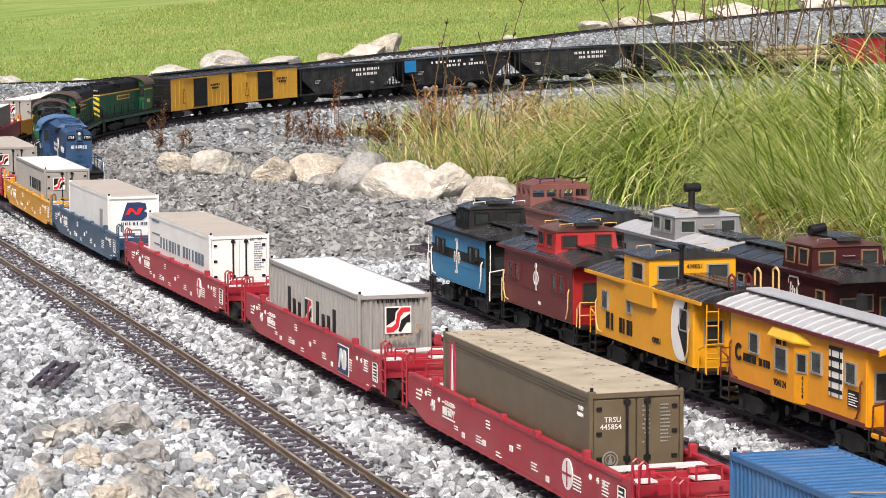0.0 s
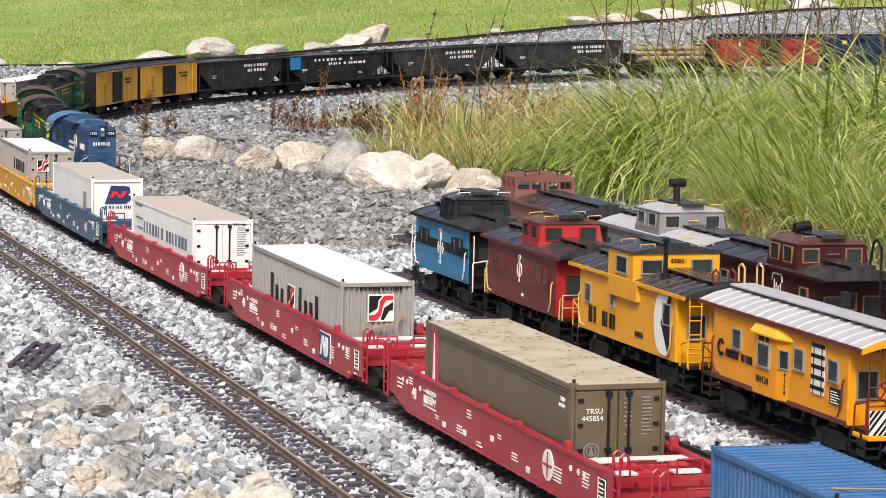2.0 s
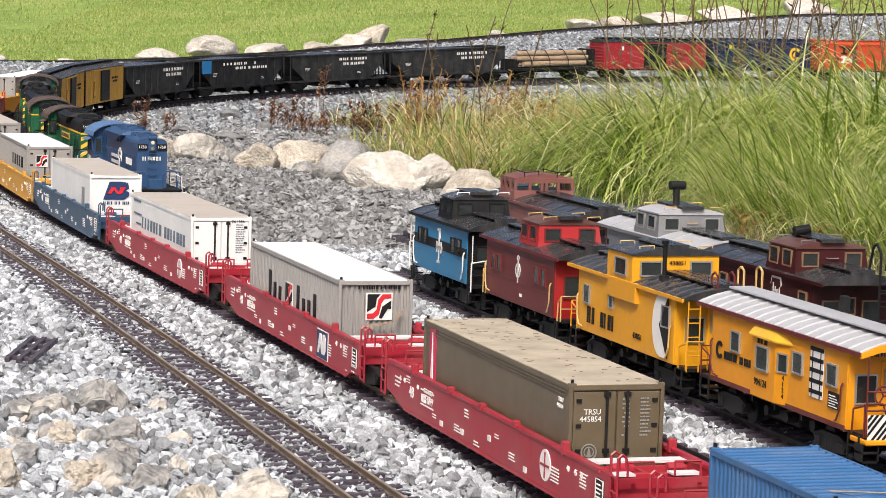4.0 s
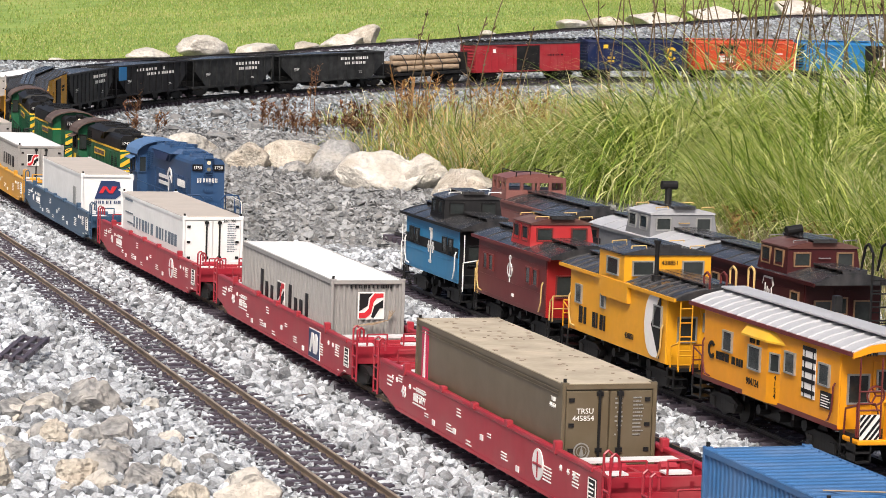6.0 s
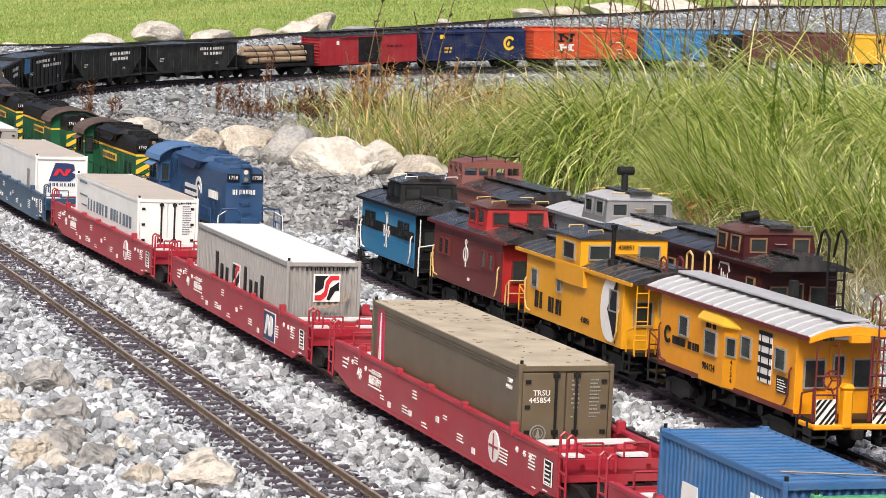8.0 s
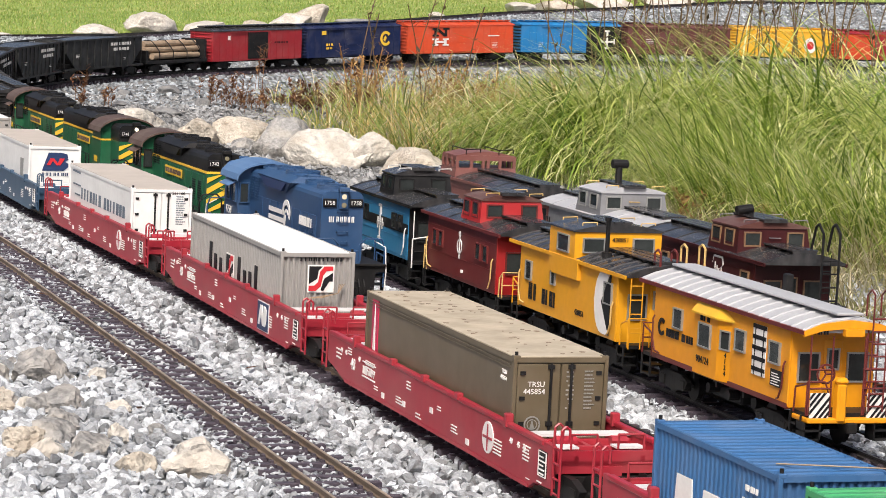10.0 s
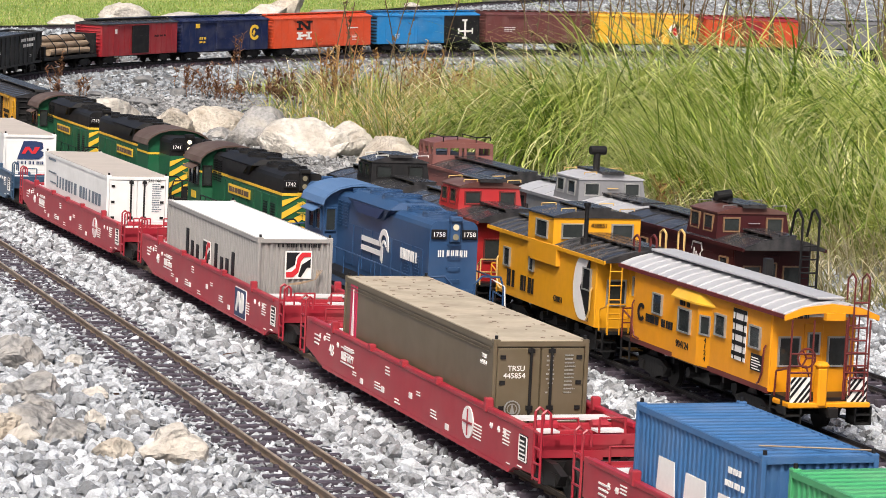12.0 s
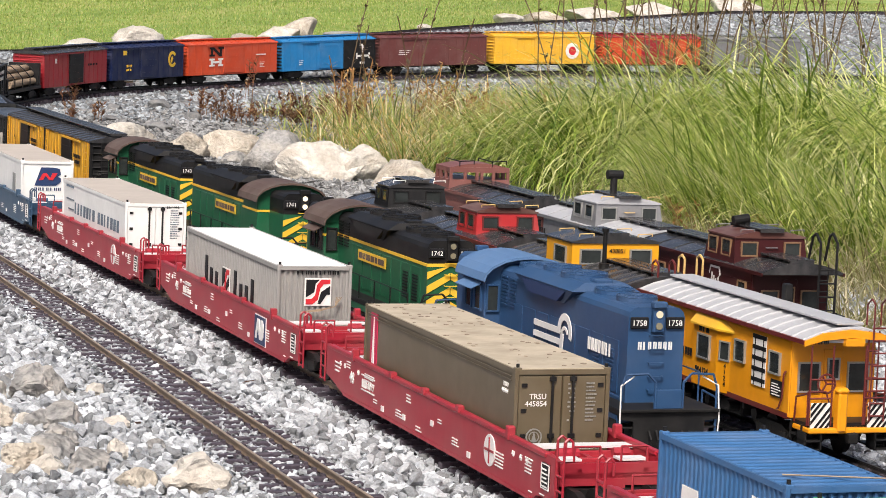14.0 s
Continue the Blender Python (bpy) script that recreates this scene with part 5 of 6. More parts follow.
# buffer stop and switch stand by the end of the caboose track
def signal_lamp(m):
    s = thing("switch_lamp", "small black switch lamp with a green lens", "lamp", "", m)
    b = bx(-.006, .008, -.006, .006, .0, .118)
    box(b, -.011, .013, -.008, .008, .114, .122, bevel=.0015)
    part("post", b, BLACK, s)
    part("lens", rod(bmesh.new(), (-.006, 0, .104), (-.012, 0, .104), .0045, 10), mat("green_lens", (.02, .25, .18), .15), s)


signal_lamp(pose(.5, .5, -.041))


def buffer_stop(m):
    s = thing("buffer_stop", "black bent-metal buffer stop at the track's end", "buffer stop", "", m)
    for e in (-1, 1):
        b = bmesh.new()
        x = e * .022
        wire(b, [(x, -.024, .0), (x, -.01, .014), (x, -.002, .03), (x * .8, .004, .036), (x * .7, .012, .03), (x * .9, .02, .0)], .0026, 6)
        part("strut", b, BLACK, s)
    part("crossbar", rod(bmesh.new(), (-.022, .001, .034), (.022, .001, .034), .003, 8), BLACK, s)


buffer_stop(pose(.383, 1.80, CABOOSE_Z))

# ---- the moving train ----
TRAIN = []


def loco(label, s0_, low, high, roof_cab, numbers, reverse=False, stripes=False, lit=True):
    """A high-hood road switcher; its own zero is at the hood's front."""
    s0 = s0_ + .02
    c = thing("diesel_locomotive", label, "locomotive", "moving train")
    L = .60
    b = bmesh.new()
    box(b, -.05, .05, -.038, .512, .044, .05, bevel=.0008)
    part("walkway", b, DARK_METAL, c)
    part("side_sill", bx(-.0495, .0495, -.03, .505, .036, .0438, bevel=.0006), low, c)
    for yy, e in ((-.038, -1), (.512, 1)):
        b = bmesh.new()
        prism(b, [(-.05, .05), (.05, .05), (.05, .041), (.036, .039), (.034, .008), (-.034, .008), (-.036, .039), (-.05, .041)], "y", yy - .002, yy + .002)
        pilot = part("pilot", b, BLACK, c)
        part("toe_board", bx(-.049, .049, min(yy, yy + e * .006), max(yy, yy + e * .006), .0475, .0505, bevel=.0006), DARK_METAL, pilot)
        for x in (-.043, .043):
            b = bmesh.new()
            for z in (.012, .022, .032):
                box(b, x - .008, x + .008, min(yy, yy - e * .02), max(yy, yy - e * .02), z, z + .0015)
            for q in (x - .008, x + .008):
                prism(b, [(yy - e * .004, .04), (yy - e * .004, .01), (yy - e * .02, .01), (yy - e * .02, .04)][::int(-e)], "x", q - .0005, q + .0005)
            part("step_well", b, BLACK, pilot)
            grab("corner_rail", pilot, [(x * 1.14, yy, .012), (x * 1.16, yy + e * .003, .04), (x * 1.14, yy, .072), (x * .8, yy - e * .004, .08)], LETTER_WHITE if not stripes else BLACK, .0008)
        for x in (-.02, -.013, .013, .02):
            grab("air_hose", pilot, [(x, yy + e * .002, .03), (x, yy + e * .008, .022), (x * 1.05, yy + e * .007, .012)], BLACK, .0014)
    part("fuel_tank", bx(-.04, .04, .18, .33, .01, .036, bevel=.005), BLACK, c)
    for y in (.09, .385):
        bogie(c, y, 0, .092, 2, half=.04)
    coupler(c, -.036, -1)
    coupler(c, .51, 1)

    def hood(y0, y1, z0, z1, half, material, name):
        k = half - .009
        prof = [(-half, z0), (half, z0), (half, z1 - .009), (half - .0015, z1 - .0045), (half - .0055, z1 - .001), (k, z1), (-k, z1), (-half + .0055, z1 - .001), (-half + .0015, z1 - .0045), (-half, z1 - .009)]
        return part(name, px(prof, "y", y0, y1), material, c)
    split = .112 if stripes else None
    if stripes:
        part("long_hood", bx(-.0285, .0285, 0, .358, .05, split), low, c)
        h = hood(.0004, .358, split, .14, .0285, high, "hood_top")
        part("short_hood", bx(-.0285, .0285, .41, .486, .05, split), low, c)
        hood(.41, .486, split, .14, .0285, high, "short_hood_top")
        part("stripe", bx(-.0292, .0292, -.0006, .358, split - .002, split + .0015), LETTER_YELLOW, c)
    else:
        h = hood(0, .358, .05, .14, .0285, low, "long_hood")
        hood(.41, .486, .05, .14, .0285, low, "short_hood")
    # hood doors and louvres
    leaf = mesh_of("hood_door", bx(-.0005, .0005, 0, .031, .056, .106, bevel=.0003), low)
    share("hood_door", leaf, h, [Matrix.Translation((e * .0288, .02 + i * .037, 0)) for i in range(8) for e in (-1, 1)])
    slat = mesh_of("louvre", bx(-.0006, .0006, 0, .018, 0, .0016), high if stripes else low)
    share("louvre", slat, h, [Matrix.Translation((-.0296, y0, z0 + k * .0036)) for y0, z0 in ((.03, .066), (.065, .066), (.3, .1), (.325, .1)) for k in range(9)])
    # dynamic brake blister: wide at the top, its ends raked, a dark grille in each flank
    bm = bmesh.new()
    lo = [bm.verts.new(q) for q in ((-.029, .165, .1225), (.029, .165, .1225), (.029, .25, .1225), (-.029, .25, .1225))]
    mid = [bm.verts.new(q) for q in ((-.036, .125, .139), (.036, .125, .139), (.036, .29, .139), (-.036, .29, .139))]
    hi = [bm.verts.new(q) for q in ((-.022, .13, .147), (.022, .13, .147), (.022, .285, .147), (-.022, .285, .147))]
    for a_, b_ in ((lo, mid), (mid, hi)):
        for k in range(4):
            bm.faces.new((a_[k], a_[(k + 1) % 4], b_[(k + 1) % 4], b_[k]))
    bm.faces.new(lo[::-1])
    bm.faces.new(hi)
    blister = part("brake_blister", bm, high, h)
    for e in (-1, 1):
        part("grille", px([(.168, .1245), (.247, .1245), (.268, .1365), (.147, .1365)], "x", e * .0335 - .0022, e * .0335 + .0022), BLACK if stripes else LETTER_NAVY, blister)
    for y, r in ((.05, .02), (.105, .02), (.185, .024), (.245, .02), (.32, .018)):
        z = .1405 if y < .12 or y > .29 else .147
        b = bmesh.new()
        disc(b, (0, y, z + .0015), r, "z", .004, 20)
        disc(b, (0, y, z + .004), r * .3, "z", .003, 10)
        for k in range(12):
            a = 6.2832 * k / 12
            rod(b, (0, y, z + .0045), (r * .96 * math.cos(a), y + r * .96 * math.sin(a), z + .0045), .0006, 4)
        for rr in (.6, .96):
            for k in range(20):
                a, a2 = 6.2832 * k / 20, 6.2832 * (k + 1) / 20
                rod(b, (rr * r * math.cos(a), y + rr * r * math.sin(a), z + .0045), (rr * r * math.cos(a2), y + rr * r * math.sin(a2), z + .0045), .0007, 4)
        part("roof_fan", b, BLACK if stripes else low, h)
    b = bmesh.new()
    for y in (.14, .29):
        box(b, -.009, .009, y - .008, y + .008, .14, .15, bevel=.001)
    part("exhaust", b, high, h)
    # cab with an arched roof that overhangs
    b = bx(-.046, .046, .348, .42, .05, .126, bevel=.0008)
    cab = part("cab", b, low, c)
    n = 10
    arc = [(.052 * math.cos(math.pi * i / n), .124 + .026 * math.sin(math.pi * i / n)) for i in range(n + 1)]
    inner = [(.0505 * math.cos(math.pi * i / n), .1228 + .0245 * math.sin(math.pi * i / n)) for i in range(n + 1)]
    part("cab_roof", px(arc + inner[::-1], "y", .337, .43), roof_cab, cab)
    for yy in (.349, .419):
        prism_prof = [(.046, .124)] + inner[1:-1] + [(-.046, .124)]
        part("cab_gable", px(prism_prof, "y", yy - .001, yy + .001), low, cab)
    for yy in (.367, .396):
        window(cab, (-.0466, yy + .008, .092), SIDE_L, .017, .024, high if stripes else low)
    window(cab, (-.043, .3472, .092), END_F, .011, .026, high if stripes else low)
    window(cab, (.032, .3472, .092), END_F, .011, .026, high if stripes else low)
    part("sun_shade", px([(-.0465, .1195), (-.0465, .1205), (-.0585, .1145), (-.0585, .1135)], "y", .357, .409), roof_cab, cab)
    if stripes:
        part("cab_stripe", bx(-.0468, .0468, .3474, .4206, split - .003, split), LETTER_YELLOW, cab)
    # lamps and number boards, at both ends
    for yy, e in ((0, -1), (.486, 1)):
        b = bmesh.new()
        box(b, -.006, .006, yy + e * .006 if e < 0 else yy, yy if e < 0 else yy + e * .006, .117, .142, bevel=.001)
        box(b, -.007, .007, min(yy, yy + e * .009), max(yy, yy + e * .009), .14, .146, bevel=.001)
        hl = part("headlight", b, high, c)
        for z in (.123, .134):
            part("lens", rod(bmesh.new(), (0, yy + e * .004, z), (0, yy + e * .0072, z), .0034, 12), LIT_BRIGHT if reverse and e > 0 else LIT if lit and e < 0 and z > .13 else LAMP, hl)
        bb = bmesh.new()
        for x in (-.018, .018):
            box(bb, x - .009, x + .009, min(yy, yy + e * .003), max(yy, yy + e * .003), .12, .131, bevel=.0008)
        nb = part("number_board", bb, LETTER_BLACK, c)
        if e < 0:
            text("board_number", numbers, .0076, LETTER_WHITE, nb, (-.0262, yy - .0032, .123), END_F)
            text("board_number", numbers, .0076, LETTER_WHITE, nb, (.0098, yy - .0032, .123), END_F)
        else:
            back = Matrix.Rotation(math.pi, 4, "Z") @ END_F
            text("board_number", numbers, .0076, LETTER_WHITE, nb, (.0262, yy + .0032, .123), back)
            text("board_number", numbers, .0076, LETTER_WHITE, nb, (-.0098, yy + .0032, .123), back)
        b = bmesh.new()
        for k in range(5):
            z = .062 + k * .013
            wire(b, [(-.007, yy, z), (-.007, yy + e * .004, z), (.007, yy + e * .004, z), (.007, yy, z)], .0007, 4)
        part("end_rung", b, low if not stripes else LETTER_YELLOW, c)
        b = bmesh.new()
        ye = -.037 if e < 0 else .51
        for x in (-1, 1):
            wire(b, [(x * .048, ye, .02), (x * .048, ye, .07), (x * .044, ye, .082), (x * .022, ye, .083), (x * .014, ye, .075), (x * .014, ye, .05)], .0012)
            wire(b, [(x * .048, ye, .06), (x * .0485, yy + e * .004, .062), (x * .0485, yy + e * .004, .05)], .001)
        box(b, -.013, .013, ye - .001, ye + .001, .05, .068, bevel=.0006)
        part("end_railing", b, BLACK if stripes else low, c)
        if stripes:
            for sgn in (-1, 1):
                polys = []
                for k in range(4):
                    z = .05 + k * .0165
                    polys.append([(sgn * .0005, z + .012), (sgn * .0285, z - .004 if z - .004 > .05 else .05), (sgn * .0285, z + .0045), (sgn * .0005, z + .02)])
                tt = END_F if e < 0 else Matrix.Rotation(math.pi, 4, "Z") @ END_F
                flat_shape("chevron", [[(u, min(v, .111)) for u, v in q] for q in polys], LETTER_YELLOW, c, (0, yy + e * .0008, 0), tt)
    for x in (-.0488, .0488):
        b = bmesh.new()
        wire(b, [(x, .006, .05), (x, .006, .078), (x, .335, .078), (x, .341, .05)], .0009)
        for k in range(5):
            rod(b, (x, .07 + k * .06, .05), (x, .07 + k * .06, .078), .0009)
        part("side_railing", b, BLACK if stripes else low, c)
    if stripes:
        for sd in (SIDE_L, Matrix.Rotation(math.pi, 4, "Z") @ SIDE_L):
            e = -1 if sd is SIDE_L else 1
            flat_shape("name_panel", [rect(-.055, 0, .11, .013)], LETTER_YELLOW, c, (e * .0306, .2, .09), sd)
            flat_shape("panel_print", [[(u - .05, v) for u, v in q] for q in bars(17, .1, .007, 3)], BROWN_CAB, c, (e * .0312, .2, .093), sd)
            flat_shape("cab_number_panel", [rect(-.012, 0, .024, .01)], LETTER_YELLOW, c, (e * .0468, .384, .07), sd)
    else:
        text("cab_number", numbers, .016, LETTER_WHITE, c, (-.0472, .409, .072), SIDE_L)
        flat_shape("wheel_emblem", ring(0, .014, .019, .007, -20, 190) + ring(0, .010, .010, .0035, 20, 190) + [rect(-.085, .0, .075, .006), rect(-.085, .011, .072, .006), [(-.012, -.004), (-.004, -.008), (-.002, .012), (-.01, .012)]], LETTER_WHITE, c, (-.0306, .155, .081), SIDE_L)
        bar_name(c, LETTER_WHITE, (-.0306, .093, .088), SIDE_L, 7, .062, .012, 5)
        bar_name(c, LETTER_WHITE, (-.018, -.0006, .1), END_F, 7, .036, .0075, 6)
    TRAIN.append((c, s0 + (0 if not reverse else .467), .09, .385, reverse))
    return c


def running_gear(c, L, inset=.07):
    b = bmesh.new()
    box(b, -.012, .012, .005, L - .005, .024, .034)
    part("center_sill", b, BLACK, c)
    for y in (inset, L - inset):
        bogie(c, y, 0, .056)
    coupler(c, .004, -1)
    coupler(c, L - .004, 1)


def boxcar(label, s0, L, body, door, roof, panel=None, panel_share=0.0, ends=None):
    """A boxcar: ribbed ends and sides, sliding doors, gabled roof with a walk."""
    c = thing("boxcar", label, "boxcar", "moving train")
    w = .049
    running_gear(c, L)
    b = bx(-w, w, .006, L - .006, .03, .13, bevel=.0008)
    hull = part("body", b, body, c)
    rib = mesh_of("side_rib", bx(-.0011, .0011, -.0011, .0011, .032, .128), body)
    share("side_rib", rib, hull, [Matrix.Translation((e * w, .01 + (L - .02) * i / 14, 0)) for i in range(15) for e in (-1, 1)])
    if panel:
        part("end_panel", bx(-w - .0015, w + .0015, L - .006 - L * panel_share, L - .0052, .03, .1301), panel, hull)
    bar = mesh_of("end_rib", rod(bmesh.new(), (-w + .006, 0, 0), (w - .006, 0, 0), .0026, 6), ends or panel or body)
    if ends:
        for y in (.0056, L - .0056):
            part("end_sheet", bx(-w - .0006, w + .0006, y - .0012, y + .0012, .0305, .13), ends, hull)
    share("end_rib", bar, hull, [Matrix.Translation((0, y, .04 + k * .0115)) for y in (.006, L - .006) for k in range(8)])
    for e in (-1, 1):
        b = bx(e * (w + .002) - .0018, e * (w + .002) + .0018, L * .39, L * .6, .036, .124, bevel=.0005)
        for z in (.05, .07, .09, .11):
            box(b, e * (w + .0035) - .001, e * (w + .0035) + .001, L * .395, L * .595, z - .0008, z + .0008)
        d = part("sliding_door", b, door, hull)
        part("door_track", bx(e * (w + .003) - .002, e * (w + .003) + .002, L * .2, L * .62, .124, .127), body, d)
    b = px([(-w - .002, .1285), (w + .002, .1285), (w + .002, .131), (0, .142), (-w - .002, .131)], "y", .002, L - .002)
    top = part("roof", b, roof, c)
    seam = mesh_of("roof_rib", px([(-w - .0025, .1295), (w + .0025, .1295), (w + .0025, .132), (0, .1432), (-w - .0025, .132)], "y", -.001, .001), roof)
    share("roof_rib", seam, top, [Matrix.Translation((0, .004 + (L - .008) * i / 10, 0)) for i in range(11)])
    slatted_walk(c, 0, .011, .0, L, .1445, roof)
    ladder("side_ladder", c, -w - .003, .012, .03, .032, .128, 8, body)
    ladder("side_ladder", c, -w - .003, L - .03, L - .012, .032, .128, 8, body)
    ladder("end_ladder", c, .002, -w + .004, -w + .02, .032, .128, 8, ends or body, .0009, "x")
    TRAIN.append((c, s0, .07, L - .07, False))
    return c


def hopper(label, s0, L, body, loads=True):
    """An open hopper car: ribbed sides, sloping end sheets, hopper bays, a heaped load."""
    c = thing("hopper_car", label, "hopper car", "moving train")
    w = .05
    running_gear(c, L, .062)
    b = bmesh.new()
    for e in (-1, 1):
        prism(b, [(.02, .122), (L - .02, .122), (L - .02, .085), (L - .085, .036), (.085, .036), (.02, .085)], "x", e * w - .0012, e * w + .0012)
    for y0, y1 in ((.02, .09), (L - .02, L - .09)):
        prism(b, [(y0, .118), (y0 + (.0012 if y1 > y0 else -.0012), .118), (y1 + (.0012 if y1 > y0 else -.0012), .04), (y1, .04)], "x", -w, w)
    for k in range(4):
        y = .1 + (L - .2) * k / 3
        prism(b, [(y - .035, .05), (y + .035, .05), (y + .01, .014), (y - .01, .014)], "x", -.034, .034)
    hull = part("hull", b, body, c)
    n = 11
    for i in range(n + 1):
        y = .024 + (L - .048) * i / n
        lo = .036 if .085 < y < L - .085 else .085 - .049 * min(y - .02, L - .02 - y) / .065
        for e in (-1, 1):
            part("side_rib", bx(min(e * w, e * (w + .004)), max(e * w, e * (w + .004)), y - .0016, y + .0016, lo, .12), body, hull)
    b = bmesh.new()
    for e in (-1, 1):
        box(b, e * w - .004, e * w + .004, .014, L - .014, .119, .124, bevel=.0006)
        box(b, e * w - .003, e * w + .003, .01, L - .01, .032, .038)
    for y in (.016, L - .016):
        box(b, -w, w, y - .003, y + .003, .119, .124)
        for x in (-w + .002, w - .002, -.018, .018):
            box(b, x - .0016, x + .0016, y - .0016, y + .0016, .034, .12)
        box(b, -w, w, y - .012, y + .012, .033, .037)
    part("top_rail", b, body, hull)
    ladder("side_ladder", c, -w - .002, .008, .022, .03, .12, 7, body)
    ladder("side_ladder", c, -w - .002, L - .022, L - .008, .03, .12, 7, body)
    b = bmesh.new()
    prism(b, [(.03, .105), (L - .03, .105), (L - .06, .119), (L * .5, .124), (.06, .119)], "x", -w + .002, w - .002)
    part("load", b, BLACK_ROOF, c, "dark heaped load")
    TRAIN.append((c, s0, .062, L - .062, False))
    return c


BACK = Matrix.Rotation(math.pi, 4, "Z") @ SIDE_L


def both(name, polys, material, c, L, x, y, z):
    """The same painted shape on either side of a car."""
    flat_shape(name, polys, material, c, (-x, y, z), SIDE_L)
    flat_shape(name, polys, material, c, (x, L - y, z), BACK)


loco("dark blue high-hood diesel locomotive, headlight lit, faded cab roof", 0.0, LOCO_BLUE, LOCO_BLUE, LOCO_ROOF, "1758")
loco("green and black diesel locomotive with yellow stripes, brown cab roof", .593, LOCO_GREEN, BLACK, BROWN_CAB, "1742", stripes=True, lit=False)
loco("green and black diesel locomotive running cab first", 1.212, LOCO_GREEN, BLACK, BROWN_CAB, "1741", reverse=True, stripes=True, lit=False)
loco("green and black diesel locomotive at the rear of the set", 1.756, LOCO_GREEN, BLACK, BROWN_CAB, "1743", stripes=True, lit=False)
for s0, seed in ((2.325, 1), (2.73, 2)):
    yb = boxcar("yellow boxcar with black doors and a black roof", s0, .39, BOX_YELLOW, BLACK, BLACK_ROOF, ends=BLACK)
    both("outline_emblem", [[(-.006, 0), (.012, 0), (.012, .02), (.004, .045), (0, .045), (-.002, .02)]], LETTER_BLACK, yb, .39, .0512, .305, .05)
    both("outline_emblem_inner", [[(-.004, .002), (.010, .002), (.010, .02), (.003, .04), (.001, .04), (0, .02)]], BOX_YELLOW, yb, .39, .0518, .305, .05)
    both("name_print", bars(8, .06, .006, seed) + [[(u + .01, v - .01) for u, v in q] for q in bars(6, .045, .006, seed + 4)], LETTER_BLACK, yb, .39, .0514, .13, .095)


def lettered_hopper(label, s0, L, body, material, rows):
    h = hopper(label, s0, L, body)
    for n, w, y, z, sz in rows:
        both("name_print", bars(n, w, sz, n, .35), material, h, L, .0546, y, z)
    both("stencil", lines(3, .025, .012, 2), material, h, L, .0546, L - .08, .07)
    both("stencil", lines(2, .02, .008, 3), material, h, L, .0546, .15, .055)
    return h


lettered_hopper("weathered black hopper car with white lettering", 3.125, .505, HOPPER_GREY, LETTER_WHITE, ((8, .15, .24, .1, .009), (6, .11, .22, .084, .009)))
hb = lettered_hopper("black hopper car with a blue corner panel", 3.65, .51, HOPPER_BLACK, LETTER_WHITE, ((7, .14, .37, .103, .008), (1, .012, .19, .103, .008), (8, .2, .3, .089, .008)))
part("blue_panel", bx(-.0556, -.0545, .43, .48, .08, .12), BOX_BLUE, hb)
part("blue_panel", bx(.0545, .0556, .02, .07, .08, .12), BOX_BLUE, hb)
lettered_hopper("weathered black hopper car with white lettering", 4.185, .49, HOPPER_GREY, LETTER_WHITE, ((8, .15, .24, .1, .009), (6, .11, .22, .084, .009)))
lettered_hopper("weathered black hopper car with white lettering", 4.695, .55, HOPPER_GREY, LETTER_WHITE, ((8, .15, .24, .1, .009), (6, .11, .22, .084, .009)))


def log_car(label, s0, L):
    c = thing("log_car", label, "flat car", "moving train")
    running_gear(c, L)
    part("deck", bx(-.048, .048, .004, L - .004, .032, .042, bevel=.001), BLACK, c)
    for y in (.012, L - .012):
        part("bulkhead", bx(-.046, .046, y - .006, y + .006, .042, .105 if y > .1 else .075, bevel=.001), BLACK, c)
    rnd = random.Random(4)
    for x, z in ((-.033, .055), (-.011, .055), (.011, .055), (.033, .055), (-.022, .074), (0, .074), (.022, .075), (-.01, .092), (.012, .092)):
        r = rnd.uniform(.0095, .0115)
        a = rnd.uniform(.022, .03)
        mid = (x + rnd.uniform(-.004, .004), L * rnd.uniform(.4, .6), z + rnd.uniform(-.002, .003))
        p0, p1 = (x + rnd.uniform(-.004, .004), a + rnd.uniform(0, .03), z), (x + rnd.uniform(-.004, .004), L - a - rnd.uniform(0, .03), z)
        b = rod(bmesh.new(), p0, mid, r * rnd.uniform(.75, 1), 11)
        rod(b, mid, p1, r * rnd.uniform(.7, .95), 11)
        part("log", b, LOG, c)
    for y in (.08, .16, .24, .32):
        part("strap", wire(bmesh.new(), [(-.047, y, .042), (-.047, y, .07), (-.03, y, .09), (-.01, y, .104), (.012, y, .104), (.03, y, .09), (.047, y, .07), (.047, y, .042)], .0016), BLACK, c)
    TRAIN.append((c, s0, .07, L - .07, False))


log_car("flat car loaded with strapped pale logs", 5.27, .365)
r1 = boxcar("red boxcar with a dark door and black roof", 5.66, .465, BOX_RED, BLACK, BLACK_ROOF)
both("square_emblem", [rect(-.006, 0, .012, .014)], LETTER_WHITE, r1, 0.465, .0512, .38, .1)
both("name_print", bars(6, .07, .006, 3), LETTER_BLACK, r1, 0.465, .0512, .15, .085)
n1 = boxcar("navy boxcar with a yellow ring emblem", 6.15, .45, BOX_NAVY, BOX_NAVY, BOX_NAVY)
both("ring_emblem", ring(0, 0, .026, .010, 35, 325) + [[(-.012, -.004), (-.004, -.012), (.004, .002), (-.002, .01)]], LETTER_YELLOW, n1, 0.45, .0512, .08, .088)
both("name_print", bars(3, .035, .008, 1) + [[(u, v - .012) for u, v in q] for q in bars(3, .03, .007, 2)] + [rect(-.02, .038, .02, .014)], LETTER_YELLOW, n1, 0.45, .0512, .36, .07)
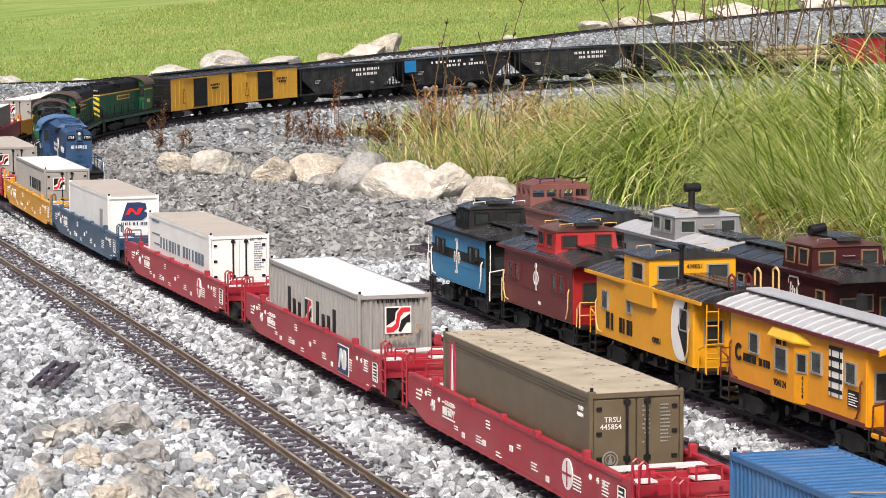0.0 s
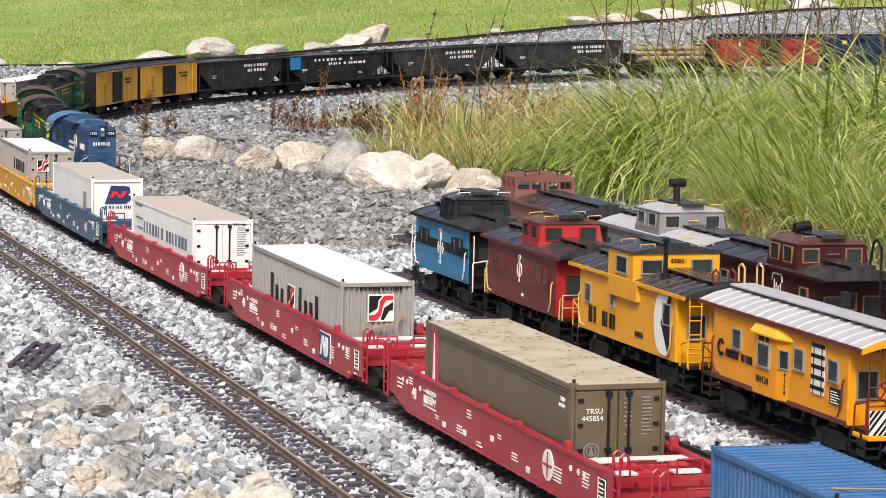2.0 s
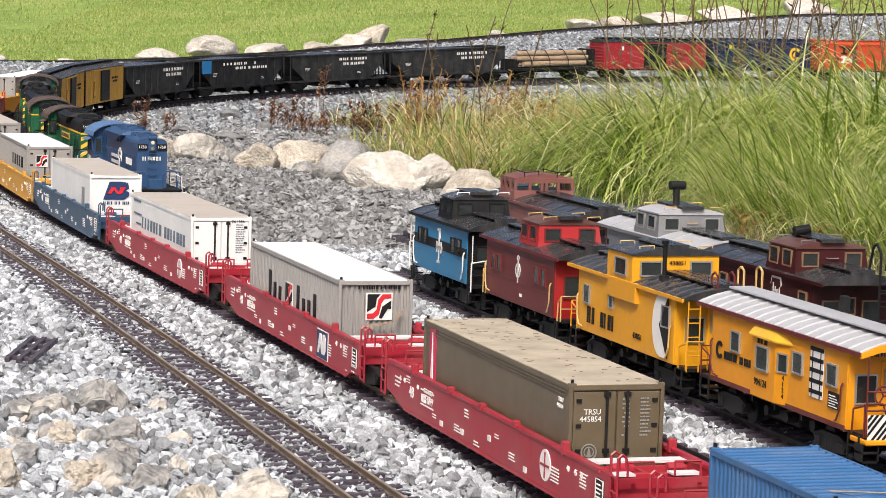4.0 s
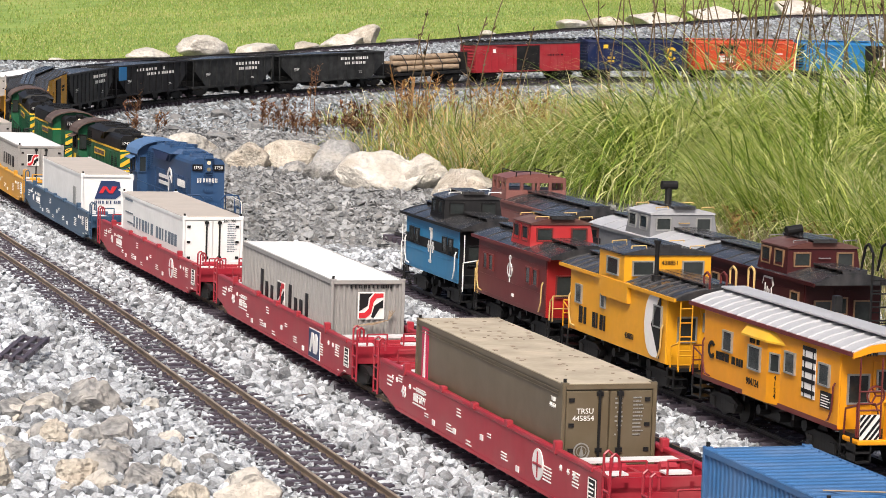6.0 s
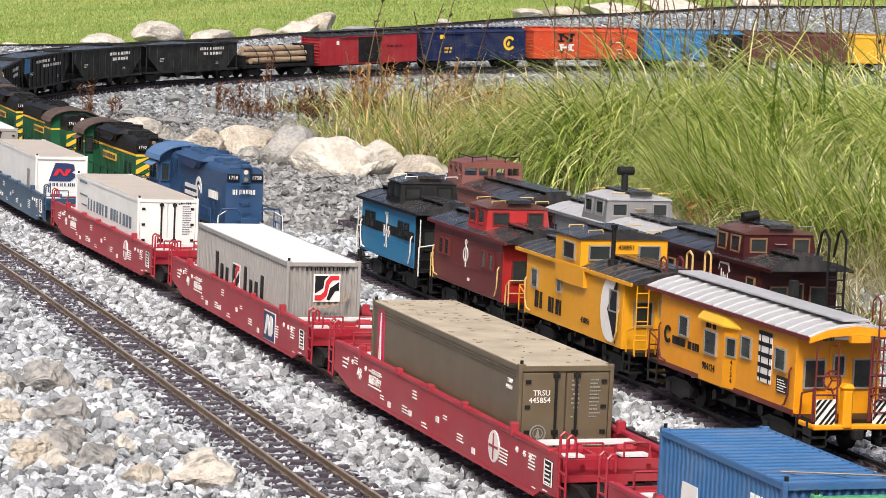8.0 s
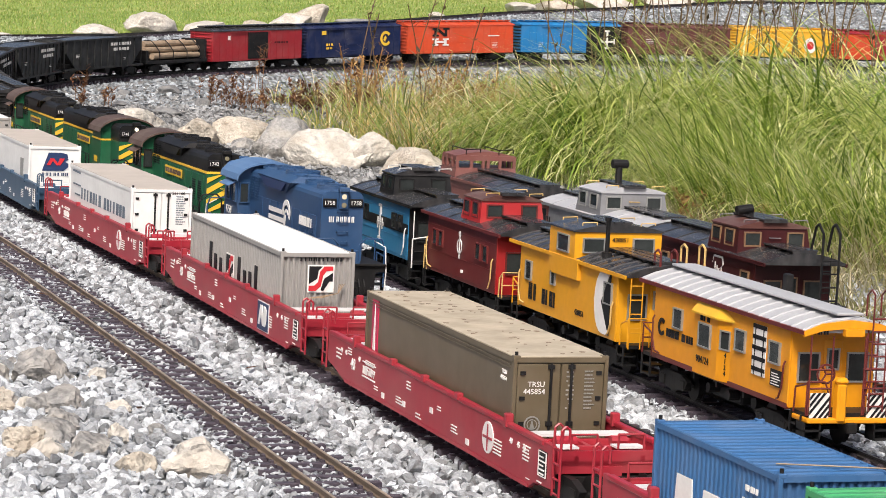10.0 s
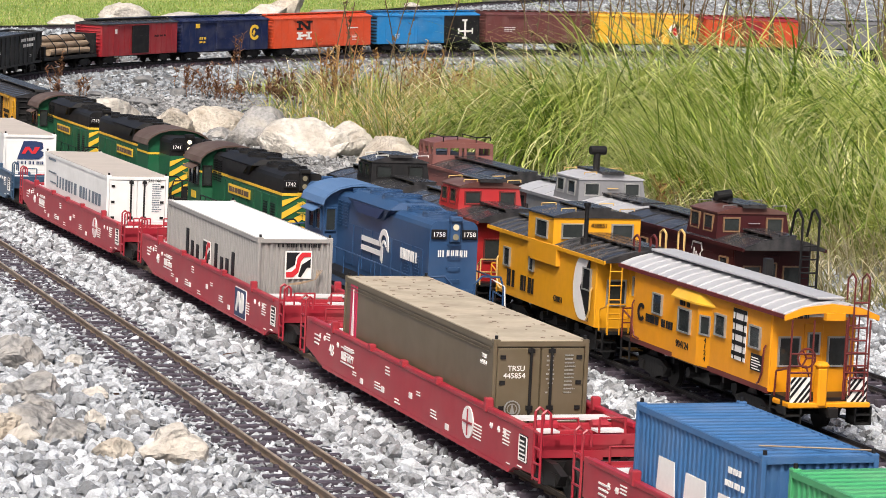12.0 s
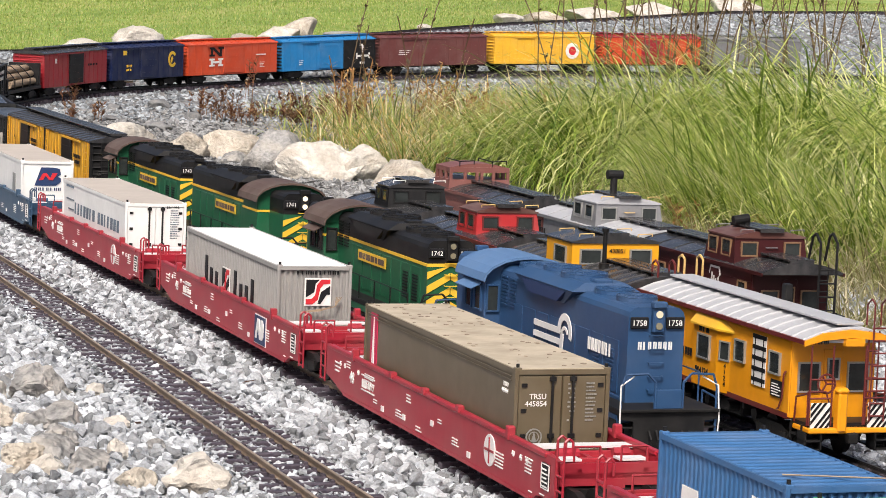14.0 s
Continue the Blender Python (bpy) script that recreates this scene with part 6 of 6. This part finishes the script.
o1 = boxcar("orange-red boxcar with bold black and white letters", 6.625, .47, BOX_ORANGE, BOX_ORANGE, BOX_ORANGE)


def bold_n(s):
    return [[(0, 0), (.022 * s, 0), (.022 * s, .005 * s), (.014 * s, .005 * s), (.014 * s, .018 * s), (.04 * s, 0), (.05 * s, 0), (.05 * s, .019 * s), (.058 * s, .019 * s), (.058 * s, .024 * s), (.036 * s, .024 * s), (.036 * s, .019 * s), (.042 * s, .019 * s), (.042 * s, .008 * s), (.018 * s, .024 * s), (0, .024 * s), (0, .019 * s), (.006 * s, .019 * s), (.006 * s, .005 * s), (0, .005 * s)]]


both("bold_letter_shape", bold_n(1.25), LETTER_BLACK, o1, 0.47, .0512, .36, .091)
both("bold_letter_shape", [rect(0, 0, .026, .006), rect(.007, 0, .011, .026), rect(0, .02, .026, .006), rect(.018, .01, .03, .007), rect(.044, 0, .026, .006), rect(.05, 0, .011, .026), rect(.044, .02, .026, .006)], LETTER_WHITE, o1, 0.47, .0512, .36, .058)
both("stencil", lines(4, .025, .02, 2) + [rect(-.02, .04, .05, .004)], LETTER_WHITE, o1, 0.47, .0512, .1, .05)
b1 = boxcar("bright blue boxcar with a black end panel and white monogram", 7.12, .45, BOX_BLUE, BOX_BLUE, BOX_BLUE, BLACK, .34)
both("white_monogram", [rect(-.003, .0, .008, .07), rect(-.03, .024, .066, .007), rect(-.012, .063, .022, .007), rect(-.012, 0, .022, .007), rect(-.03, .018, .006, .02), rect(.03, .018, .006, .02)], LETTER_WHITE, b1, 0.45, .0522, .07, .045)
both("stencil", lines(3, .02, .02, 2), LETTER_WHITE, b1, 0.45, .0512, .37, .05)
br = boxcar("weathered brown boxcar with faint white stencils", 7.59, .475, BOX_BROWN, BOX_BROWN, BOX_BROWN)
both("stencil", lines(3, .05, .02, 2), LETTER_WHITE, br, 0.475, .0512, .39, .07)
ly = boxcar("yellow boxcar with a pale round emblem", 8.09, .455, BOX_LEMON, BOX_LEMON, BOX_LEMON)
both("round_emblem", ring(0, 0, .03, .03), LETTER_WHITE, ly, 0.455, .0512, .11, .078)
both("round_emblem_centre", ring(0, 0, .016, .016), LETTER_RED, ly, 0.455, .0518, .11, .078)
boxcar("red boxcar near the end of the train", 8.57, .45, BOX_ORANGE, BOX_RED, BOX_RED)
boxcar("grey boxcar at the end of the train", 9.04, .45, SILVER, SILVER, SILVER)

# ---- boulders ----


def boulder(label, x, y, w, d, h, material, seed, sink=0.25, rz=0.0, group="garden boulders", lift=0.0, smooth=True, cuts=12, sub=4, rugged=None):
    """A weathered stone: a ball cut by random planes, then roughened at three scales."""
    rnd = random.Random(seed)
    bm = bmesh.new()
    bmesh.ops.create_icosphere(bm, subdivisions=sub, radius=1.0)
    planes = []
    for _ in range(cuts):
        n = Vector((rnd.gauss(0, 1), rnd.gauss(0, 1), rnd.gauss(0, .8))).normalized()
        planes.append((n, rnd.uniform(.5, .85)))
    off = Vector((seed * 3.1, seed * 1.7, seed * .9))
    for v in bm.verts:
        p = v.co.copy()
        for n, k in planes:
            t = p.dot(n) - k
            if t > 0:
                p -= n * t * .97
        k = rugged or (1.0 if smooth else 2.0)
        p *= 1 + .10 * noise.noise(p * 1.7 + off) + k * .06 * noise.noise(p * 4.5 + off) + k * .045 * noise.noise(p * 11 + off) + k * .02 * noise.noise(p * 26 + off)
        v.co = p
    top = max(v.co.z for v in bm.verts)
    bm.transform(Matrix.Diagonal((w / 1.7, d / 1.7, h / (top * (2 - 2 * sink)) if sink < 1 else h, 1)))
    me = mesh_of("boulder", bm, material, smooth)
    ob = new("boulder", me)
    ztop = max(v.co.z for v in me.vertices)
    ob.matrix_basis = pose(x, y, float(ground_z(x, y)) + h - ztop + lift, 0, 0, rz)
    return tagged(ob, label, "boulder", group)


MID = [(.557, 4.73, .10, .05, 0), (.64, 4.62, .145, .064, 1), (.735, 4.42, .125, .062, 0), (.855, 4.42, .17, .066, 0), (.89, 4.08, .17, .095, 2), (.905, 3.76, .20, .085, 1), (.99, 3.76, .16, .08, 1), (1.025, 3.52, .18, .066, 0), (.80, 4.2, .07, .03, 2), (.95, 3.95, .12, .06, 1), (.68, 4.5, .06, .03, 2)]
KINDS = ((BOULDER, "rounded tan sandstone boulder on slate chips"), (BOULDER_PALE, "smooth pale cream boulder on slate chips"), (BOULDER_GREY, "rough grey boulder on slate chips"))
for i, (x, y, w, h, k) in enumerate(MID):
    f = .972 if i < 5 else .985
    boulder(KINDS[k][1], -.8 + (x + .8) * f, (y + w * .3 + 2.06) * f - 2.06, w * .92, w * .8, h * .98, KINDS[k][0], 240 + i, rz=37 * i, cuts=11, rugged=1.25)
FG = [(-.325, .60, .088, .042, 2), (-.41, .57, .05, .02, 1), (-.43, .45, .04, .02, 2), (-.395, .43, .062, .03, 0), (-.30, .64, .03, .012, 2), (-.315, .265, .036, .024, 1), (-.355, .325, .055, .026, 2),
      (-.405, .225, .07, .03, 0), (-.352, .20, .065, .026, 2), (-.478, .215, .05, .045, 0), (-.37, .68, .06, .012, 2), (-.27, .30, .03, .015, 2), (-.44, .34, .05, .022, 2), (-.33, .47, .045, .02, 2), (-.28, .42, .035, .016, 1)]
FK = ((BOULDER, "tan sandstone lump among the ballast"), (BOULDER_PALE, "pale stone lump among the ballast"), (BOULDER_GREY, "grey broken rock among the ballast"))
for i, (x, y, w, h, k) in enumerate(FG):
    boulder(FK[k][1], x, y, w * .8, w * .6, h * .9, FK[k][0], 70 + i, rz=51 * i, group="rocks beside the siding", smooth=False, cuts=22, sub=4)
rf = random.Random(17)
for i in range(17):
    x, y = rf.uniform(-.5, -.26), rf.uniform(.08, .72)
    if x < -.52 + .13 * (y + .2):
        x += .1
    w = rf.uniform(.022, .06)
    k = rf.choice((2, 2, 1, 2, 0, 1, 1))
    boulder(FK[k][1], x, y, w, w * .8, w * rf.uniform(.35, .6), FK[k][0], 500 + i, rz=rf.uniform(0, 360), group="rocks beside the siding", smooth=False, cuts=20, sub=3)
FAR = [(1.03, .10, .02, 1), (1.44, .21, .055, 1), (1.71, .29, .10, 1), (1.98, .27, .05, 1), (2.24, .18, .04, 0), (2.42, .2, .06, 1), (2.53, .18, .10, 0), (2.8, .25, .02, 2), (3.22, .1, .03, 1), (3.7, .22, .055, 1), (3.92, .24, .06, 0), (4.2, .28, .07, 1), (4.6, .3, .08, 1), (5.2, .34, .09, 1), (.7, .16, .04, 1), (.3, .2, .05, 0)]
for i, (x, w, h, k) in enumerate(FAR):
    boulder(("tan boulder at the edge of the lawn", "pale boulder at the edge of the lawn", "flat grey stone at the edge of the lawn")[k], x, 8.8 + .4 * x, w, w * .7, h, KINDS[k][0], 100 + i, rz=29 * i, group="boulders along the lawn")
for i, (x, y, w, h) in enumerate(((.966, 5.76, .09, .03), (.95, 5.3, .07, .025), (.81, 5.65, .06, .02), (1.1, 4.9, .09, .02), (.78, 4.95, .08, .02), (.7, 5.2, .06, .015), (1.2, 4.75, .07, .02))):
    boulder("dark flat slate stone", x, y, w, w * .7, h, STONE_SLATE, 130 + i, rz=41 * i, group="slate stones")

# ---- grasses ----


def leaf_material(name, cols, translucent=0.35):
    m = bpy.data.materials.new(name)
    m.use_nodes = True
    nt = m.node_tree
    b = nt.nodes["Principled BSDF"]
    b.inputs["Roughness"].default_value = 0.5
    geo = nt.nodes.new("ShaderNodeNewGeometry")
    r = nt.nodes.new("ShaderNodeValToRGB")
    for i, (p, c) in enumerate(cols):
        e = r.color_ramp.elements[i] if i < 2 else r.color_ramp.elements.new(p)
        e.position, e.color = p, (*c, 1)
    nt.links.new(geo.outputs["Random Per Island"], r.inputs["Fac"])
    nt.links.new(r.outputs["Color"], b.inputs["Base Color"])
    tr = nt.nodes.new("ShaderNodeBsdfTranslucent")
    nt.links.new(r.outputs["Color"], tr.inputs["Color"])
    mix = nt.nodes.new("ShaderNodeMixShader")
    mix.inputs[0].default_value = translucent
    nt.links.new(b.outputs[0], mix.inputs[1])
    nt.links.new(tr.outputs[0], mix.inputs[2])
    nt.links.new(mix.outputs[0], nt.nodes["Material Output"].inputs["Surface"])
    return m


GREEN_LEAF = leaf_material("green_blades", [(0.0, (0.08, 0.15, 0.02)), (0.4, (0.30, 0.42, 0.06)), (0.72, (0.66, 0.70, 0.22)), (1.0, (0.90, 0.86, 0.55))], .45)
MIXED_LEAF = leaf_material("mixed_blades", [(0.0, (0.16, 0.24, 0.05)), (0.38, (0.42, 0.47, 0.13)), (0.62, (0.66, 0.42, 0.15)), (0.82, (0.80, 0.66, 0.38)), (1.0, (0.86, 0.78, 0.56))], .5)
STRAW_LEAF = leaf_material("straw_blades", [(0.0, (0.30, 0.23, 0.12)), (0.35, (0.36, 0.38, 0.13)), (0.6, (0.60, 0.52, 0.33)), (1.0, (0.76, 0.70, 0.52))], .4)
RUSSET_LEAF = leaf_material("russet_weed", [(0.0, (0.10, 0.045, 0.025)), (0.6, (0.22, 0.10, 0.05)), (1.0, (0.36, 0.22, 0.1))])
LAWN_LEAF = leaf_material("lawn_blades", [(0.0, (0.20, 0.30, 0.06)), (0.6, (0.34, 0.44, 0.10)), (0.85, (0.48, 0.48, 0.17)), (1.0, (0.58, 0.52, 0.26))], .4)


def blade_mesh(name, base, az, length, lean, droop, width, material, seg=6, up=None):
    """Many arching tapered blades in one mesh: base n x 3, the rest per blade."""
    n = len(base)
    t = np.linspace(0, 1, seg + 1)
    ang = lean[:, None] + droop[:, None] * t[None, :] ** 1.3
    ds = length[:, None] / seg
    r = np.concatenate([np.zeros((n, 1)), np.cumsum(np.sin(ang[:, :-1]) * ds, 1)], 1)
    z = np.concatenate([np.zeros((n, 1)), np.cumsum(np.cos(ang[:, :-1]) * ds, 1)], 1)
    ca, sa = np.cos(az)[:, None], np.sin(az)[:, None]
    cx, cy, cz = base[:, :1] + r * ca, base[:, 1:2] + r * sa, base[:, 2:3] + z
    w = width[:, None] * (1 - t[None, :] ** 2 * .92) * .5
    left = np.stack([cx - sa * w, cy + ca * w, cz], -1)
    right = np.stack([cx + sa * w, cy - ca * w, cz], -1)
    V = np.stack([left, right], 2).reshape(n, -1, 3)
    k = np.arange(seg) * 2
    q = np.stack([k, k + 1, k + 3, k + 2], -1)
    F = (q[None] + (np.arange(n) * (seg + 1) * 2)[:, None, None]).reshape(-1, 4)
    V = V.reshape(-1, 3)
    me = bpy.data.meshes.new(name)
    me.vertices.add(len(V))
    me.vertices.foreach_set("co", V.astype(np.float32).ravel())
    me.loops.add(F.size)
    me.loops.foreach_set("vertex_index", F.astype(np.int32).ravel())
    me.polygons.add(len(F))
    me.polygons.foreach_set("loop_start", np.arange(0, F.size, 4, dtype=np.int32))
    me.update(calc_edges=True)
    me.materials.append(material)
    return me


def clump(label, x, y, radius, count, lmin, lmax, droop, width, material, seed, category="grass", lean=.5, wind=None, group="tall grass"):
    """A tussock of four tufts, its blades arching outwards and down the wind."""
    g = thing("grass_clump", label, category, group, pose(x, y, float(ground_z(x, y))))
    for q in range(4):
        rnd = np.random.default_rng(seed * 10 + q)
        n = count // 4
        a, rr = q * 1.571 + rnd.uniform(0, 1.571, n), radius * np.sqrt(rnd.uniform(0, 1, n))
        bx_, by_ = rr * np.cos(a), rr * np.sin(a)
        base = np.stack([bx_, by_, ground_z(x + bx_, y + by_) - float(ground_z(x, y)) - .01], 1)
        az = a + rnd.normal(0, .9, n)
        if wind is not None:
            az = np.where(rnd.uniform(0, 1, n) < .68, wind + rnd.normal(0, .5, n), az)
        me = blade_mesh("tuft", base, az, lmin + (lmax - lmin) * rnd.beta(1.5, 2.0, n), np.abs(rnd.normal(.16, .2, n)) + lean * rr / radius * .5, rnd.uniform(droop * .4, droop * 1.15, n), width * rnd.uniform(.5, 1.4, n), material, seg=7)
        part("tuft", me, material, g)
    return g


GREEN_SPOTS = [(1.60, 3.62, .2, 1700, .30, .56), (1.9, 3.75, .24, 1700, .34, .6), (1.82, 3.2, .24, 2200, .32, .58), (1.58, 2.98, .16, 1300, .2, .42), (2.15, 3.25, .25, 1600, .36, .62), (1.92, 2.7, .22, 1700, .3, .54), (2.4, 4.0, .3, 1400, .36, .6), (2.7, 3.6, .3, 1300, .4, .62), (2.05, 2.2, .25, 1300, .26, .5), (1.42, 3.42, .14, 900, .16, .36), (1.45, 3.8, .16, 800, .18, .38)]
for i, (x, y, r, n, a, c) in enumerate(GREEN_SPOTS):
    clump("arching clump of fresh green ornamental grass", x, y, r, int(n * .62), a, c * 1.18, 3.2, .005, GREEN_LEAF, 200 + i, lean=.75, wind=3.4 if x < 2.1 else None)
MIX_SPOTS = [(1.10, 4.28, .10, 200, .08, .16), (1.3, 4.5, .14, 340, .09, .2), (1.48, 4.25, .14, 420, .1, .22), (1.42, 4.95, .2, 420, .08, .19), (1.7, 5.2, .24, 480, .09, .2), (1.32, 5.5, .14, 200, .06, .13), (1.62, 5.8, .22, 300, .06, .15), (1.95, 4.7, .25, 600, .14, .3), (2.1, 5.6, .3, 420, .08, .2), (1.28, 3.95, .12, 300, .08, .18), (2.6, 5.2, .35, 500, .12, .28), (2.2, 6.3, .3, 300, .06, .15), (1.22, 4.05, .14, 360, .1, .2), (1.6, 4.45, .2, 600, .12, .28), (1.15, 4.7, .12, 200, .06, .14)]
for i, (x, y, r, n, a, c) in enumerate(MIX_SPOTS):
    clump("loose tuft of half-dry meadow grass", x, y, r, int(n * .95), a, c * 1.3, 2.1, .0034, MIXED_LEAF, 230 + i, lean=.8)
STRAW_SPOTS = [(1.22, 2.5, .14, 400, .08, .18), (1.3, 2.05, .16, 500, .1, .2), (1.2, 1.65, .14, 500, .1, .2), (1.42, 3.25, .12, 260, .06, .15), (1.12, 1.3, .12, 350, .08, .18), (1.48, 1.7, .2, 500, .12, .26), (1.55, 2.3, .2, 500, .12, .26), (1.35, 4.0, .2, 200, .06, .14), (.98, 1.55, .1, 420, .07, .17), (1.02, 1.85, .12, 420, .08, .18), (.93, 1.25, .08, 320, .06, .14), (1.08, 2.2, .12, 420, .08, .18)]
for i, (x, y, r, n, a, c) in enumerate(STRAW_SPOTS):
    clump("tangled dry straw at the foot of the grass", x, y, r, int(n * .7), a, c, 2.2, .0026, STRAW_LEAF, 260 + i, wind=3.6)
for i, (x, y) in enumerate(((1.42, 2.72), (1.62, 2.0), (1.75, 1.6), (1.9, 2.0), (1.32, 2.35), (1.3, 1.95), (1.36, 2.6), (1.42, 1.6))):
    clump("arching clump of fresh green ornamental grass", x, y, .16, 800, .16, .36, 2.0, .0034, GREEN_LEAF, 280 + i, wind=3.5)


def weed(label, x, y, height, spread, stems, seed, material, group, tops=14):
    """Upright stems with short side leaves and seed heads."""
    rnd = random.Random(seed)
    w = thing("weed", label, "weed", group, pose(x, y, float(ground_z(x, y)) - .005))
    leaves = bmesh.new()
    for k in range(stems):
        bm = bmesh.new()
        bx0, by0 = rnd.uniform(-spread, spread), rnd.uniform(-spread, spread)
        lx, ly = rnd.uniform(-.25, .25), rnd.uniform(-.25, .25)
        h = height * rnd.uniform(.65, 1)
        pts = [Vector((bx0 + lx * h * t * t, by0 + ly * h * t * t, h * t)) for t in (0, .25, .5, .75, 1)]
        wire(bm, pts, .0016 if height > .2 else .0008, 4)
        for _ in range(tops):
            t = rnd.uniform(.35, 1)
            p = pts[0].lerp(pts[-1], t)
            p = Vector((bx0 + lx * h * t * t, by0 + ly * h * t * t, h * t))
            a = rnd.uniform(0, 6.283)
            s = rnd.uniform(.005, .013) * (1.2 if height > .2 else 1)
            q = p + Vector((math.cos(a), math.sin(a), rnd.uniform(.1, .9))) * s * 1.6
            u = Vector((-math.sin(a), math.cos(a), 0)) * s * .3
            vs = [leaves.verts.new(c) for c in (p, p.lerp(q, .5) + u, q, p.lerp(q, .5) - u)]
            leaves.faces.new(vs)
        part("stem", bm, material, w)
    tagged(part("leaves", leaves, material, w), kind="stuff")
    return w


STALK = leaf_material("dark_stalks", [(0.0, (0.05, 0.035, 0.02)), (0.6, (0.13, 0.085, 0.045)), (1.0, (0.22, 0.17, 0.08))], .1)
for i, (x, y, h, n) in enumerate(((1.62, 4.05, .58, 5), (1.78, 4.1, .62, 6), (1.9, 4.0, .6, 5), (2.02, 4.2, .66, 6), (1.42, 4.7, .42, 4), (1.36, 4.9, .36, 3), (2.3, 4.4, .7, 6), (1.7, 4.6, .5, 4), (2.15, 3.9, .66, 5), (2.5, 4.6, .7, 5), (2.1, 4.5, .74, 7), (2.35, 4.1, .78, 7), (2.6, 4.3, .8, 7), (1.95, 4.35, .68, 6), (2.45, 3.8, .78, 6), (2.75, 4.5, .8, 6))):
    weed("tall thin dark seed stalks above the grass", x, y, h * 1.18, .08, n, 300 + i, STALK, "seed stalks")
rw = random.Random(9)
for i in range(18):
    x, y = rw.uniform(.95, 1.42), 0
    y = 5.05 + rw.uniform(0, .75) + (x - .9) * .1
    weed("low withered russet weed on gravel", x, y, rw.uniform(.05, .10), .035, 6, 330 + i, RUSSET_LEAF, "russet weeds", 20)
for i, (x, y, h) in enumerate(((.60, 5.3, .09), (.66, 5.15, .07), (.58, 5.05, .06), (1.5, 5.7, .12), (1.3, 6.0, .16), (.75, 6.0, .09))):
    weed("low withered russet weed on gravel", x, y, h, .02, 4, 380 + i, RUSSET_LEAF, "russet weeds", 20)

SORREL_LEAF = leaf_material("orange_sorrel", [(0.0, (0.20, 0.09, 0.04)), (0.5, (0.42, 0.22, 0.08)), (1.0, (0.55, 0.40, 0.16))])
for i in range(12):
    x, y = rw.uniform(1.2, 1.75), rw.uniform(4.5, 5.4)
    weed("rusty orange sorrel among the meadow grass", x, y, rw.uniform(.13, .24), .05, 6, 420 + i, SORREL_LEAF, "sorrel", 26)
for i, (x, y) in enumerate(((1.15, 2.3), (1.22, 2.45), (1.1, 1.95), (1.3, 2.6), (1.18, 2.1))):
    weed("rusty orange sorrel at the foot of the grass", x, y, .1, .04, 5, 440 + i, SORREL_LEAF, "sorrel", 24)

# mown lawn, blades on the strip that can be told apart
rl = np.random.default_rng(77)
nl = 110000
u = rl.uniform(0, 1, nl) ** 1.8
lx = rl.uniform(-1.5, 9, nl)
lx = np.where(rl.uniform(0, 1, nl) < .6, rl.uniform(.2, 5, nl), lx) + u * 4
ly = 8.78 + .4 * lx + u * 13 + rl.uniform(0, .1, nl)
lawn_base = np.stack([lx, ly, ground_z(lx, ly)], 1)
lawn = blade_mesh("lawn_grass", lawn_base, rl.uniform(0, 6.283, nl), rl.uniform(.006, .014, nl) * (1 + u), np.abs(rl.normal(.2, .3, nl)), rl.uniform(.2, 1.2, nl), rl.uniform(.002, .005, nl) * (1 + u), LAWN_LEAF, seg=2)
tagged(new("lawn_grass", lawn), "short mown sunlit lawn grass", "grass", "", "stuff")


# ---- small things by the siding ----
def rail_scrap(m):
    s = thing("tie_strip", "dark scrap of plastic track ties on the ballast", "scrap", "", m)
    for k in range(3):
        part("strip", bx(-.003 + k * .013, .003 + k * .013, -.06, .06, 0, .006, bevel=.0008), TIE, s)
    for k in range(4):
        part("cross_strip", bx(-.004, .03, -.05 + k * .033, -.044 + k * .033, .001, .005), TIE, s)


rail_scrap(pose(-.36, .92, .004, 4, 3, -22))
rnd_leaf = random.Random(31)
for i in range(7):
    bm = bmesh.new()
    s = rnd_leaf.uniform(.006, .012)
    vs = [bm.verts.new(c) for c in ((-s, 0, 0), (-s * .3, s * .5, .001), (s, 0, .002), (-s * .3, -s * .5, .001))]
    bm.faces.new(vs)
    bmesh.ops.solidify(bm, geom=bm.faces, thickness=.0006)
    ob = new("fallen_leaf", mesh_of("fallen_leaf", bm, RUSSET_LEAF))
    x, y = ((-.24, .45), (-.27, .38), (.1, .3), (-.1, .62), (-.3, .75), (.29, .35), (-.22, 1.2))[i]
    ob.matrix_basis = pose(x, y, float(ground_z(x, y)) + .013, rnd_leaf.uniform(-20, 20), rnd_leaf.uniform(-20, 20), rnd_leaf.uniform(0, 360))
    tagged(ob, "small dry reddish fallen leaf on stones", "leaf", "fallen leaves")


# ---- what moves ----
def motions():
    """The train runs at an even pace along its line, towards the camera."""
    front = float(np.interp(0.232, MAIN.xy[:, 1], MAIN.s)) + .0098
    for c, s0, a, b, reverse in TRAIN:
        rows = []
        for k in range(29):
            t = k * 0.5
            head = front + SPEED * (14.0 - t) + s0
            if reverse:
                m = MAIN.stance(head - b, head - a) @ pose(0, 0, 0, 0, 0, 180) @ Matrix.Translation((0, -(a + b) / 2, 0))
            else:
                m = MAIN.stance(head + a, head + b) @ Matrix.Translation((0, -(a + b) / 2, 0))
            rows.append((t, m))
        walk(c, rows)


SPEED = 0.2598
motions()
